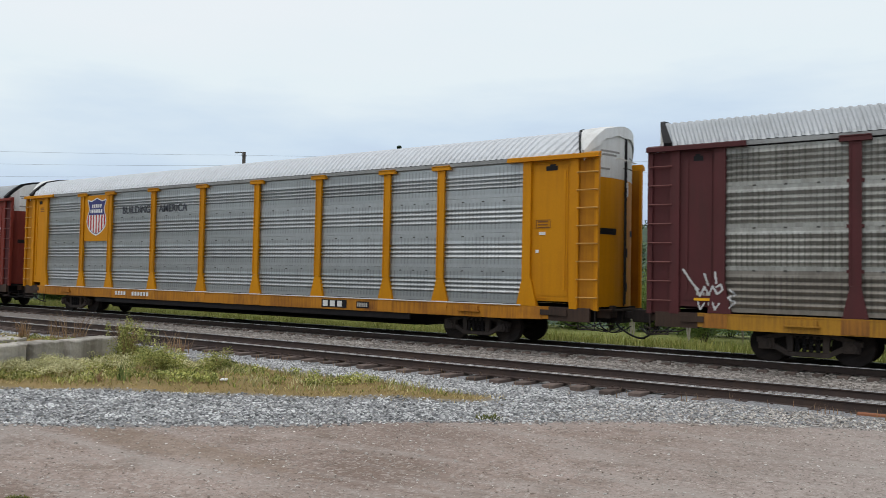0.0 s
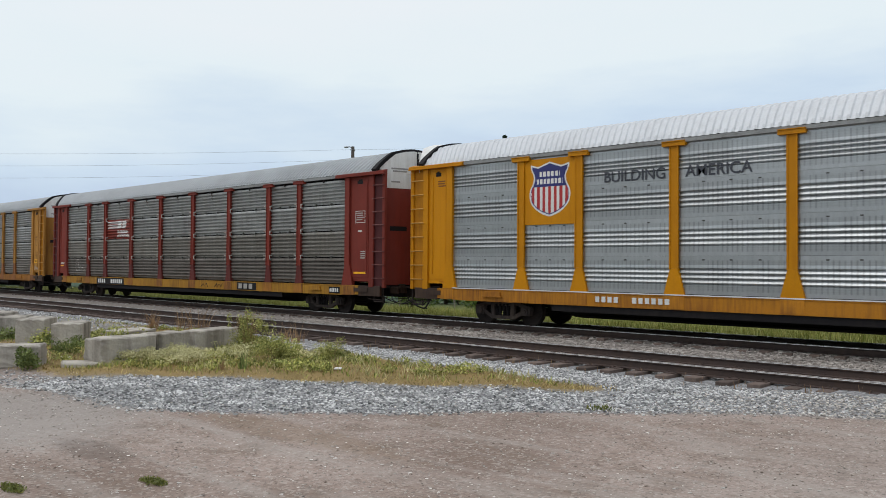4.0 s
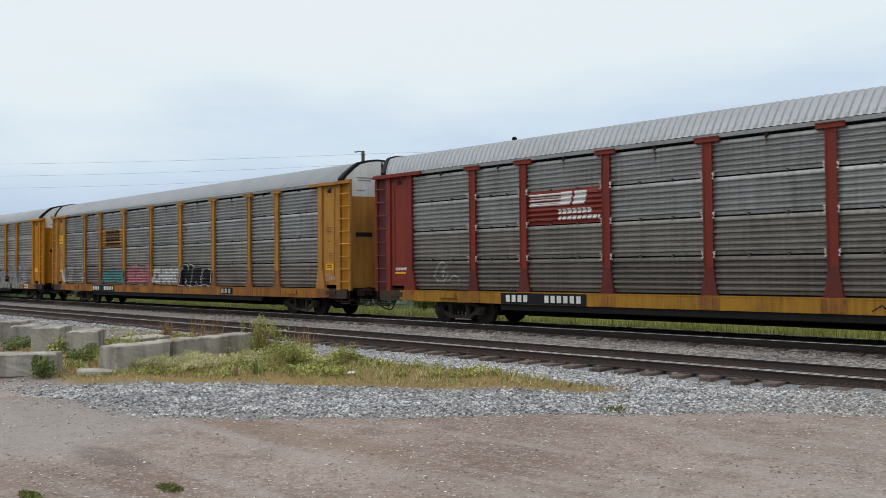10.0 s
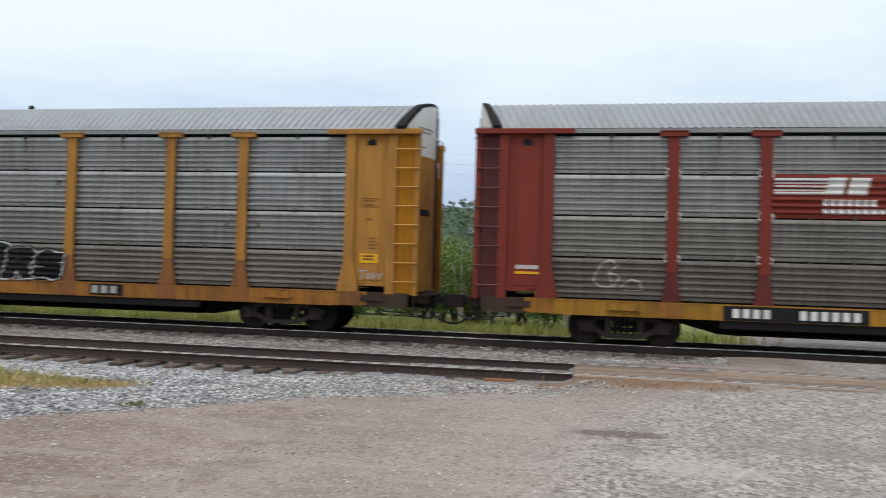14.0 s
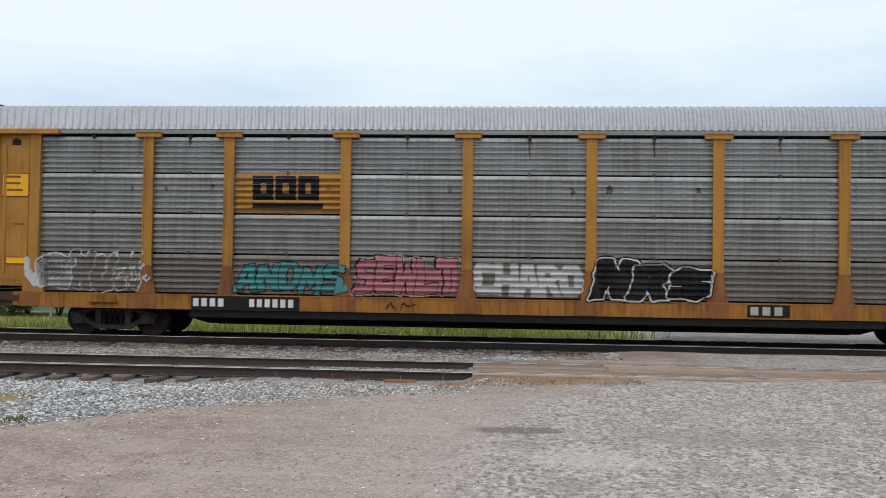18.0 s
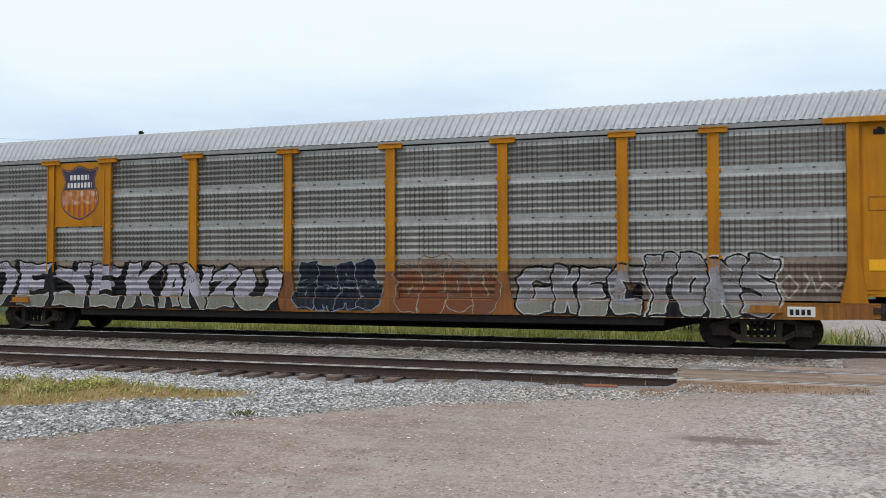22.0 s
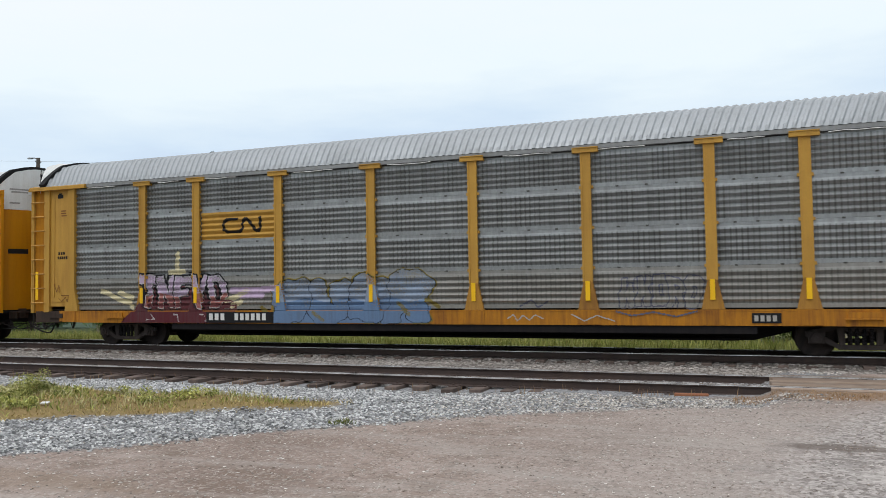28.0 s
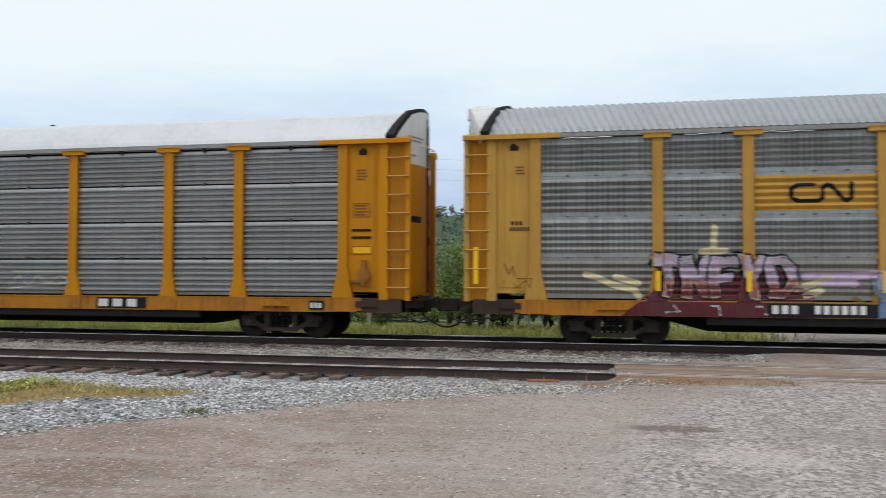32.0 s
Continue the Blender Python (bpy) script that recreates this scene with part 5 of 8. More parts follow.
plate_box(c, "number_panel", -7.95, -4.95, 0.71, 1.03, M["black"], SILL_Y - 0.013, "black number panel", 0.003)
bars(c, "car_number", -7.75, 0.77, 0.86, 0.2, 4, M["letter_white"], SILL_Y - 0.018)
bars(c, "car_number", -6.35, 0.77, 1.3, 0.2, 6, M["letter_white"], SILL_Y - 0.018)
plate_box(c, "brand_panel", 5.0, 6.35, 0.73, 1.03, M["black"], SILL_Y - 0.014, "black panel with pale bars", 0.003)
bars(c, "brand_mark", 5.12, 0.78, 1.1, 0.2, 3, M["letter_pale"], SILL_Y - 0.019)
plate_box(c, "stencil_panel", 10.9, 11.5, 0.75, 0.98, M["black"], SILL_Y - 0.014, "", 0.003)
bars(c, "stencil", 10.95, 0.80, 0.5, 0.13, 5, M["letter_white"], SILL_Y - 0.019)
scrawl(c, 1, [[(2.2, 0.78), (2.4, 0.92), (2.5, 0.8), (2.65, 0.95), (2.75, 0.8)], [(3.3, 0.8), (3.45, 0.95), (3.5, 0.8), (3.65, 0.92), (3.8, 0.82), (3.9, 0.96)]], 0.014, M["g_black"], "thin dark scrawl on the sill")
scrawl(c, 1, [[(-10.75, 1.65), (-10.6, 1.9), (-10.4, 1.98), (-10.25, 1.85), (-10.45, 1.7), (-10.2, 1.6), (-10.35, 1.35), (-10.6, 1.35), (-10.8, 1.5), (-10.75, 1.65)],
              [(-10.45, 1.7), (-10.35, 1.35)], [(-10.15, 1.4), (-9.95, 1.55), (-9.75, 1.5), (-9.7, 1.3), (-10.1, 1.3)]], 0.018, M["letter_pale"], "faint pale spray scrawl")
plate_box(c, "reflector_strip", -12.62, -11.98, 1.60, 1.66, M["sticker"], DOOR_Y, "pale yellow reflector strip")
bars(c, "car_number", -12.58, 1.72, 0.55, 0.09, 7, M["letter_white"], DOOR_Y)
outline_box(c, 12.26, 12.76, 3.24, 3.66, M["letter_white"], DOOR_Y)
lines_of_text(c, "stencil", 12.30, 3.56, 0.4, 4, M["letter_pale"], DOOR_Y)
lines_of_text(c, "stencil", 12.38, 2.92, 0.24, 1, M["letter_white"], DOOR_Y, 0.12)
lines_of_text(c, "stencil", 12.52, 2.22, 0.3, 4, M["letter_pale"], DOOR_Y)
plate_box(c, "reflector_strip", 12.18, 12.80, 1.46, 1.53, M["sticker"], DOOR_Y, "pale yellow reflector strip")

# car D: black emblem on yellow, stickers, five small pieces
d = CARS["D"]


def block_rule(X, Z):
    k = np.zeros(X.shape, int)
    for cx in (-6.29, -5.75, -5.21):
        r = np.maximum(np.abs(X - cx) / 0.25, np.abs(Z - 3.60) / 0.29)
        k[(r < 1) & ~((np.abs(X - cx) < 0.07) & (np.abs(Z - 3.6) < 0.13))] = 1
    k[(np.abs(Z - 3.18) < 0.055) & (X > -6.55) & (X < -4.85)] = 1
    return k


painted(d, "emblem", 1, -6.95, -4.45, 3.02, 3.96, block_rule, [M["ochre"], M["letter_black"]], "yellow panel with black block shapes", 0.025, 0.02)
plate_box(d, "sticker", -12.71, -12.03, 3.35, 3.92, M["sticker"], DOOR_Y, "orange-yellow sticker")
outline_box(d, -12.71, -12.03, 3.35, 3.92, M["letter_brown"], DOOR_Y - 0.012)
lines_of_text(d, "stencil", -12.62, 3.81, 0.44, 3, M["letter_brown"], DOOR_Y - 0.012, 0.16, thick=0.3)
plate_box(d, "sticker", -12.58, -12.05, 1.72, 1.90, M["sticker"], DOOR_Y, "orange-yellow sticker")
outline_box(d, -12.58, -12.05, 1.72, 1.90, M["letter_brown"], DOOR_Y - 0.012)
bars(d, "stencil", -12.4, 2.66, 0.28, 0.05, 5, M["letter_brown"], DOOR_Y)
plate_box(d, "number_panel", -7.95, -5.35, 0.71, 1.03, M["black"], SILL_Y - 0.013, "black number panel", 0.003)
bars(d, "car_number", -7.9, 0.78, 0.8, 0.19, 4, M["letter_white"], SILL_Y - 0.018)
bars(d, "car_number", -6.55, 0.78, 1.12, 0.19, 6, M["letter_white"], SILL_Y - 0.018)
plate_box(d, "brand_panel", 4.95, 5.9, 0.74, 1.02, M["black"], SILL_Y - 0.014, "black panel with pale bars", 0.003)
bars(d, "brand_mark", 5.02, 0.79, 0.8, 0.19, 3, M["letter_pale"], SILL_Y - 0.019)
plate_box(d, "sticker", 12.15, 12.62, 1.75, 1.98, M["sticker"], DOOR_Y, "orange-yellow sticker")
lines_of_text(d, "stencil", 12.2, 1.9, 0.36, 2, M["letter_brown"], DOOR_Y - 0.012)
outline_box(d, 12.15, 12.6, 3.10, 3.32, M["letter_brown"], DOOR_Y)
lines_of_text(d, "stencil", 12.20, 3.24, 0.34, 2, M["letter_brown"], DOOR_Y - 0.004, 0.09, thick=0.3)
bars(d, "stencil", 12.28, 2.78, 0.16, 0.05, 2, M["letter_brown"], DOOR_Y)
lines_of_text(d, "stencil", 12.34, 2.34, 0.24, 4, M["letter_brown"], DOOR_Y, 0.08, thick=0.3)
scrawl(d, 1, [[(12.12, 1.56), (12.34, 1.56)], [(12.22, 1.56), (12.2, 1.36)], [(12.32, 1.46), (12.4, 1.5), (12.38, 1.38), (12.32, 1.42)], [(12.48, 1.52), (12.48, 1.38), (12.58, 1.5)], [(12.62, 1.52), (12.62, 1.38), (12.72, 1.52)]], 0.016, M["letter_pale"], "thin pale spray scrawl", 0.016, DOOR_Y)
piece(d, 1, "S", -11.72, 1.14, 0.78, 0.82, [M["g_pale_silver"], M["g_white"]], "pale silver graffiti blob with a white outline", edge=0.035, swell=0.12, seed=4, warp=0.05, fade=(0.45, 2.0, 0.6))
piece(d, 1, "WUN", -11.0, 1.12, 1.75, 0.95, [None, M["g_white"]], "thin white graffiti outlines", edge=0.028, swell=0.04, seed=3, warp=0.05)
scrawl(d, 1, [[(-12.02, 1.82), (-12.0, 1.6), (-11.9, 1.42), (-11.80, 1.28)], [(-11.98, 1.5), (-11.84, 1.42)]], 0.09, M["g_white"], "white spray blob on the post")
scrawl(d, 1, [[(-9.95, 1.60), (-9.62, 1.66), (-9.85, 1.42), (-9.55, 1.45)], [(-9.5, 1.74), (-9.48, 1.58), (-9.4, 1.72), (-9.38, 1.58)], [(-9.3, 1.74), (-9.22, 1.6), (-9.12, 1.74)], [(-9.45, 1.52), (-9.45, 1.36)], [(-9.36, 1.36), (-9.34, 1.5), (-9.24, 1.38), (-9.22, 1.52)], [(-9.05, 1.5), (-9.14, 1.44), (-9.05, 1.36), (-8.98, 1.43)]], 0.026, M["g_white"], "white spray scrawl")
piece(d, 1, "ANDMS", -6.88, 1.12, 2.55, 0.70, [M["g_teal"], M["g_black"], M["g_teal"]], "teal graffiti with black outline", edge=0.022, gap=0.0, seed=5, warp=0.03, drop=(-0.02, 0.0))
scrawl(d, 1, [[(-4.5, 1.42), (-4.28, 1.25), (-4.5, 1.2)]], 0.075, M["g_teal"], "teal spray tip over the post")
piece(d, 1, "SEWLT", -4.05, 1.12, 2.40, 0.90, [M["g_pink"], M["g_black"], M["g_pink"], M["g_pink"], M["g_pink"], M["g_dull_cream"]], "pink graffiti with dark outline", edge=0.018, gap=0.72, halo=0.03, seed=6, drop=(0.03, 0.02), warp=0.025)
piece(d, 1, "CHARO", -1.26, 1.12, 2.5, 0.76, [M["g_white"], M["g_white"]], "white block graffiti", edge=0.006, seed=7, lean=0.0, warp=0.012, ragged=0.06)
piece(d, 1, "NRS", 1.52, 1.08, 2.6, 0.98, [M["g_black"], M["g_white"], M["g_black"], M["g_black"], M["g_black"], M["g_black"]], "black graffiti with white outline", edge=0.036, halo=0.03, swell=0.05, seed=8, ragged=0.25, lean=0.25)
scrawl(d, 1, [[(-3.3, 0.8), (-3.2, 0.94), (-3.1, 0.8)], [(-2.95, 0.8), (-2.9, 0.94), (-2.8, 0.86), (-2.6, 0.9)]], 0.014, M["g_black"], "thin dark scrawl on the sill")

# car E: emblem plate and long silver pieces
e = CARS["E"]
plate_box(e, "emblem_plate", -8.95, -7.22, 3.02, 4.84, M["yellow_old"], SCREEN_Y - 0.012, "yellow plate over the screens", 0.02)
shield(e, 2, -8.08, 3.985, 1.36, 1.56, True, "shield emblem with blue top and faded orange stripes")
plate_box(e, "sticker", -12.45, -12.05, 1.75, 1.88, M["sticker"], DOOR_Y, "orange-yellow sticker")
outline_box(e, -12.55, -11.95, 1.62, 1.90, M["letter_brown"], DOOR_Y - 0.012)
plate_box(e, "sticker", 12.15, 12.62, 1.75, 1.98, M["sticker"], DOOR_Y, "orange-yellow sticker")
outline_box(e, 12.15, 12.55, 3.0, 3.3, M["letter_brown"], DOOR_Y)
silver = [M["g_lilac_silver"], M["g_black"], M["g_white"], M["g_silver_low"], M["g_black"], M["g_white"]]
piece(e, 2, "DEJEK", -11.7, 0.72, 6.4, 1.34, silver, "silver graffiti shaded black", spans=[(-11.62, -10.30), (-10.35, -9.0), (-9.05, -7.65), (-7.75, -6.62), (-6.62, -5.30)], edge=0.05, ink=0.022, gap=0.74, drop=(0.15, 0.02), low=1.08, seed=11, slope=0.08, lean=0.14, warp=0.045, slim=0.05, fade=(0.7, 2.2, 0.35))
piece(e, 2, "ANZU", -5.4, 0.72, 3.9, 1.20, silver, "silver graffiti shaded black", spans=[(-5.38, -4.58), (-4.66, -3.74), (-3.86, -2.88), (-3.06, -1.56)], edge=0.05, ink=0.022, gap=0.66, drop=(0.09, 0.02), low=1.10, seed=12, slope=0.05, lean=0.14, warp=0.045, slim=0.04, fade=(0.7, 2.2, 0.35))
navy = [M["g_navy"], M["g_pale_blue"], M["g_navy"], M["g_navy"], M["g_navy"], M["g_silver_low"]]
piece(e, 2, "OMAS", -1.2, 0.76, 2.35, 0.72, navy, "navy graffiti with thin pale lines", edge=0.018, ink=0.0, gap=0.9, halo=0.02, swell=0.05, seed=14, ragged=0.1, warp=0.05)
piece(e, 2, "SEOR", -1.15, 1.34, 2.2, 0.66, navy, "navy graffiti with thin pale lines", edge=0.016, gap=0.5, halo=0.02, swell=0.05, seed=13, ragged=0.25, warp=0.05)
piece(e, 2, "OEOU", 1.58, 0.72, 2.6, 1.45, [M["g_rust"], M["g_dull_cream"], M["g_rust"], M["g_rust"], M["g_rust"], M["g_rust"]], "rust-orange graffiti with pale lines", edge=0.02, gap=0.7, halo=0.02, swell=0.06, seed=15, ragged=0.25, warp=0.06, fade=(0.9, 2.2, 0.9))
outlined = [M["g_silver"], M["g_black"], M["g_white"], M["g_silver_low"], M["g_black"], M["g_white"]]
piece(e, 2, "GKEC", 4.6, 0.72, 3.0, 1.16, outlined, "silver graffiti outlined black", spans=[(4.60, 5.52), (5.45, 6.20), (6.05, 6.82), (6.75, 7.62)], edge=0.045, ink=0.022, gap=0.55, low=1.02, seed=16, warp=0.04, swell=0.04, slim=0.03, fade=(0.6, 2.0, 0.5))
piece(e, 2, "YONS", 7.55, 0.72, 2.8, 1.45, outlined, "silver graffiti outlined black and white", edge=0.04, ink=0.02, gap=0.5, low=1.0, halo=0.04, swell=0.06, seed=17, ragged=0.14, warp=0.05, fade=(0.6, 2.2, 0.5))
scrawl(e, 2, [[(10.55, 1.2), (10.4, 1.45), (10.6, 1.65), (10.8, 1.4), (10.6, 1.15), (10.45, 1.25)], [(10.9, 1.3), (11.05, 1.6), (11.15, 1.3), (11.3, 1.5), (11.5, 1.35), (11.6, 1.5)],
              [(10.9, 1.7), (11.0, 1.55)], [(11.2, 1.72), (11.22, 1.56)]], 0.02, M["letter_pale"], "thin pale spray scrawl")
plate_box(e, "stencil_panel", 10.55, 11.1, 0.76, 0.98, M["letter_white"], SILL_Y - 0.014, "small white stencil panel", 0.003)
bars(e, "stencil", 10.6, 0.80, 0.45, 0.12, 4, M["letter_black"], SILL_Y - 0.019)

# car F: dark band emblem, lilac and blue pieces, reflectors
f = CARS["F"]


def band_rule(X, Z):
    k = np.zeros(X.shape, int)
    path = [[(-5.72, 3.66), (-6.05, 3.66), (-6.18, 3.58), (-6.18, 3.38), (-6.05, 3.30), (-5.62, 3.30), (-5.53, 3.37), (-5.53, 3.58), (-5.45, 3.66), (-5.36, 3.64), (-5.09, 3.32), (-5.0, 3.30), (-4.94, 3.37), (-4.94, 3.68)]]
    k[stroke_dist(X, Z, path) < 0.048] = 1
    return k


painted(f, "emblem", 2, -6.95, -4.45, 3.10, 3.88, band_rule, [M["tan"], M["letter_black"]], "tan panel with a bent black band", 0.02, 0.02)
for px in POSTS:
    plate_box(f, "reflector_strip", px - 0.055, px + 0.055, 1.28, 1.74, M["reflect"], SIDE_Y - 0.016, "bright yellow reflector strip", 0.006)
for px in (-13.28, 13.30):
    plate_box(f, "reflector_strip", px - 0.055, px + 0.055, 1.42, 2.30, M["reflect"], -1.528, "bright yellow reflector strip", 0.006)
bars(f, "car_number", -12.45, 2.82, 0.3, 0.09, 3, M["letter_black"], DOOR_Y)
bars(f, "car_number", -12.48, 2.68, 0.5, 0.09, 6, M["letter_black"], DOOR_Y)
lines_of_text(f, "stencil", -12.35, 4.18, 0.24, 3, M["letter_brown"], DOOR_Y)
scrawl(f, 2, [[(-12.6, 1.9), (-12.5, 1.65), (-12.4, 1.85), (-12.35, 1.6)], [(-12.4, 1.45), (-12.3, 1.35), (-12.1, 1.5), (-12.0, 1.35), (-11.95, 1.55), (-12.3, 1.55)]], 0.012, M["letter_brown"], "thin dark scrawl")
outline_box(f, 12.08, 12.60, 3.10, 3.38, M["letter_brown"], DOOR_Y)
lines_of_text(f, "stencil", 12.14, 3.28, 0.4, 3, M["letter_brown"], DOOR_Y)
lines_of_text(f, "stencil", 12.18, 2.98, 0.26, 2, M["letter_black"], DOOR_Y, 0.10)
lines_of_text(f, "stencil", 12.12, 2.62, 0.36, 4, M["letter_black"], DOOR_Y)


def maroon_rule(X, Z):
    top = 1.02 + 0.40 * np.clip(2.0 - np.abs(X + 7.6) / 1.3, 0, 1) + 0.05 * np.sin(X * 6)
    return np.where((Z < np.minimum(top, 1.40)) & (X > -9.9 + (Z - 0.7) * 1.2) & (X < -5.72), 0, -1)


painted(f, "graffiti", 2, -10.1, -3.85, 0.71, 1.45, maroon_rule, [M["g_maroon"]], "maroon spray ground over the sill", 0.04, 0.03)
piece(f, 2, "TNFYD", -9.15, 1.10, 3.05, 1.02, [M["g_lilac"], M["g_black"], M["g_white"], M["g_salmon"], M["g_maroon"], M["g_white"]], "lilac and salmon graffiti with dark outline", edge=0.042, ink=0.022, gap=0.62, drop=(0.07, 0.03), low=1.52, seed=21, warp=0.03, lean=0.04, fade=(0.9, 2.4, 0.5))
scrawl(f, 2, [[(-8.75, 0.98), (-8.6, 0.82), (-8.9, 0.80)], [(-7.9, 0.95), (-7.75, 0.95), (-7.72, 0.74)], [(-6.95, 0.95), (-6.8, 0.95), (-6.78, 0.78), (-6.65, 0.78)]], 0.016, M["g_white"], "thin white spray lines on the maroon ground")
scrawl(f, 2, [[(-10.7, 1.66), (-10.35, 1.55), (-10.1, 1.42), (-9.6, 1.3), (-9.5, 1.15)], [(-10.0, 1.6), (-9.5, 1.45)], [(-6.1, 1.35), (-5.75, 1.45), (-5.4, 1.62)], [(-5.9, 1.2), (-5.6, 1.3)],
              [(-8.1, 2.18), (-7.6, 2.2)], [(-7.85, 2.2), (-7.82, 2.72)]], 0.075, M["g_cream"], "cream arrows of spray paint")
piece(f, 2, "SUSR", -4.5, 0.72, 4.75, 1.36, [M["g_pale_blue"], M["g_navy"], M["g_lilac"], M["g_blue"], M["g_blue"], M["g_olive"]], "blue graffiti with thin dark outlines", edge=0.018, gap=0.40, low=1.34, halo=0.03, swell=0.10, seed=22, ragged=0.12, warp=0.07, fade=(1.0, 2.3, 0.75))
scrawl(f, 2, [[(-4.9, 1.15), (-4.6, 0.95)], [(-3.2, 1.0), (-2.9, 0.8)], [(-0.7, 1.25), (-0.35, 0.95)], [(0.1, 1.35), (0.45, 1.15)]], 0.05, M["g_olive"], "olive spray flecks in the blue")
scrawl(f, 2, [[(-5.9, 1.62), (-5.1, 1.62), (-4.3, 1.68)], [(-5.6, 1.5), (-4.9, 1.48)]], 0.09, M["g_lilac"], "lilac spray arrow")
plate_box(f, "number_panel", -6.72, -4.45, 0.72, 1.02, M["black"], SILL_Y - 0.02, "black number panel", 0.003)
bars(f, "car_number", -6.62, 0.79, 0.6, 0.19, 3, M["letter_white"], SILL_Y - 0.025)
bars(f, "car_number", -5.74, 0.79, 1.1, 0.19, 6, M["letter_white"], SILL_Y - 0.025)
scrawl(f, 2, [[(2.3, 0.85), (2.45, 0.95), (2.55, 0.8), (2.7, 0.93), (2.85, 0.82), (3.0, 0.94), (3.2, 0.85)], [(3.9, 0.95), (4.2, 0.8), (4.5, 0.93), (4.9, 0.8)]], 0.014, M["letter_pale"], "thin pale scrawl on the sill")
piece(f, 2, "WKORO", 5.05, 1.10, 1.8, 0.74, [None, M["g_faint"]], "faded grey-blue graffiti lines", edge=0.026, seed=25, ragged=0.25, warp=0.04)
scrawl(f, 2, [[(4.95, 1.02), (5.3, 0.92), (5.8, 1.0), (6.3, 0.9), (6.75, 1.02)], [(2.6, 1.15), (2.9, 1.3), (3.05, 1.12), (3.3, 1.26)]], 0.018, M["g_faint"], "faint dark spray lines")
plate_box(f, "stencil_panel", 7.9, 8.5, 0.76, 0.98, M["black"], SILL_Y - 0.014, "", 0.003)
bars(f, "stencil", 7.95, 0.80, 0.5, 0.13, 4, M["letter_pale"], SILL_Y - 0.019)


def brake(bm):
    box(bm, 12.05, 12.34, -1.56, -1.45, 1.44, 1.50)
    disc(bm, (12.42, 1.62), 0.17, -1.56, -1.50, 18)
    box(bm, 12.36, 12.48, -1.58, -1.45, 1.36, 2.0)


for q in ("F", "G"):
    bmk = bmesh.new()
    brake(bmk)
    part("hand_brake", bmk, M["sill_rust"], CARS[q], "rust-brown hand brake gear")

# car G: stickers, brand bars
g = CARS["G"]
lines_of_text(g, "stencil", 12.2, 4.2, 0.3, 4, M["letter_brown"], DOOR_Y)
outline_box(g, 12.12, 12.56, 3.05, 3.40, M["letter_brown"], DOOR_Y)
lines_of_text(g, "stencil", 12.16, 3.32, 0.36, 4, M["letter_brown"], DOOR_Y)
plate_box(g, "placard", 12.08, 12.62, 2.52, 2.58, M["letter_black"], DOOR_Y, "dark stencil line")
plate_box(g, "placard", 12.08, 12.62, 2.70, 2.76, M["letter_black"], DOOR_Y, "dark stencil line")
plate_box(g, "sticker", 12.10, 12.60, 2.14, 2.34, M["sticker"], DOOR_Y, "bright yellow sticker")
outline_box(g, 12.10, 12.60, 2.14, 2.34, M["letter_brown"], DOOR_Y - 0.012)
plate_box(g, "brand_panel", 5.05, 6.5, 0.74, 1.02, M["letter_black"], SILL_Y - 0.014, "black panel with white bars", 0.003)
bars(g, "brand_mark", 5.12, 0.78, 1.25, 0.2, 3, M["letter_white"], SILL_Y - 0.019)
plate_box(g, "stencil_panel", 11.0, 11.4, 0.76, 0.98, M["letter_black"], SILL_Y - 0.014, "", 0.003)
bars(g, "stencil", 11.04, 0.80, 0.32, 0.13, 3, M["letter_white"], SILL_Y - 0.019)
scrawl(g, 1, [[(2.3, 1.3), (2.6, 1.6), (2.9, 1.3), (3.2, 1.6), (3.5, 1.35), (3.9, 1.6), (4.2, 1.4), (2.4, 1.25)], [(2.4, 1.7), (4.2, 1.7)]], 0.03, M["letter_pale"], "faded pale spray scrawl")
bars(g, "stencil", 13.12, 2.2, 0.3, 0.14, 4, M["letter_brown"], -1.36)


# loose black cable under car F's eave; white strips stand for its highlights
rc = random.Random(7)
for a, b1 in zip([-11.7] + POSTS, POSTS + [11.7]):
    run = [(a + 0.2 + (b1 - a - 0.4) * k / 8, -1.50, 4.868 + rc.uniform(-0.012, 0.012)) for k in range(9)]
    bm = bmesh.new()
    tube(bm, run, 0.013, 5)
    cable = part("eave_cable", bm, M["hose"], CARS["F"], "loose black cable under the eave")
    bm = bmesh.new()
    k = rc.randrange(0, 3)
    tube(bm, [(p[0], p[1] - 0.012, p[2] - 0.012) for p in run[k:k + 5]], 0.010, 5)
    part("cable_tape", bm, M["letter_white"], cable, "white strip laid on for the cable's highlights")

# rust runs down the screens from the eaves
rr = random.Random(19)


def rust_run(q, kind, x0, w, z0):
    def rule(X, Z):
        reach = w * np.clip((Z - z0) / (4.80 - z0), 0, 1) ** 0.6
        return np.where(np.abs(X - x0 - 0.006 * np.sin(Z * 9)) < reach, 0, -1)
    painted(CARS[q], "rust_run", kind, x0 - 0.1, x0 + 0.1, z0, 4.80, rule, [M["rust_run"]], "brown rust run down the screens", 0.015, 0.02)


for k in range(4):
    x0 = rr.uniform(-11.3, 11.3)
    if all(abs(x0 - p) > 0.25 for p in POSTS):
        rust_run("A", 2, x0, rr.uniform(0.02, 0.04), rr.uniform(3.6, 4.5))
for q in ("C", "D"):
    ends = [-EDGE - 0.12] + POSTS + [EDGE + 0.12]
    for a, b in zip(ends, ends[1:]):
        if rr.random() < 0.75:
            rust_run(q, 1, (a + b) / 2, rr.uniform(0.018, 0.035 if q == "C" else 0.055), rr.uniform(4.3, 4.65))

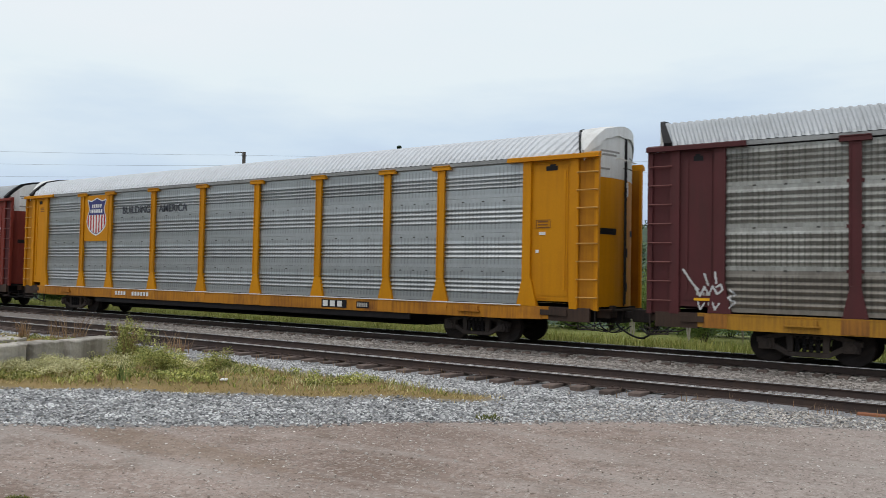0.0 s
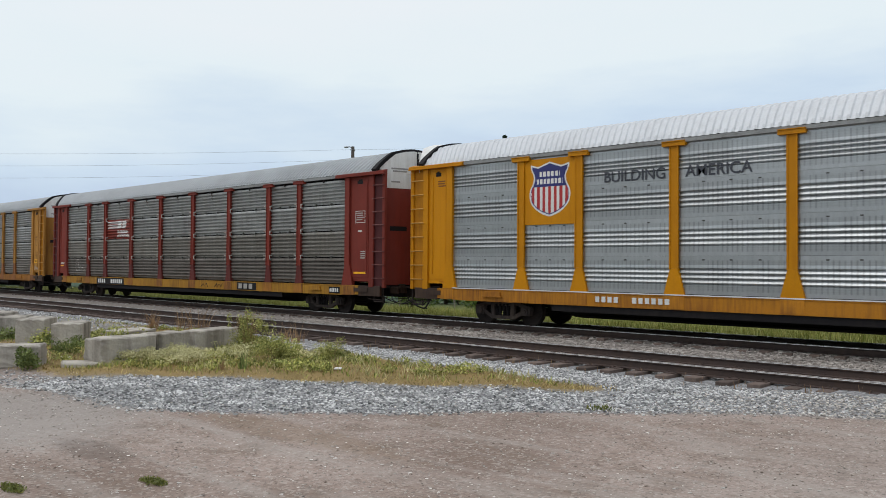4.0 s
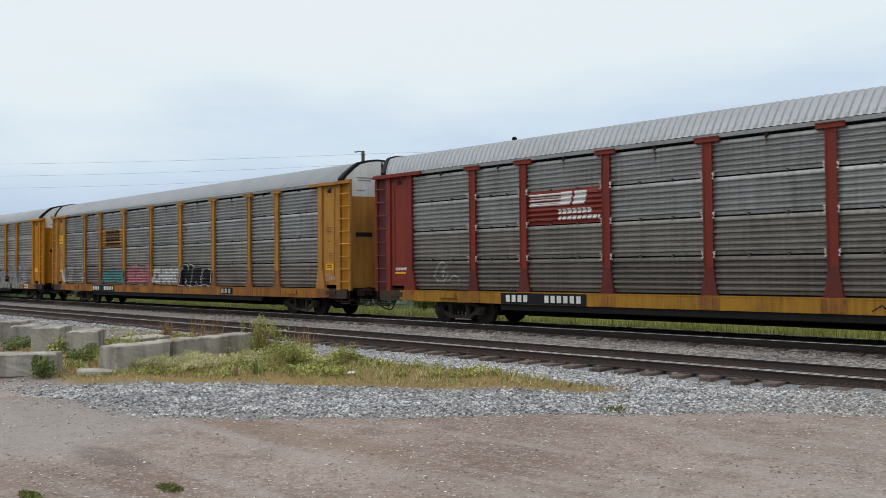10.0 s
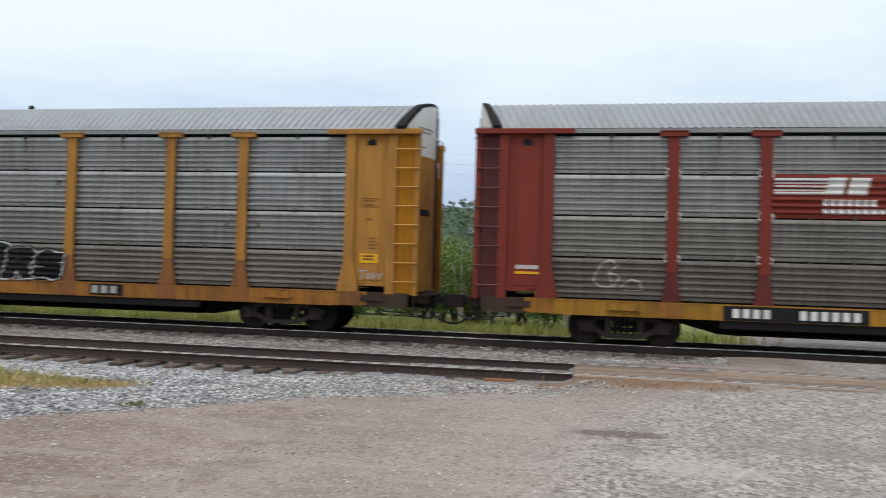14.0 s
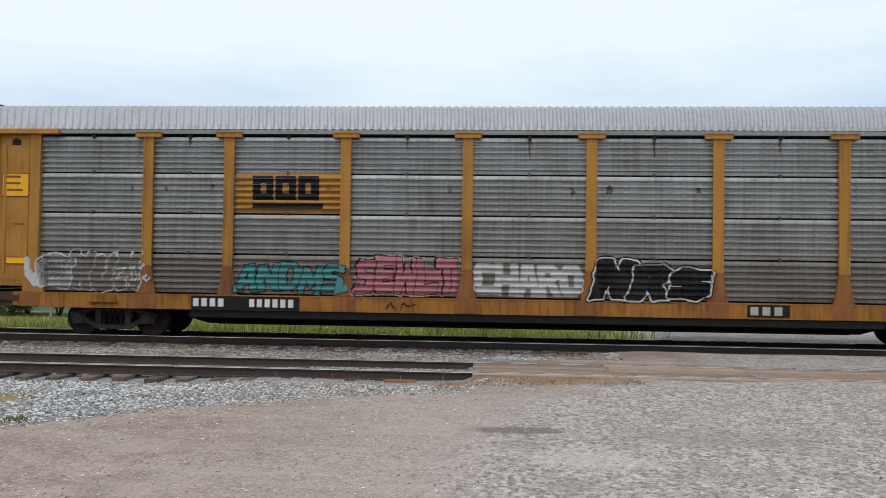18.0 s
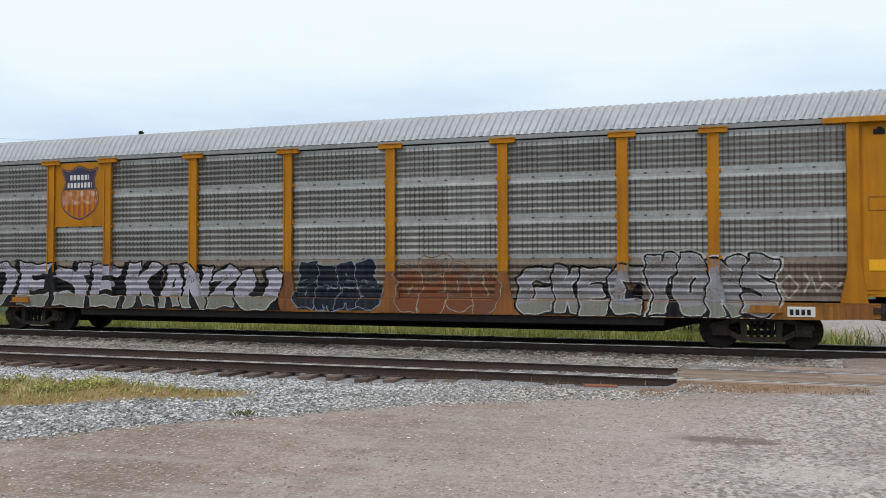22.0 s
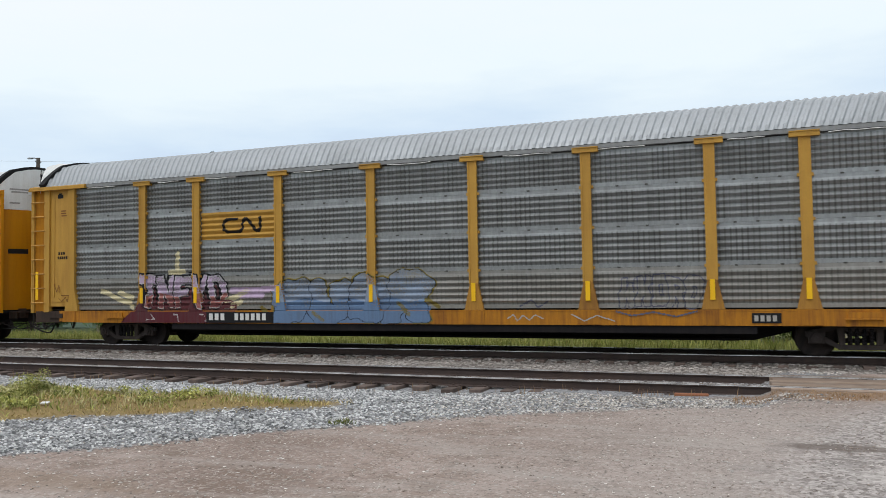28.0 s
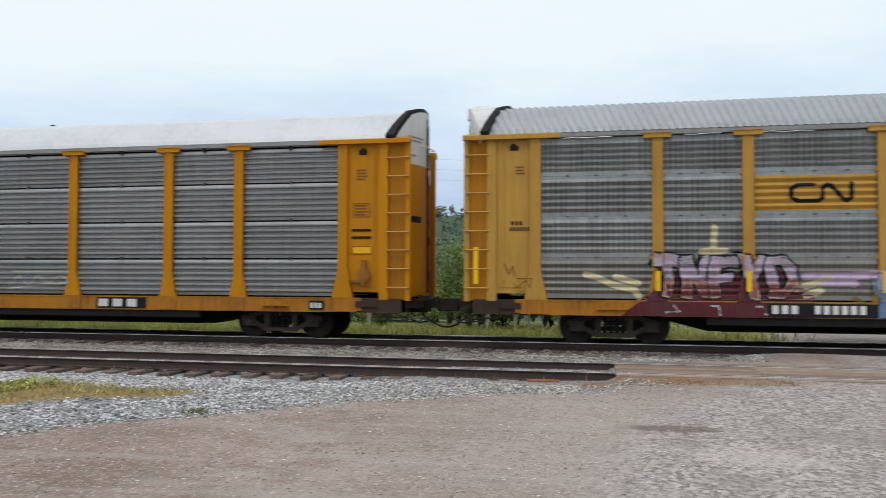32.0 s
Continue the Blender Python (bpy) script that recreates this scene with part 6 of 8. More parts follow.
# worn rust patches and pale scuffs on the older screens
for q, kind, count in (("D", 1, 22),):
    for k in range(count):
        i = rr.randrange(len(POSTS))
        x0, z0, w, h = POSTS[i] + rr.choice((-0.42, 0.42)), rr.choice((3.58, 3.62, 2.62)), rr.uniform(0.04, 0.09), rr.uniform(0.04, 0.12)
        if k % 2:
            x0, z0, w, h = rr.uniform(-11.2, 11.2), rr.uniform(2.2, 4.7), rr.uniform(0.05, 0.16), 0.012
            if any(abs(x0 - p) < 0.3 for p in POSTS):
                continue
        painted(CARS[q], "scuff" if k % 2 else "rust_patch", kind, x0 - w, x0 + w, z0 - h, z0 + h, lambda X, Z: np.where(((X - x0) / w) ** 2 + ((Z - z0) / h) ** 2 + 0.35 * np.sin(X * 61 + Z * 47) < 0.9, 0, -1), [M["letter_pale" if k % 2 else "rust_run"]], "pale scuff" if k % 2 else "brown rust patch", 0.02, 0.012)


# ================= the ground =================
SIDING = (13.82, 15.32)       # rails of the siding
MAIN = (TRACK_Y - 0.7525, TRACK_Y + 0.7525)
ROAD_X = -0.35                # where the crossing begins
# the gravel's edge towards the dirt yard, as (x, y)
G_EDGE = ([-60, -30, -18, -15.2, -13, -10.2, -9, -7.7, -6.7, -5.1, -3.5, -1.4, 0.5, 2.5, 60], [4.0, 4.4, 4.6, 4.7, 5.0, 5.05, 5.8, 7.05, 8.2, 9.6, 11.0, 12.15, 12.7, 13.2, 13.4])
# the grass strip between gravel and siding
GR_LOW = ([-60, -30, -18.8, -17.6, -16.8, -14.5, -12.2, -10.3, -8.7, -7.2, -6.3], [7.6, 7.6, 7.3, 6.4, 5.7, 5.9, 7.2, 8.2, 9.1, 10.0, 10.7])
GR_TOP = ([-60, -30, -20, -15.7, -13.4, -9.8, -7.2, -6.3], [12.4, 12.4, 12.3, 11.4, 11.1, 11.0, 11.1, 10.9])


def far_road(x, y):
    """The road's gravel beyond the main track."""
    return smooth(3.6, 5.0, x) * smooth(15.6, 14.2, x) * smooth(21.6, 22.3, y) * smooth(60, 45, y)


def zones(x, y):
    """How far a place is gravel, grass, paving, main-line ballast, back grass."""
    edge = np.interp(x, *G_EDGE)
    gravel = smooth(-0.35, 0.25, y - edge) * (1 - smooth(-0.6, 0.8, x - np.interp(y, [11, 12.5, 13.4, 16.5, 18.4], [-0.6, -0.2, 0.3, 0.8, 3.2])))
    low, top = np.interp(x, *GR_LOW), np.interp(x, *GR_TOP)
    grass = smooth(-0.2, 0.3, y - low) * smooth(-0.3, 0.3, top - y) * (1 - smooth(-6.9, -6.1, x)) * (0.25 + 0.75 * smooth(-25.0, -20.5, x))
    pave = smooth(-0.7, 0.7, x - np.interp(y, [-30, 4, 6.5, 8.5, 10, 11.1, 12.3, 14.4, 15.3], [-2.5, -1.0, -0.55, -0.3, 0.0, 0.25, 1.1, 2.4, 4.2])) * smooth(18.3, 17.9, y) * smooth(60, 40, x)
    gravel = gravel * (1 - 0.8 * smooth(-12.8, -15.5, x) * smooth(7.0, 6.0, y))
    gravel = gravel * (1 - smooth(-17.0, -18.5, x) * smooth(8.4, 7.5, y))
    main = smooth(16.4, 17.0, y) * smooth(23.2, 22.4, y) * (1 - smooth(2.0, 3.4, x) * (y < 18.6))
    back = smooth(22.0, 23.0, y) * (1 - far_road(x, y))
    pave = np.maximum(pave, far_road(x, y))
    return gravel, grass, pave, main, back


def ground_z(x, y):
    x, y = np.asarray(x, float), np.asarray(y, float)
    g, gr, pv, mn, bk = zones(x, y)
    z = np.full(np.broadcast(x, y).shape, -0.13)
    near_siding = smooth(11.2, 13.0, y) * smooth(17.0, 16.2, y)
    left = 1 - smooth(-0.55, -0.15, x)
    z = z + near_siding * left * (-0.03 - 0.075 * smooth(-3.0, -6.5, x)) + near_siding * (1 - left) * 0.10
    z = z - 0.18 * smooth(-19.0, -24.0, x) * smooth(8.0, 7.2, y)
    z = z - (0.10 * smooth(-11.5, -15.0, x) + 0.10 * smooth(-17.5, -20.0, x) * smooth(7.0, 8.0, y)) * smooth(11.8, 10.6, y) * smooth(3.4, 5.2, y)
    mid = smooth(16.3, 16.9, y) * smooth(19.2, 18.6, y)
    z = z + mid * (1 - smooth(1.6, 3.2, x)) * (-0.10) + mid * smooth(1.6, 3.2, x) * 0.09
    bed = smooth(18.2, 18.8, y) * smooth(22.4, 21.9, y)
    z = z - bed * 0.07
    z = z - bk * 0.22 - smooth(24, 30, y) * 0.25 + far_road(x, y) * 0.08 - smooth(34, 70, y) * 2.2 - smooth(80, 300, y) * 5.0
    # wooded hills in the distance
    r = np.hypot(x, y)
    az = np.arctan2(-x, y)
    hill = smooth(380, 950, r) * smooth(-0.2, 0.15, np.cos(az)) * (1 - 0.5 * smooth(0.75, 1.1, az)) * (62 + 9 * np.sin(az * 5.0 + 0.6) + 5 * np.sin(az * 11.0 + 1.0))
    # unseen hill added behind the camera to darken what the car sides reflect
    z = z + smooth(45, 240, r) * smooth(0.10, -0.25, np.cos(az)) * (34 + 5 * np.sin(az * 7.0))
    z = z + hill + smooth(160, 300, r) * smooth(-0.2, 0.15, np.cos(az)) * 3.0
    z = z + 0.012 * np.sin(x * 1.7 + y * 0.6) * np.cos(y * 1.3 - x * 0.4) * (1 - mn) + 0.10 * gr * (1 + np.sin(x * 1.9) * np.cos(y * 2.3)) * 0.5
    return z


def axis(lo, hi, step, far_lo, far_hi, grow=1.22):
    v = list(np.arange(lo, hi + 1e-6, step))
    s, p = step, v[0]
    while p > far_lo:
        s *= grow
        p -= s
        v.insert(0, p)
    s, p = step, v[-1]
    while p < far_hi:
        s *= grow
        p += s
        v.append(p)
    return np.array(v)


gx, gy = axis(-34, 16, 0.25, -2600, 2600, 1.16), axis(2.0, 24, 0.25, -700, 2600, 1.16)
GX, GY = np.meshgrid(gx, gy, indexing="ij")
GZ = ground_z(GX, GY)
far_bump = np.random.default_rng(4).normal(0, 1, GZ.shape)
GZ = GZ + far_bump * 2.2 * smooth(420, 700, np.hypot(GX, GY)) * smooth(-0.2, 0.15, GY / (np.hypot(GX, GY) + 1e-6))
ni, nj = GX.shape
gverts = np.stack([GX, GY, GZ], -1).reshape(-1, 3)
gidx = np.arange(ni * nj).reshape(ni, nj)
gfaces = np.stack([gidx[:-1, :-1], gidx[1:, :-1], gidx[1:, 1:], gidx[:-1, 1:]], -1).reshape(-1, 4)


def ground_material():
    m, nt, p = nodes_of("yard_ground", 0.95, 0.0, 0.2)
    tc = nt.nodes.new("ShaderNodeTexCoord")
    v = tc.outputs["Object"]

    def zone(name):
        a = nt.nodes.new("ShaderNodeAttribute")
        a.attribute_name = name
        return a.outputs["Fac"]

    def vor(scale, out="Color"):
        n = nt.nodes.new("ShaderNodeTexVoronoi")
        n.inputs["Scale"].default_value = scale
        nt.links.new(v, n.inputs["Vector"])
        return n.outputs[out]

    def grey(sock):
        n = nt.nodes.new("ShaderNodeRGBToBW")
        nt.links.new(sock, n.inputs[0])
        return n.outputs[0]
    broad, mid, fine = noise_out(nt, v, 0.35, 4), noise_out(nt, v, 1.6, 5), noise_out(nt, v, 9.0, 6, 0.65)
    grit, chips = grey(vor(34)), grey(vor(19))
    edge_wob = math_node(nt, "MULTIPLY_ADD", fine, 0.9, -0.45)

    def soft(name, width=0.32):
        return step_ramp(nt, math_node(nt, "ADD", zone(name), edge_wob), 0.5 - width, 0.5 + width)
    dirt = mix_rgb(nt, step_ramp(nt, broad, 0.38, 0.62), (0.220, 0.165, 0.137), (0.355, 0.287, 0.252))
    dirt = mix_rgb(nt, step_ramp(nt, mid, 0.50, 0.70), dirt, (0.200, 0.147, 0.115))
    dirt = mix_rgb(nt, zone("pale_dirt"), dirt, (0.375, 0.328, 0.300))
    dirt = mix_rgb(nt, math_node(nt, "MULTIPLY", step_ramp(nt, grit, 0.62, 0.85), 0.55), dirt, (0.48, 0.44, 0.40))
    dirt = mix_rgb(nt, math_node(nt, "MULTIPLY", step_ramp(nt, fine, 0.50, 0.70), 0.5), dirt, (0.135, 0.105, 0.085))
    dirt = mix_rgb(nt, math_node(nt, "MULTIPLY", step_ramp(nt, grey(vor(55)), 0.35, 0.15), 0.45), dirt, (0.10, 0.08, 0.065))
    dirt = mix_rgb(nt, math_node(nt, "MULTIPLY", step_ramp(nt, noise_out(nt, coords(nt, (0.25, 1.6, 1.0), False), 1.4, 4), 0.50, 0.64), 0.45), dirt, (0.37, 0.335, 0.305))
    gravel = mix_rgb(nt, grit, (0.085, 0.088, 0.092), (0.39, 0.393, 0.40))
    paving = mix_rgb(nt, step_ramp(nt, math_node(nt, "MULTIPLY_ADD", chips, 0.6, math_node(nt, "MULTIPLY", grit, 0.4)), 0.25, 0.75), (0.185, 0.165, 0.152), (0.50, 0.462, 0.438))
    paving = mix_rgb(nt, math_node(nt, "MULTIPLY", step_ramp(nt, mid, 0.48, 0.66), 0.5), paving, (0.22, 0.20, 0.185))
    soil = mix_rgb(nt, mid, (0.15, 0.125, 0.05), (0.33, 0.225, 0.10))
    bed = mix_rgb(nt, grit, (0.11, 0.095, 0.085), (0.36, 0.335, 0.31))
    meadow = mix_rgb(nt, mid, (0.12, 0.17, 0.045), (0.30, 0.30, 0.11))
    wood = mix_rgb(nt, step_ramp(nt, noise_out(nt, v, 0.09, 8, 0.75), 0.32, 0.68), (0.025, 0.050, 0.035), (0.085, 0.125, 0.075))
    col = mix_rgb(nt, step_ramp(nt, math_node(nt, "ADD", math_node(nt, "MULTIPLY_ADD", mid, 1.1, zone("paving")), edge_wob), 0.65, 1.45), dirt, paving)

    def spot(cx, cy, rx, ry):
        m1 = nt.nodes.new("ShaderNodeMapping")
        m1.inputs["Location"].default_value = (-cx / rx, -cy / ry, 0)
        m1.inputs["Scale"].default_value = (1 / rx, 1 / ry, 0)
        nt.links.new(v, m1.inputs[0])
        ln = nt.nodes.new("ShaderNodeVectorMath")
        ln.operation = "LENGTH"
        nt.links.new(m1.outputs[0], ln.inputs[0])
        return step_ramp(nt, math_node(nt, "MULTIPLY_ADD", fine, 1.1, ln.outputs["Value"]), 1.75, 1.25)
    col = mix_rgb(nt, math_node(nt, "MULTIPLY", spot(0.32, 9.57, 0.62, 0.20), 0.75), col, (0.13, 0.105, 0.09))
    col = mix_rgb(nt, math_node(nt, "MULTIPLY", spot(1.0, 8.2, 0.6, 0.42), 0.5), col, (0.50, 0.47, 0.44))
    col = mix_rgb(nt, math_node(nt, "MULTIPLY", spot(2.6, 9.4, 1.3, 0.5), 0.4), col, (0.22, 0.195, 0.18))
    col = mix_rgb(nt, math_node(nt, "MULTIPLY", spot(-8.25, 3.68, 0.75, 0.26), 0.6), col, (0.125, 0.098, 0.083))
    col = mix_rgb(nt, math_node(nt, "MULTIPLY", spot(-11.0, 3.7, 2.4, 1.6), 0.65), col, (0.335, 0.315, 0.295))
    col = mix_rgb(nt, math_node(nt, "MULTIPLY", spot(-7.6, 5.6, 2.0, 0.35), 0.4), col, (0.215, 0.155, 0.105))
    col = mix_rgb(nt, soft("gravel"), col, gravel)
    col = mix_rgb(nt, math_node(nt, "MULTIPLY", spot(0.75, 13.25, 1.9, 0.55), 0.75), col, (0.255, 0.165, 0.10))
    col = mix_rgb(nt, soft("grass"), col, soil)
    col = mix_rgb(nt, math_node(nt, "MULTIPLY", spot(-22.0, 5.2, 6.0, 1.7), 0.85), col, (0.135, 0.118, 0.108))
    col = mix_rgb(nt, soft("bed"), col, bed)
    col = mix_rgb(nt, soft("meadow"), col, meadow)
    col = mix_rgb(nt, zone("woods"), col, wood)
    nt.links.new(col, p.inputs["Base Color"])
    h = math_node(nt, "MULTIPLY_ADD", grit, 0.6, math_node(nt, "MULTIPLY", fine, 0.5))
    bump(nt, p, h, 0.55, 0.02)
    return m


M["ground"] = ground_material()
gme = bpy.data.meshes.new("ground")
gme.from_pydata(gverts.tolist(), [], gfaces.tolist())
gme.materials.append(M["ground"])
zg, zgr, zp, zm, zb = zones(GX, GY)
# woods cover the far hills and the unseen rear hill
zw = smooth(38, 60, np.hypot(GX, GY)) * (GY > 20) + smooth(45, 80, np.hypot(GX, GY)) * (GY < -12)
for nm, arr in (("gravel", zg), ("grass", zgr), ("paving", zp), ("bed", zm), ("meadow", zb), ("woods", zw), ("pale_dirt", 0.85 * smooth(-4.5, -0.3, GX) * smooth(4.5, 7.5, GY) * smooth(13.5, 11.5, GY))):
    at = gme.attributes.new(nm, "FLOAT", "POINT")
    at.data.foreach_set("value", arr.reshape(-1).astype(np.float32))
gme.polygons.foreach_set("use_smooth", [True] * len(gfaces))
tagged(new("ground", gme), "dirt yard with gravel, dry grass, distant wooded hills and an added unseen rear hill", "ground", kind="structure")


# ================= tracks =================
def rail_profile():
    return [(-0.07, -0.172), (0.07, -0.172), (0.07, -0.158), (0.012, -0.145), (0.010, -0.045), (0.036, -0.036), (0.036, -0.006), (0.028, 0.0),
            (-0.028, 0.0), (-0.036, -0.006), (-0.036, -0.036), (-0.010, -0.045), (-0.012, -0.145), (-0.07, -0.158)]


def rail(parent, y, x0, x1, top):
    bm = bmesh.new()
    pr = rail_profile()
    a = [bm.verts.new((x0, y + p, z)) for p, z in pr]
    b = [bm.verts.new((x1, y + p, z)) for p, z in pr]
    for i in range(len(pr)):
        bm.faces.new((a[i], a[(i + 1) % len(pr)], b[(i + 1) % len(pr)], b[i]))
    bm.faces.new(a), bm.faces.new(b)
    r = part("rail", bm, M["rail"], parent)
    hd = bmesh.new()
    crown = [(-0.039, -0.016), (-0.037, -0.008), (-0.018, 0.003), (0.018, 0.003), (0.037, -0.008), (0.039, -0.016)]
    ca, cb = [[hd.verts.new((x, y + p, z)) for p, z in crown] for x in (x0, x1)]
    for i in range(6):
        hd.faces.new((ca[i], ca[(i + 1) % 6], cb[(i + 1) % 6], cb[i]))
    hd.faces.new(ca), hd.faces.new(cb)
    part("rail_head", hd, M["rail_top"], r, "polished running surface" if top else "dull running surface")
    return r


def tie_builder(bm):
    box(bm, -0.115, 0.115, -1.26, 1.26, -0.34, -0.165)


def spike_builder(bm):
    for y in (-0.7525, 0.7525):
        box(bm, -0.09, 0.09, y - 0.19, y + 0.19, -0.166, -0.150)
        for s in (-0.085, 0.085):
            box(bm, -0.05, -0.01, y + s - 0.02, y + s + 0.02, -0.16, -0.125)


rnd = random.Random(8)
siding = tagged(new("siding_track"), "rusty siding track on weathered wooden ties", "railway track", kind="structure")
for y in SIDING:
    rail(siding, y, -160, 60, False)
main_track = tagged(new("main_track"), "main railway track under the train on dark ballast", "railway track", kind="structure")
for y in MAIN:
    rail(main_track, y, -260, 160, True)
tie_m = shared("tie", tie_builder, M["tie"], 0.012)
plate_m = shared("tie_plates", spike_builder, M["rail"])
for k in range(130):
    x = -0.75 - k * 0.56 + rnd.uniform(-0.04, 0.04)
    t = part("tie", tie_m, None, siding, at=pose(x, 14.57 + rnd.uniform(-0.10, 0.06), rnd.uniform(-0.02, 0.012), 0, rnd.uniform(-1, 1), rnd.uniform(-2.2, 2.2)))
    if k < 60:
        part("tie_plates", plate_m, None, t, at=pose(0, 0, 0.002))
for k in range(150):
    x = 6.0 - k * 0.55
    part("tie", tie_m, None, main_track, at=pose(x, TRACK_Y, rnd.uniform(-0.03, 0.0), 0, 0, rnd.uniform(-1.5, 1.5)))

# crossing planks between and beside the siding's rails
crossing = tagged(new("level_crossing"), "worn brown plank crossing over the siding", "crossing", kind="structure")


def plank_builder(w):
    def build(bm):
        box(bm, 0, 2.4, -w / 2, w / 2, -0.16, -0.012)
    return build


for y, w in ((13.66, 0.20), (13.99, 0.22), (14.22, 0.22), (14.45, 0.22), (14.68, 0.22), (14.91, 0.22), (15.14, 0.22), (15.49, 0.20)):
    x = ROAD_X + rnd.uniform(-0.05, 0.05)
    while x < 30:
        part("plank", shared(("plank", w), plank_builder(w - 0.012), M["plank"], 0.01), None, crossing, at=pose(x, y, rnd.uniform(-0.008, 0.004)))
        x += 2.41


# ================= scattered stones and plants =================
def scatter(rng, n, x0, x1, y0, y1, weight):
    """Random places in a rectangle, kept by weight(x, y)."""
    x, y = rng.uniform(x0, x1, n), rng.uniform(y0, y1, n)
    keep = rng.random(n) < weight(x, y)
    return x[keep], y[keep]


ROCK = np.array([(1, 0, 0), (-1, 0, 0), (0, 1, 0), (0, -1, 0), (0.2, 0.1, 0.9), (0, 0, -1), (0.62, 0.6, 0.5), (-0.6, 0.6, 0.45), (-0.62, -0.6, 0.5), (0.6, -0.62, 0.4)])
ROCK_F = np.array([(0, 6, 4), (6, 2, 4), (2, 7, 4), (7, 1, 4), (1, 8, 4), (8, 3, 4), (3, 9, 4), (9, 0, 4), (0, 2, 6), (2, 1, 7), (1, 3, 8), (3, 0, 9)])


def stones(name, label, x, y, size, material, rng, squash=0.6):
    n = len(x)
    s = size * rng.uniform(0.55, 1.35, n)
    a = rng.uniform(0, 2 * math.pi, n)
    k = ROCK[None] * (1 + rng.uniform(-0.28, 0.28, (n, len(ROCK), 1)))
    k = k * np.stack([s, s * rng.uniform(0.6, 1.0, n), s * squash], 1)[:, None]
    ca, sa = np.cos(a)[:, None], np.sin(a)[:, None]
    vx = k[..., 0] * ca - k[..., 1] * sa + x[:, None]
    vy = k[..., 0] * sa + k[..., 1] * ca + y[:, None]
    vz = k[..., 2] + (ground_z(x, y) + s * 0.15)[:, None]
    verts = np.stack([vx, vy, vz], -1).reshape(-1, 3)
    faces = (ROCK_F[None] + (np.arange(n) * len(ROCK))[:, None, None]).reshape(-1, 3)
    return tagged(new(name, raw_mesh(name, verts.tolist(), faces.tolist(), material)), label, "gravel", kind="stuff")


def clumpy(x, y, s=1.0):
    return 0.5 + 0.5 * np.sin(x * 2.1 * s + 1.3 * np.sin(y * 1.7 * s)) * np.cos(y * 2.7 * s + 0.8 * np.sin(x * 1.1 * s))


rng = np.random.default_rng(12)
gw = lambda x, y: np.clip(zones(x, y)[0] - 1.4 * zones(x, y)[1] - zones(x, y)[3], 0, 1) * (np.abs(y - 14.57) > 1.36)
sx, sy = scatter(rng, 100000, -16, 1.6, 4.5, 16.6, gw)
pale = rng.random(len(sx)) < smooth(-6.5, -2.0, sx) * 0.9 + 0.05
stones("gravel_stones", "loose blue-grey gravel stones beside the siding", sx[~pale], sy[~pale], 0.023, M["stone"], rng, 0.8)
stones("gravel_stones", "loose beige-grey gravel stones near the crossing", sx[pale], sy[pale], 0.018, M["stone_mixed"], rng, 0.8)
sx, sy = scatter(rng, 9000, -40, -16, 4.5, 16.6, gw)
stones("gravel_stones", "loose grey gravel stones along the siding", sx, sy, 0.035, M["stone"], rng, 0.75)
bw = lambda x, y: (zones(x, y)[3] > 0.5) & (np.abs(np.abs(y - TRACK_Y) - 0.7525) > 0.09)
sx, sy = scatter(rng, 22000, -32, 3.0, 16.5, 19.6, bw)
stones("track_ballast", "brown-grey ballast stones of the main track", sx, sy, 0.04, M["stone_brown"], rng)
sx, sy = scatter(rng, 26000, -20, -0.4, 13.9, 16.4, lambda x, y: (np.abs(np.abs(y - 14.57) - 0.75) > 0.10))
stones("track_ballast", "grey ballast stones between the siding's ties", sx, sy, 0.028, M["stone_dim"], rng)
sx, sy = scatter(rng, 3000, -34, -20, 13.9, 16.2, lambda x, y: (np.abs(np.abs(y - 14.57) - 0.75) > 0.12))
stones("track_ballast", "grey ballast stones between the siding's ties", sx, sy, 0.036, M["stone_dim"], rng)
sx, sy = scatter(rng, 30000, -14, 1.0, 3.2, 13.2, lambda x, y: (y < np.interp(x, *G_EDGE) + 0.1) * np.exp(-np.clip(np.interp(x, *G_EDGE) - y, 0, 9) / 0.28))
stones("gravel_stones", "grey gravel strewn over the edge of the dirt yard", sx, sy, 0.016, M["stone_mixed"], rng, 0.55)
dw = lambda x, y: (1 - zones(x, y)[0]) * 0.55
sx, sy = scatter(rng, 46000, -15, 8, 2.6, 13.0, lambda x, y: dw(x, y) * (0.35 + 0.65 * clumpy(x, y * 1.5, 0.8)))
stones("yard_pebbles", "pale pebbles pressed into the dirt yard", sx, sy, 0.010, M["stone_mixed"], rng, 0.5)
sx, sy = scatter(rng, 3600, -14, 8, 2.8, 12.5, dw)
stones("yard_pebbles", "larger pale stones on the dirt yard", sx, sy, 0.0165, M["pebble"], rng, 0.35)
sx, sy = scatter(rng, 20000, -15, 8, 2.6, 12.5, lambda x, y: dw(x, y) * clumpy(x + 2, y, 1.1))
stones("yard_pebbles", "brown grit on the dirt yard", sx, sy, 0.011, M["grit"], rng, 0.6)


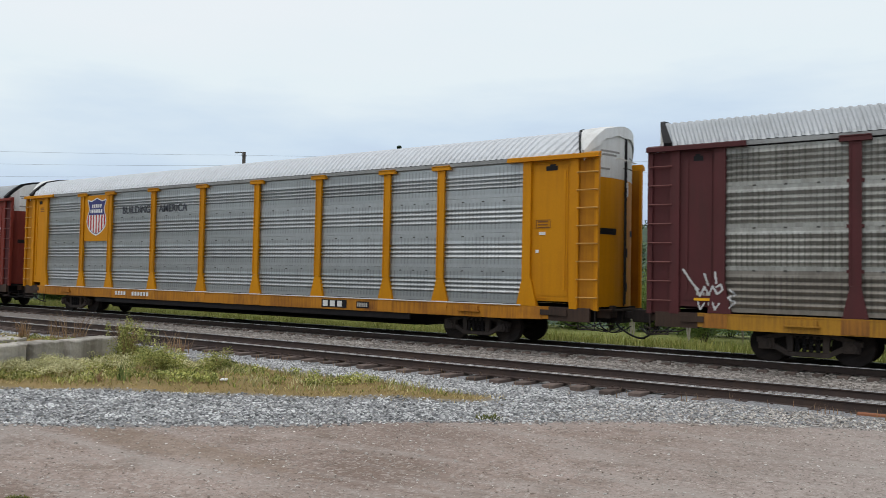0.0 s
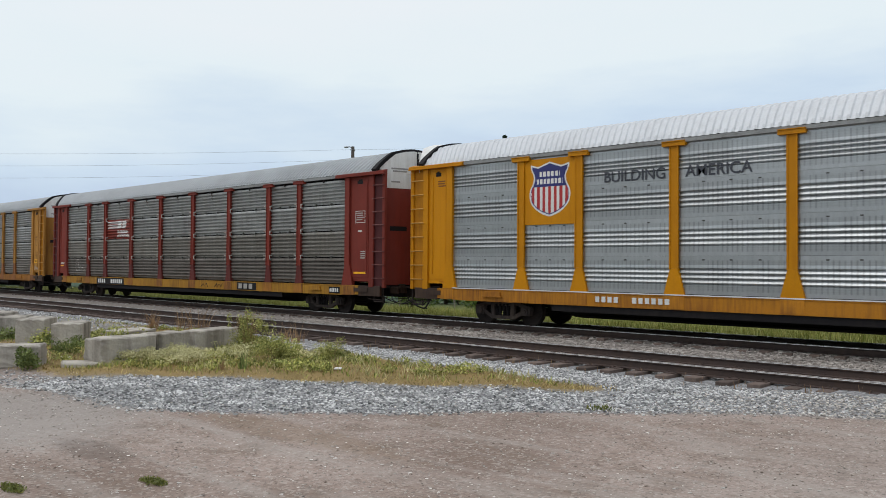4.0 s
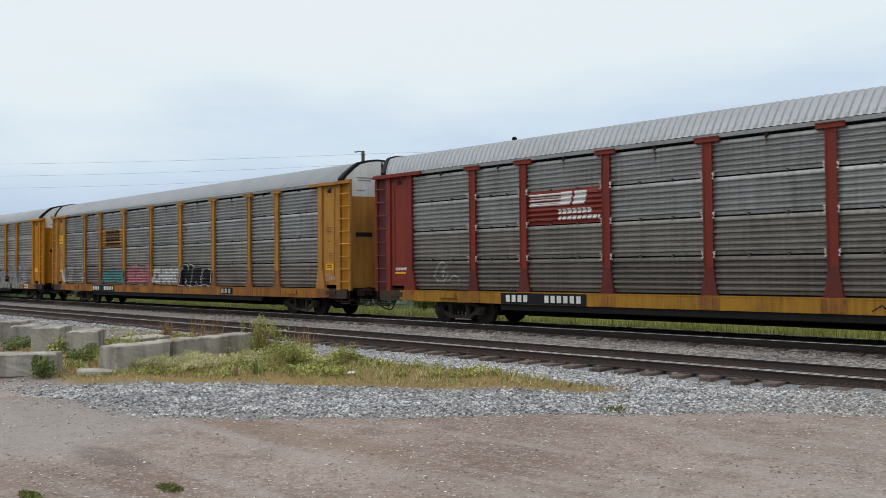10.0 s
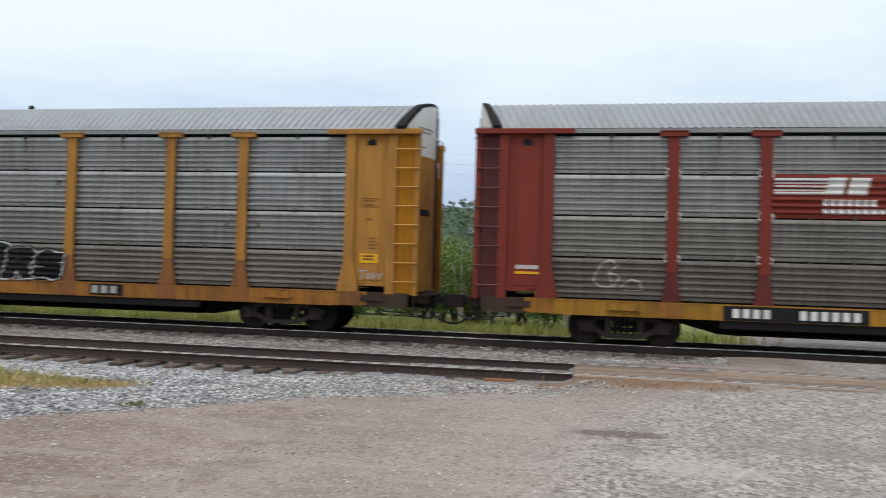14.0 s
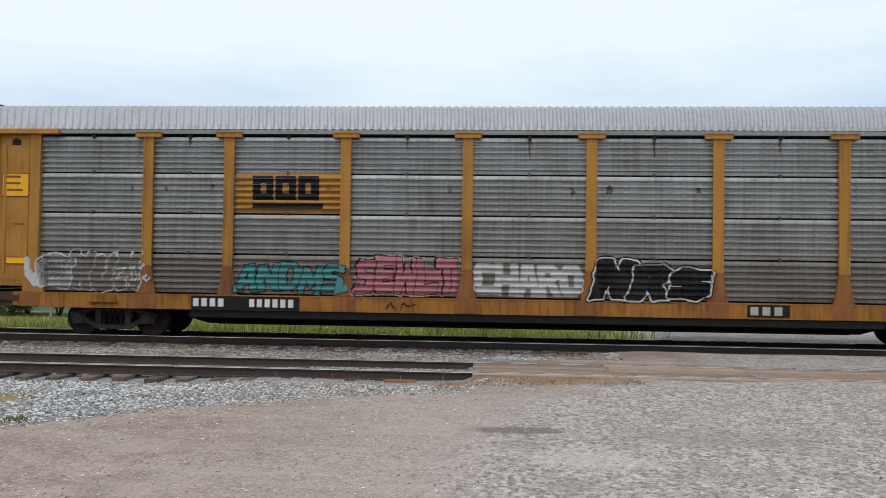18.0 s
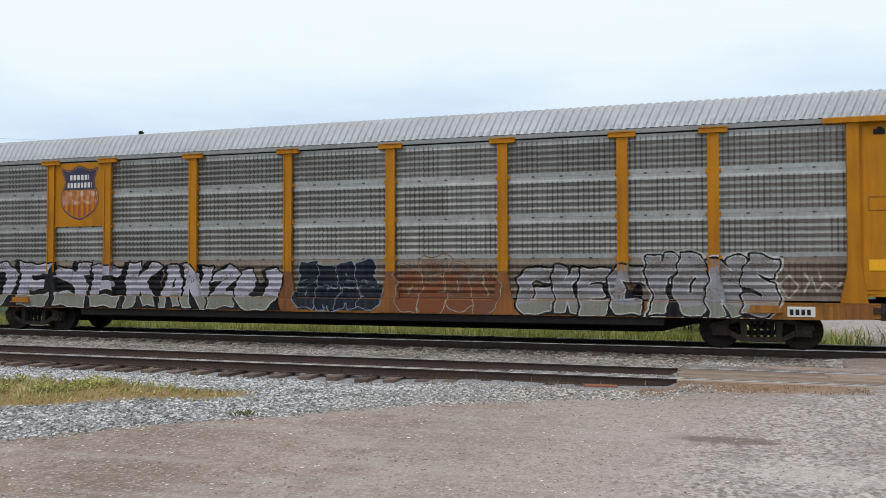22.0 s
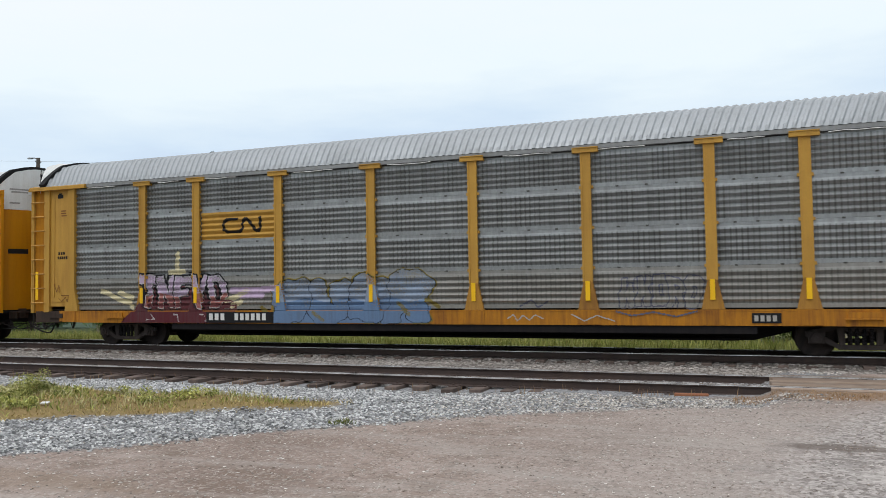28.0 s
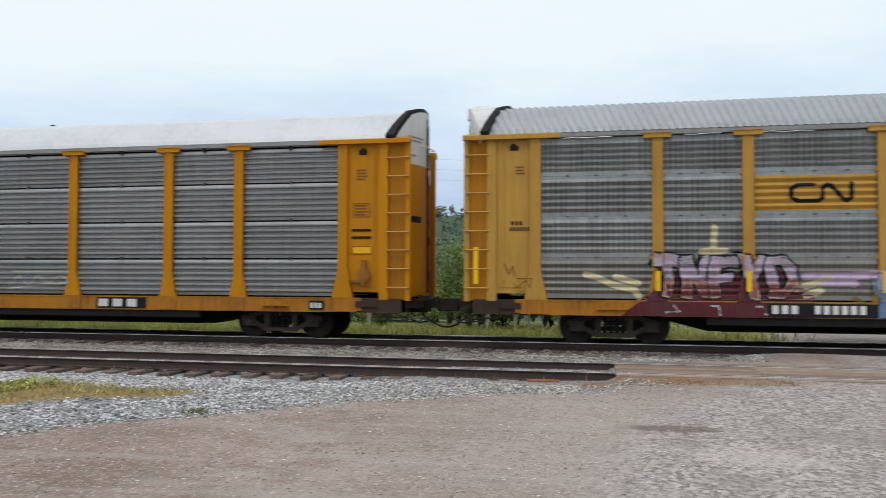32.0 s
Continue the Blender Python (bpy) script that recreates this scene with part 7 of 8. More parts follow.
def blades(name, label, x, y, h, width, material, rng, lean=0.45, zbase=None):
    n = len(x)
    z = ground_z(x, y) - 0.01 if zbase is None else zbase
    hh = h * rng.uniform(0.45, 1.25, n)
    a, b = rng.uniform(0, 2 * math.pi, n), rng.uniform(0, 2 * math.pi, n)
    l = rng.uniform(0.1, lean, n) * hh
    w = width * rng.uniform(0.6, 1.4, n)
    dx, dy = np.cos(a) * w, np.sin(a) * w
    tx, ty = np.cos(b) * l, np.sin(b) * l
    v = np.stack([np.stack([x - dx, y - dy, z], 1), np.stack([x + dx, y + dy, z], 1),
                  np.stack([x + dx * 0.7 + tx * 0.4, y + dy * 0.7 + ty * 0.4, z + hh * 0.6], 1), np.stack([x - dx * 0.7 + tx * 0.4, y - dy * 0.7 + ty * 0.4, z + hh * 0.6], 1),
                  np.stack([x + tx, y + ty, z + hh], 1)], 1).reshape(-1, 3)
    o = (np.arange(n) * 5)[:, None]
    f = [tuple(r) for r in (np.array([0, 1, 2, 3])[None] + o).tolist()] + [tuple(r) for r in (np.array([3, 2, 4])[None] + o).tolist()]
    return tagged(new(name, raw_mesh(name, v.tolist(), f, material)), label, "grass", kind="stuff")


sx, sy = scatter(rng, 56000, -26, -6.1, 5.3, 12.6, lambda x, y: np.clip(zones(x, y)[1], 0, 1) ** 0.35 * (0.25 + 0.75 * clumpy(x, y, 1.4)))
blades("dry_grass", "dry yellow grass strip between gravel and siding", sx, sy, 0.055, 0.007, M["grass_dry"], rng, 1.8)
sx, sy = scatter(rng, 30000, -30, -6.1, 5.3, 12.6, lambda x, y: zones(x, y)[1] * ((1 - clumpy(x, y)) * (0.45 + 0.55 * smooth(-9.0, -13.0, x)) + 0.12) * smooth(0.2, 1.0, y - np.interp(x, *GR_LOW)))
blades("green_grass", "low green grass and weeds beside the gravel", sx, sy, 0.10, 0.010, M["grass_green"], rng, 1.2)
sx, sy = scatter(rng, 16000, -18, -7.5, 6.5, 11.2, lambda x, y: zones(x, y)[1] * np.clip(clumpy(x + 3, y, 1.5) * 1.5 - 0.6, 0, 1) * smooth(0.5, 1.3, y - np.interp(x, *GR_LOW)))
blades("seeding_grass", "taller pale seeding grass in the strip", sx, sy, 0.13, 0.009, M["blade_pale"], rng, 0.9)
sx, sy = scatter(rng, 44000, -70, 16, 22.3, 30, lambda x, y: (0.3 + 0.7 * clumpy(x, y, 0.7)) * (1 - far_road(x, y)))
blades("tall_grass", "tall green grass behind the main track", sx, sy, 0.36, 0.012, M["grass_back"], rng, 0.8)
sx, sy = scatter(rng, 900, -20, -0.5, 12.9, 13.7, lambda x, y: clumpy(x * 3, y, 1.0) ** 3)
blades("track_weeds", "thin dry weeds along the siding rail", sx, sy, 0.16, 0.006, M["stalk"], rng, 0.5)
sx, sy = scatter(rng, 1800, -0.9, 2.4, 12.7, 13.5, lambda x, y: clumpy(x, y, 1.6))
blades("track_weeds", "brown dry weeds beside the crossing planks", sx, sy, 0.05, 0.006, M["stalk"], rng, 0.8)


def tuft(x, y, r, h, n, material, label, name="grass_tuft"):
    a, d = rng.uniform(0, 2 * math.pi, n), r * np.sqrt(rng.random(n))
    ob = blades(name, label, x + np.cos(a) * d * 1.6, y + np.sin(a) * d, h, 0.008, material, rng, 0.8)
    ob["kind"], ob["category"] = "", "weed"
    del ob["kind"]
    return ob


tuft(-5.72, 9.35, 0.13, 0.075, 90, M["weed_flat"], "small dark green tuft in the gravel")
tuft(-20.0, 11.6, 0.5, 0.7, 70, M["stalk"], "dry brown stalks beside the siding")
tuft(-21.9, 11.5, 0.13, 0.55, 60, M["stalk"], "tall dry beige stalks beside the siding")
tuft(-12.08, 8.01, 0.06, 0.34, 26, M["weed_dark"], "small dark upright weed in the dry grass")
tuft(-12.35, 7.75, 0.05, 0.26, 20, M["stalk"], "small dark upright weed in the dry grass")
tuft(-16.5, 12.4, 0.25, 0.5, 60, M["stalk"], "dry brown stalks beside the siding")


def leaf_cloud(rng, centres, radii, n, size, flat=0.0):
    """Diamond leaves strewn through balls: vertices and faces."""
    k = rng.integers(0, len(centres), n)
    d = rng.normal(0, 1, (n, 3))
    d /= np.linalg.norm(d, axis=1)[:, None]
    p = np.array(centres)[k] + d * (np.array(radii)[k] if np.ndim(radii) == 2 else np.array(radii)[k][:, None]) * rng.random((n, 1)) ** 0.45
    u = rng.normal(0, 1, (n, 3))
    u /= np.linalg.norm(u, axis=1)[:, None]
    w = np.cross(u, rng.normal(0, 1, (n, 3)))
    w /= np.linalg.norm(w, axis=1)[:, None]
    s = size * rng.uniform(0.6, 1.4, (n, 1))
    v = np.stack([p - u * s, p + w * s * 0.5, p + u * s, p - w * s * 0.5], 1).reshape(-1, 3)
    f = (np.arange(n * 4).reshape(n, 4)).tolist()
    return v.tolist(), f


def plant(name, label, category, x, y, height, spread, n_leaf, leaf, leaf_mat, stem_mat, seed, stems=6, stem_r=0.012, z=None, group="", lumps=9, lump=0.34):
    r2 = np.random.default_rng(seed)
    base = float(ground_z(x, y)) - 0.03 if z is None else z
    ob = tagged(new(name), label, category, group)
    ob.matrix_basis = pose(x, y, base)
    bm = bmesh.new()
    tips, thick = [], stem_r > 0.015
    for k in range(stems):
        a, s = r2.uniform(0, 2 * math.pi), spread * r2.uniform(0.2, 0.8)
        tip = Vector((math.cos(a) * s, math.sin(a) * s, height * r2.uniform(0.6, 0.98)))
        tube(bm, [(0, 0, 0), tuple(tip * 0.5 + Vector((0, 0, height * 0.12))), tuple(tip)], stem_r, 5, stem_r * 0.4)
        tips.append(tip)
        if thick:
            part("stem", bm, stem_mat, ob)
            bm = bmesh.new()
    if not thick:
        part("stem", bm, stem_mat, ob)
    cs, rs = [], []
    for k in range(lumps):
        t = tips[k % len(tips)]
        f = r2.uniform(0.15 if lump < 0.17 else 0.35, 1.0)
        cs.append((t.x * f * 1.1 + r2.normal(0, spread * 0.2), t.y * f * 1.1 + r2.normal(0, spread * 0.2), t.z * f))
        rr = spread * lump * r2.uniform(0.65, 1.35)
        rs.append((rr, rr, rr * (2.6 if lump < 0.2 else 1.0)))
    v, fc = leaf_cloud(r2, cs, np.array(rs), n_leaf, leaf)
    part("foliage", raw_mesh("foliage", v, fc, leaf_mat), None, ob)
    return ob


plant("weed_bush", "yellow-green weed bush beside a concrete block", "bush", -15.2, 10.2, 1.0, 0.58, 6200, 0.018, M["weed"], M["stalk"], 31, 34, 0.008, lumps=60, lump=0.125)
plant("weed_bush", "low yellow-green weeds beside the bush", "bush", -13.3, 9.6, 0.5, 0.55, 3000, 0.02, M["weed"], M["stalk"], 32, 10, 0.006, lumps=14)
plant("weed_bush", "low green weeds by the concrete blocks", "bush", -19.2, 9.1, 0.45, 0.7, 1200, 0.035, M["weed"], M["stalk"], 33, 10, 0.006, lumps=14)

plant("weed_bush", "dark green weed against a concrete block", "bush", -15.75, 5.82, 0.46, 0.34, 900, 0.03, M["weed_dark"], M["weed_dark"], 34, 12, 0.005, lumps=14)
plant("weed_bush", "dark green weeds at a concrete block's foot", "bush", -15.9, 7.9, 0.25, 0.5, 700, 0.025, M["weed_dark"], M["weed_dark"], 35, 10, 0.005, lumps=12)
plant("weed_bush", "green weeds between concrete blocks", "bush", -21.2, 8.2, 0.35, 0.6, 800, 0.035, M["weed"], M["weed_dark"], 36, 10, 0.006, lumps=12)
plant("weed_bush", "dark weeds between concrete blocks", "bush", -17.4, 7.2, 0.4, 0.5, 700, 0.03, M["weed_dark"], M["weed_dark"], 37, 10, 0.006, lumps=12)
plant("weed_bush", "green weeds between concrete blocks", "bush", -23.3, 8.0, 0.35, 0.6, 800, 0.035, M["weed_dark"], M["weed_dark"], 38, 10, 0.006, lumps=12)
plant("weed_bush", "tall yellow-green weeds beside the bush", "bush", -12.4, 10.3, 0.45, 0.4, 1600, 0.017, M["weed"], M["stalk"], 39, 10, 0.005, lumps=10)
# flat green weeds pressed into the dirt
for fx, fy, rx, ry in ((-6.62, 3.50, 0.20, 0.10), (-7.22, 2.56, 0.22, 0.09)):
    fz = float(ground_z(fx, fy))
    cs = [(fx + rx * math.cos(a) * 0.5, fy + ry * math.sin(a) * 0.5, fz + 0.012) for a in np.linspace(0, 6.0, 7)]
    v, fc = leaf_cloud(np.random.default_rng(int(-fx * 10)), cs, np.array([(rx * 0.5, ry * 0.5, 0.02)] * 7), 700, 0.011)
    tagged(new("ground_weed", raw_mesh("ground_weed", v, fc, M["weed_flat"])), "flat green weed patch on the dirt yard", "weed")
# low leafy weeds and small pale flowers strewn over the strip
wx, wy = scatter(rng, 1800, -24, -7.5, 6.5, 11.6, lambda x, y: zones(x, y)[1] * clumpy(x, y, 0.9) ** 2 * smooth(-8.0, -12.0, x) * smooth(0.5, 1.3, y - np.interp(x, *GR_LOW)))
wz = ground_z(wx, wy)
v, fc = leaf_cloud(np.random.default_rng(91), np.stack([wx, wy, wz + 0.06], 1), np.stack([np.full(len(wx), 0.14), np.full(len(wx), 0.14), np.full(len(wx), 0.10)], 1), 34000, 0.024)
tagged(new("low_weeds", raw_mesh("low_weeds", v, fc, M["weed"])), "low leafy yellow-green weeds in the grass strip", "weeds", kind="stuff")
wx, wy = scatter(rng, 260, -16.5, -12.4, 7.3, 10.2, lambda x, y: zones(x, y)[1] * clumpy(x, y, 1.3) ** 2)
wz = ground_z(wx, wy)
v, fc = leaf_cloud(np.random.default_rng(92), np.stack([wx, wy, wz + 0.20], 1), np.stack([np.full(len(wx), 0.15), np.full(len(wx), 0.15), np.full(len(wx), 0.09)], 1), 3600, 0.017)
tagged(new("pale_flowers", raw_mesh("pale_flowers", v, fc, M["flower"])), "small pale flowers over the weeds", "flowers", kind="stuff")

wx, wy = scatter(rng, 200, -16.0, -13.6, 7.2, 9.3, lambda x, y: np.exp(-(((x + 14.95) * 0.88 - (y - 8.2) * 0.48) / 0.45) ** 2) * np.exp(-(((x + 14.95) * 0.48 + (y - 8.2) * 0.88) / 0.9) ** 2))
wz = ground_z(wx, wy)
v, fc = leaf_cloud(np.random.default_rng(93), np.stack([wx, wy, wz + 0.17], 1), np.stack([np.full(len(wx), 0.13), np.full(len(wx), 0.13), np.full(len(wx), 0.07)], 1), 5200, 0.017)
tagged(new("pale_flowers", raw_mesh("pale_flowers", v, fc, M["flower"])), "drift of cream flowers in front of a concrete block", "flowers", kind="stuff")

# the thicket behind the track
protos = [plant("bush", "leafy green bush in the thicket behind the track", "bush", -3 - 1.3 * k, 32.0 + 2.0 * (k % 2), 3.7 - 0.4 * (k % 3), 1.9, 12000, 0.048, M["leaf_bush"], M["bark"], 50 + k, 9, 0.03,
                group="thicket behind the track", lumps=22) for k in range(4)]
rb = random.Random(5)
for k in range(76):
    x = -62 + k * 1.08 + rb.uniform(-0.6, 0.6)
    y = 30.5 + rb.uniform(0, 8)
    if 3.0 < x < 16.0:
        continue
    copy_thing(protos[k % 4], pose(x, y, float(ground_z(x, y)) - 0.05 - rb.uniform(0, 0.5), 0, 0, rb.uniform(0, 360)))


saplings = [plant("sapling", "thin pale-stemmed sapling in the thicket", "sapling", -1.0 - 3.0 * k, 29.5 + k, 3.7, 0.75, 1500, 0.04, M["leaf_bush"], M["pale_stem"], 70 + k, 7, 0.022, group="saplings in the thicket", lumps=26, lump=0.19) for k in range(2)]
for k in range(40):
    x, y = -48 + k * 1.55 + rb.uniform(-0.6, 0.6), 28.5 + rb.uniform(0, 5)
    if 3.5 < x < 15.5:
        continue
    copy_thing(saplings[k % 2], pose(x, y, float(ground_z(x, y)) - 0.05, 0, 0, rb.uniform(0, 360)))


def tree(label, x, y, h, crown_r, n, leaf, seed, conifer=False, z=None):
    r2 = np.random.default_rng(seed)
    ob = tagged(new("tree"), label, "tree")
    ob.matrix_basis = pose(x, y, float(ground_z(x, y)) - 0.1 if z is None else z)
    bm = bmesh.new()
    tube(bm, [(0, 0, 0), (0.05 * h * 0.1, 0, h * 0.5), (0, 0, h * 0.97)], h * 0.016 + 0.05, 8, 0.02)
    cs, rs = [], []
    if conifer:
        for k in range(int(h * 3.2)):
            f = (k + 1) / (h * 3.2)
            zc = h * (0.10 + 0.90 * f)
            rad = crown_r * (1 - f) ** 0.85 + 0.06
            for j in range(6):
                a = j * math.pi / 3 + k * 0.7 + r2.uniform(-0.3, 0.3)
                cs.append((math.cos(a) * rad * 0.62, math.sin(a) * rad * 0.62, zc - rad * 0.22)), rs.append((rad * 0.42, rad * 0.42, 0.13 + rad * 0.12))
                if j % 2 == 0 and k % 2 == 0:
                    tube(bm, [(0, 0, zc), (math.cos(a) * rad, math.sin(a) * rad, zc - rad * 0.3)], 0.025, 4, 0.008)
    else:
        for k in range(16):
            a, f = k * 2.4, r2.uniform(0.32, 0.95)
            rad = crown_r * math.sin(math.pi * min(0.95, f * 0.75 + 0.12)) * r2.uniform(0.5, 0.95)
            end = (math.cos(a) * rad, math.sin(a) * rad, h * f)
            tube(bm, [(0, 0, h * f * 0.72), (end[0] * 0.5, end[1] * 0.5, h * f * 0.88), end], 0.07, 5, 0.015)
            for q in range(3):
                cs.append((end[0] * (1 - 0.25 * q) + r2.normal(0, 0.3), end[1] * (1 - 0.25 * q) + r2.normal(0, 0.3), end[2] + r2.normal(0, 0.35)))
                rs.append((crown_r * r2.uniform(0.24, 0.40),) * 3)
    part("trunk", bm, M["bark"], ob)
    v, f = leaf_cloud(r2, cs, np.array(rs), n, leaf)
    part("crown", raw_mesh("crown", v, f, M["leaf_conifer" if conifer else "leaf_tree"]), None, ob)
    return ob


def by_bearing(az, dist):
    return -math.sin(radians(az)) * dist, math.cos(radians(az)) * dist


x, y = by_bearing(38.2, 64)
tree("tall dark spruce behind the track", x, y, 14.85, 2.6, 5600, 0.16, 61, True, z=-2.7)
x, y = by_bearing(-35.88, 42)
tree("dark broad-leaved tree behind the track", x, y, 13.5, 3.2, 48000, 0.085, 62, z=-1.4)
for k, (az, top) in enumerate(((-32.25, 13.3), (-32.66, 13.1), (-33.04, 12.9))):
    x, y = by_bearing(az, 62)
    tree("small dark spruce behind the track", x, y, top + 2.6, 1.5, 2600, 0.14, 63 + k, True, z=-2.7)
# woods between thicket and hills
rw = np.random.default_rng(77)
wv, wf = [], []
for k in range(420):
    az, dist = rw.uniform(-50, 75), rw.uniform(70, 330)
    x, y = by_bearing(az, dist)
    h = rw.uniform(3.5, 6.2) * (0.75 + dist / 600)
    z = float(ground_z(x, y))
    con = rw.random() < 0.4
    cs, rs = [], []
    for j in range(7):
        f = (j + 0.6) / 7
        rad = (h * 0.20 * (1 - f) + 0.2) if con else h * 0.30 * math.sin(math.pi * (0.15 + 0.8 * f))
        cs.append((x + rw.normal(0, rad * 0.35), y + rw.normal(0, rad * 0.35), z + h * f)), rs.append((rad, rad, h * 0.12))
    v, f = leaf_cloud(rw, cs, np.array(rs), 130, 0.42 + dist / 500)
    o = len(wv)
    wv += v
    wf += [tuple(i + o for i in q) for q in f]
for k in range(2600):
    az, dist = rw.uniform(-55, 78), rw.uniform(330, 960)
    x, y = by_bearing(az, dist)
    h = rw.uniform(7, 13)
    z = float(ground_z(x, y))
    v, f = leaf_cloud(rw, [(x, y, z + h * 0.35), (x + rw.normal(0, 3), y, z + h * 0.7)], np.array([(h * 0.38, h * 0.38, h * 0.35), (h * 0.25, h * 0.25, h * 0.3)]), 26, 1.5)
    o = len(wv)
    wv += v
    wf += [tuple(i + o for i in q) for q in f]
tagged(new("far_woods", raw_mesh("far_woods", wv, wf, M["leaf_far"])), "distant mixed green woods below the hills", "woods", kind="stuff")


def far_house(az, dist, w, h, z, label):
    x, y = by_bearing(az, dist)
    ob = tagged(new("house"), label, "house", "far houses")
    ob.matrix_basis = pose(x, y, z, 0, 0, az)
    bm = bmesh.new()
    box(bm, -w / 2, w / 2, -4, 4, 0, h)
    part("wall", bm, M["white"], ob)
    bm = bmesh.new()
    prism(bm, [(-w / 2 - 0.4, h), (w / 2 + 0.4, h), (w / 2 - 1.5, h + 2.0), (-w / 2 + 1.5, h + 2.0)], -4.4, 4.4)
    part("roof", bm, M["eave"], ob)
    for k in range(3):
        bm = bmesh.new()
        box(bm, -w / 2 + w * (k + 0.6) / 3.4 - 0.6, -w / 2 + w * (k + 0.6) / 3.4 + 0.6, -4.06, -4.0, h * 0.4, h * 0.75)
        part("window", bm, M["glass_dark"], ob)


far_house(4.2, 620, 8, 3, 23.4, "far white house among the woods")
far_house(8.6, 640, 12, 3, 26.7, "far long white building among the woods")
far_house(12.3, 630, 7, 3, 23.5, "far pale house among the woods")
far_house(1.5, 650, 7, 3, 28.5, "far pale house on the hill's foot")


# ================= poles and wires =================
def pole(x, y, top, lamp, label):
    z0 = float(ground_z(x, y)) - 0.3
    ob = tagged(new("utility_pole"), label, "utility pole", "poles along the line")
    ob.matrix_basis = pose(x, y, 0)
    bm = bmesh.new()
    tube(bm, [(0, 0, z0), (0, 0, top)], 0.17, 10, 0.12)
    part("post", bm, M["pole_wood"], ob)
    if lamp:
        bm = bmesh.new()
        tube(bm, [(0, 0, top - 0.12), (-0.25, -0.08, top + 0.0), (-0.45, -0.14, top + 0.0)], 0.035, 6)
        part("lamp_arm", bm, M["pole_wood"], ob)
        bm = bmesh.new()
        box(bm, -0.72, -0.40, -0.25, -0.06, top - 0.06, top + 0.04)
        part("lamp_head", bm, M["alloy"], ob, bevel=0.02)
    bm = bmesh.new()
    for k in range(4):
        disc(bm, (0.0, top - 0.25 - 0.7 * k), 0.06, -0.20, 0.20, 8)
    part("insulators", bm, M["alloy"], ob)


P1 = by_bearing(49.0, 60)
pole(P1[0], P1[1], 10.55, True, "dark wooden utility pole with a small lamp arm")
far_l, far_r = (-88.0, -0.7), (30.0, 110.0)
for q, top in ((far_l, 10.5), (far_r, 14.6)):
    pole(q[0], q[1], top, False, "dark wooden utility pole carrying wires")
for k in range(4):
    for a, b in ((far_l, P1), (P1, far_r)):
        bm = bmesh.new()
        drop = (0.0, 0.75, 1.5, 4.5)[k]
        za = (10.25 if a == far_l else 10.3) - drop
        zb2 = (10.3 if b == P1 else 14.3) - drop
        n = 14
        tube(bm, [(a[0] + (b[0] - a[0]) * i / n, a[1] + (b[1] - a[1]) * i / n - 0.2, za + (zb2 - za) * i / n - (0.5 + 0.15 * k) * 4 * (i / n) * (1 - i / n)) for i in range(n + 1)], 0.007, 4)
        tagged(new("overhead_wire", finish(bm, "overhead_wire", M["wire"])), "thin grey overhead wire between utility poles", "wire", "overhead wires")


# ================= concrete blocks =================
def concrete_block(x, y, w, d, h, turn, seed, label, tilt=0.0, sink=0.0):
    r2 = random.Random(seed)
    bm = bmesh.new()
    bmesh.ops.create_cube(bm, size=1)
    bmesh.ops.subdivide_edges(bm, edges=bm.edges[:], cuts=7, use_grid_fill=True)
    for v in bm.verts:
        v.co = Vector((v.co.x * w, v.co.y * d, (v.co.z + 0.5) * h))
        rim = (abs(abs(v.co.x) - w / 2) < 1e-4) + (abs(abs(v.co.y) - d / 2) < 1e-4) + (v.co.z > h - 1e-4)
        k = 0.005 + 0.012 * (rim > 1)
        v.co += Vector((r2.uniform(-k, k), r2.uniform(-k, k), r2.uniform(-k, k) if v.co.z > 0.01 else 0))
    me = finish(bm, "concrete_block", M["concrete"], 0.0)
    ob = new("concrete_block", me)
    bv = ob.modifiers.new("worn_edges", "BEVEL")
    bv.width, bv.segments, bv.limit_method, bv.angle_limit = 0.022, 1, "ANGLE", radians(50)
    ob.matrix_basis = pose(x, y, float(ground_z(x, y)) - 0.02 - sink, tilt, 0, turn)
    return tagged(ob, label, "concrete block", "concrete blocks by the siding")


concrete_block(-15.75, 7.59, 1.33, 0.52, 0.50, 103, 1, "long weathered grey concrete block in the weeds")
concrete_block(-16.06, 8.72, 0.92, 0.52, 0.49, 106, 2, "short weathered grey concrete block in a row")
concrete_block(-16.40, 9.98, 1.46, 0.52, 0.50, 108, 3, "weathered grey concrete block beside a weed bush")
concrete_block(-16.53, 5.80, 1.13, 0.58, 0.43, 56, 4, "pale stained concrete block at the yard's edge")
concrete_block(-20.50, 8.60, 1.15, 0.70, 0.61, 146, 5, "weathered concrete block with dark stains down its side")
concrete_block(-22.05, 8.35, 1.15, 0.70, 0.62, 143, 6, "weathered concrete block with a pale top")
concrete_block(-24.15, 8.55, 1.10, 0.70, 0.62, 140, 7, "weathered concrete block with a pale top")
concrete_block(-26.10, 8.80, 1.10, 0.70, 0.62, 140, 8, "weathered grey concrete block in the back row")
concrete_block(-20.0, 9.9, 1.2, 0.6, 0.36, 112, 9, "flat broken concrete slab behind the blocks", 3)

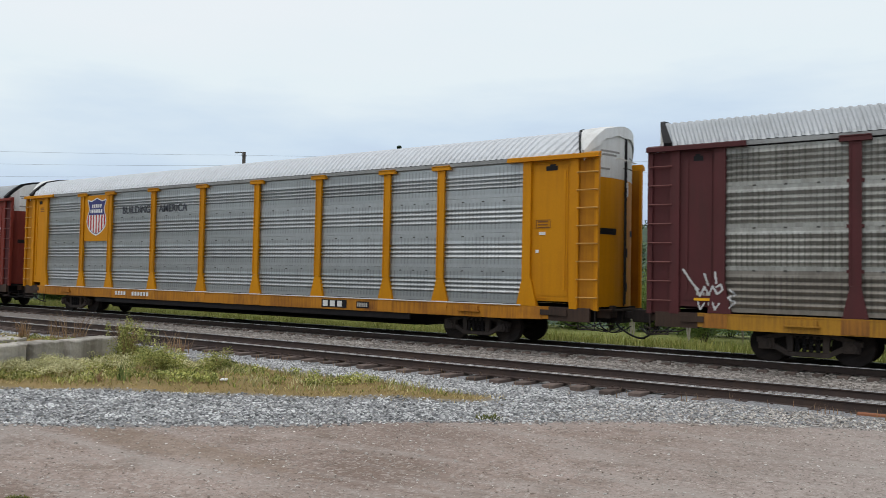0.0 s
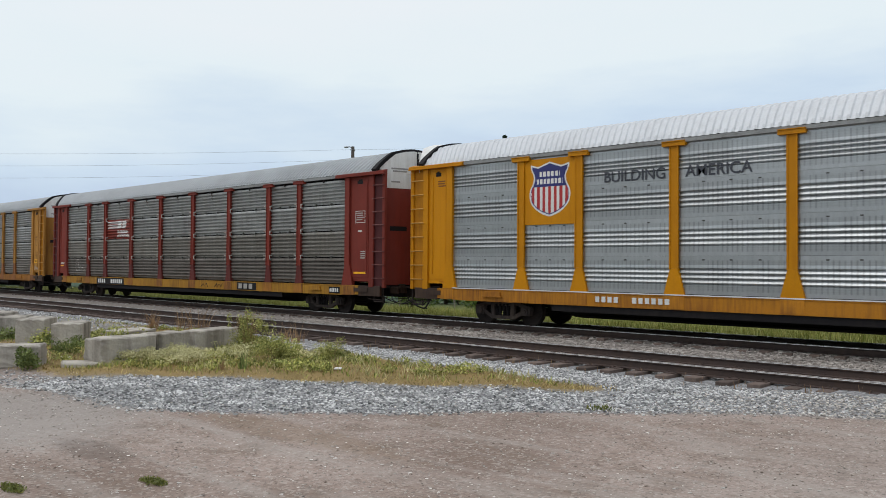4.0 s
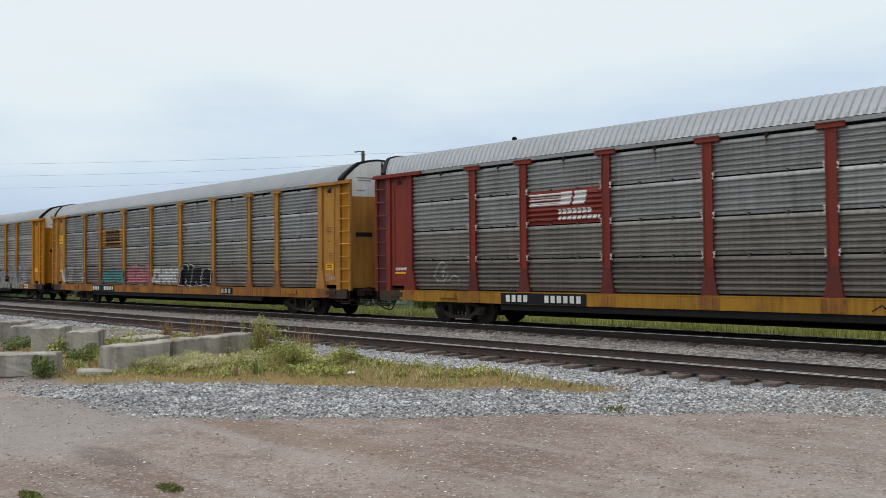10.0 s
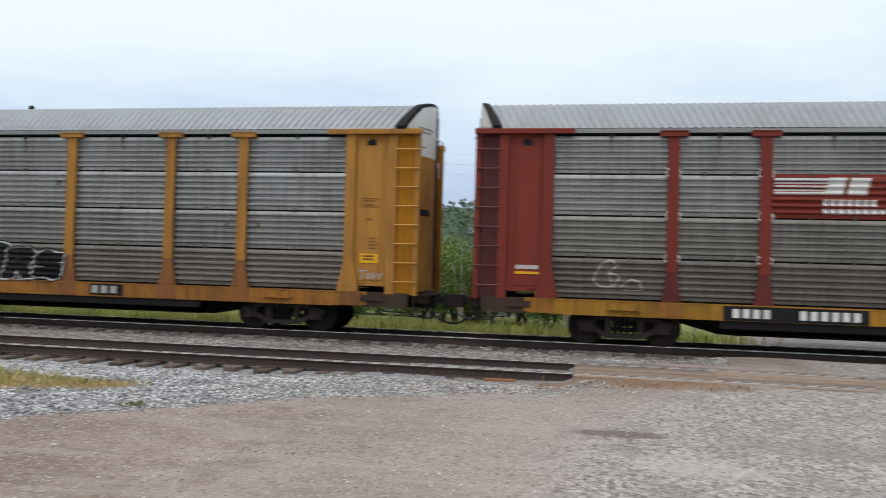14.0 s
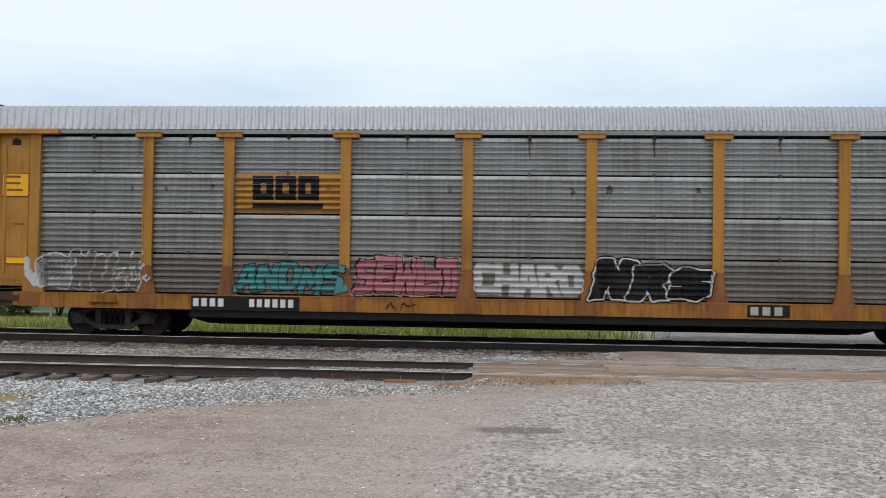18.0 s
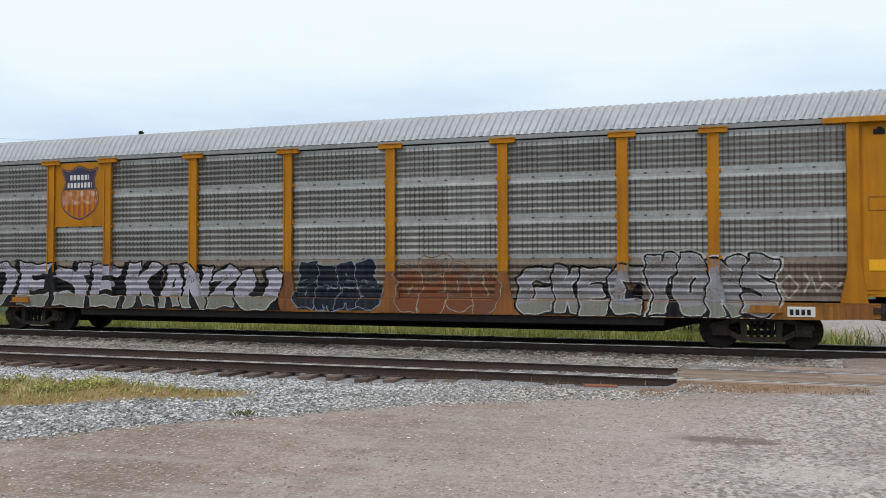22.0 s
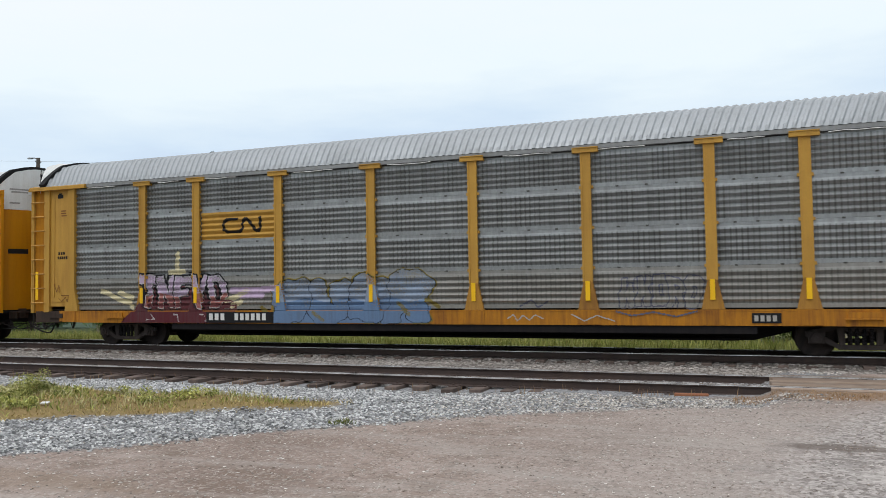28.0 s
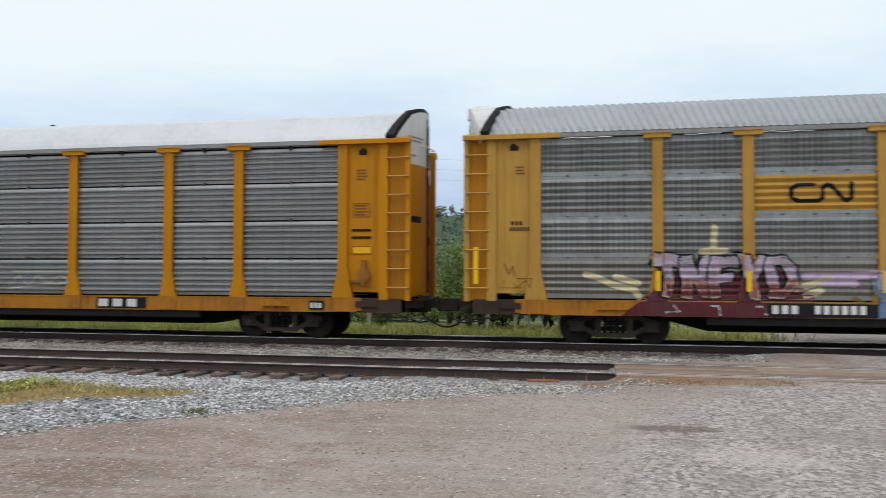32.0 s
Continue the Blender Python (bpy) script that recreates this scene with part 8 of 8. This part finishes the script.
# a pale kerb and small litter
bm = bmesh.new()
box(bm, -1.5, 1.5, -0.17, 0.17, 0, 0.12)
tagged(new("kerb", finish(bm, "kerb", M["concrete"], 0.015)), "low pale concrete kerb at the edge of the dark paving", "kerb").matrix_basis = pose(-19.0, 4.85, float(ground_z(-19.0, 4.85)) - 0.05, 0, 0, 41)
bm = bmesh.new()
box(bm, -0.35, 0.35, -0.2, 0.2, 0, 0.14)
tagged(new("concrete_rubble", finish(bm, "concrete_rubble", M["concrete"], 0.03)), "flat broken piece of concrete in the dry grass", "rubble").matrix_basis = pose(-15.65, 6.75, float(ground_z(-15.65, 6.75)) - 0.03, 2, 3, 70)
for lx, ly in ((-18.35, 5.5), (-16.8, 6.95)):
    bm = bmesh.new()
    box(bm, -0.09, 0.09, -0.06, 0.06, 0, 0.03)
    tagged(new("paper_litter", finish(bm, "paper_litter", M["letter_white"], 0.006)), "white scrap of litter on the ground", "litter").matrix_basis = pose(lx, ly, float(ground_z(lx, ly)) + 0.01, 0, 0, 30)
bm = bmesh.new()
box(bm, -0.27, 0.27, -0.06, 0.06, 0, 0.06)
tagged(new("timber_scrap", finish(bm, "timber_scrap", M["brick_orange"], 0.012)), "orange-brown timber scrap beside the siding rail", "debris").matrix_basis = pose(-1.55, 13.55, -0.19, 0, 0, 4)
bm = bmesh.new()
box(bm, -0.06, 0.06, -0.045, 0.045, 0, 0.025)
tagged(new("paper_litter", finish(bm, "paper_litter", M["letter_white"], 0.006)), "white scrap of litter in the dry grass", "litter").matrix_basis = pose(-10.75, 9.05, -0.03, 8, 0, 25)


# ================= the parked car =================
def sedan(m):
    ob = tagged(new("parked_car"), "white four-door sedan parked on the dirt yard", "car")
    ob.matrix_basis = m
    # side outline, nose towards +x
    low = [(-2.15, 0.38), (-2.18, 0.62), (-2.10, 0.92), (-1.35, 0.98), (0.75, 0.93), (1.40, 0.81), (1.66, 0.71), (1.80, 0.56), (1.78, 0.30), (1.71, 0.22)]
    arch = lambda cx: [(cx + 0.36 * math.cos(a), 0.32 + 0.36 * math.sin(a)) for a in np.linspace(0.1, math.pi - 0.1, 9)]
    out = low + arch(1.32)[0:] + [(0.9, 0.20), (-0.9, 0.20)] + arch(-1.30) + [(-1.75, 0.22)]
    bm = bmesh.new()
    prism(bm, out, -0.84, 0.84)
    part("body", bm, M["car_white"], ob, bevel=0.03)
    bm = bmesh.new()
    base = [(-1.45, 0.95), (0.85, 0.91)]
    top = [(-0.75, 1.40), (0.15, 1.40)]
    vs = [bm.verts.new((x, s * (0.78 if z < 1 else 0.58), z)) for s in (-1, 1) for x, z in (base[0], base[1], top[1], top[0])]
    bm.faces.new(vs[:4]), bm.faces.new(vs[4:][::-1])
    for k in range(4):
        bm.faces.new((vs[k], vs[4 + k], vs[4 + (k + 1) % 4], vs[(k + 1) % 4]))
    part("window", bm, M["glass_dark"], ob, "dark glazed cabin")
    bm = bmesh.new()
    box(bm, -0.78, 0.18, -0.60, 0.60, 1.385, 1.42)
    for s in (-1, 1):
        for a, b in (((-1.45, 0.95), (-0.75, 1.40)), ((-0.30, 0.94), (-0.28, 1.40)), ((0.85, 0.91), (0.15, 1.40))):
            tube(bm, [(a[0], s * 0.80, a[1]), (b[0], s * 0.60, b[1])], 0.035, 6)
    part("roof", bm, M["car_white"], ob)
    for x in (1.32, -1.30):
        for s in (-1, 1):
            bm = bmesh.new()
            disc(bm, (0, 0), 0.31, -0.10, 0.10, 28)
            w = part("wheel", bm, M["tyre"], ob, at=pose(x, s * 0.76, 0.31), bevel=0.02)
            bm = bmesh.new()
            disc(bm, (0, 0), 0.235, s * 0.09, s * 0.115, 24)
            part("rim", bm, M["alloy"], w)
            bm = bmesh.new()
            for q in range(10):
                a = q * 2 * math.pi / 10
                c = Vector((0.15 * math.cos(a), 0.15 * math.sin(a)))
                disc(bm, (c.x, c.y), 0.026, s * 0.117, s * 0.121, 8)
            part("rim_opening", bm, M["tyre"], w, "ring of dark slots")
    for s in (-1, 1):
        bm = bmesh.new()
        box(bm, 1.48, 1.775, s * 0.76 - 0.14, s * 0.76 + 0.095, 0.56, 0.68)
        part("headlight", bm, M["lamp_clear"], ob, bevel=0.02)
        bm = bmesh.new()
        box(bm, -2.16, -2.05, s * 0.76 - 0.1, s * 0.76 + 0.09, 0.66, 0.84)
        part("tail_light", bm, M["sign_red"], ob)
        bm = bmesh.new()
        box(bm, 0.55, 0.72, s * 0.92 - 0.10, s * 0.92 + 0.06, 0.92, 1.03)
        part("wing_mirror", bm, M["car_white"], ob, bevel=0.02)
    bm = bmesh.new()
    box(bm, 1.62, 1.85, -0.80, 0.80, 0.28, 0.50)
    part("bumper", bm, M["car_white"], ob, bevel=0.04)
    bm = bmesh.new()
    box(bm, -1.7, 1.7, -0.7, 0.7, 0.18, 0.24)
    part("underbody", bm, M["black"], ob)


sedan(pose(-23.68, 5.33, -0.41, 0, 0, 96))


# ================= what moves =================
def motions():
    """The train rolls past to the right; its wheels turn with it."""
    for k, car in CARS.items():
        walk(car, [(t, pose(CENTRES[k] + train_shift(t), TRACK_Y, 0)) for t in np.arange(0, 32.01, 1.0).tolist()])
    turns = [(t, math.degrees(train_shift(t) / WHEEL_R)) for t in np.arange(0, 32.01, 0.125).tolist()]
    for w, dx in WHEELS:
        walk(w, [(t, pose(dx, 0, WHEEL_R, 0, a, 0)) for t, a in turns])


motions()
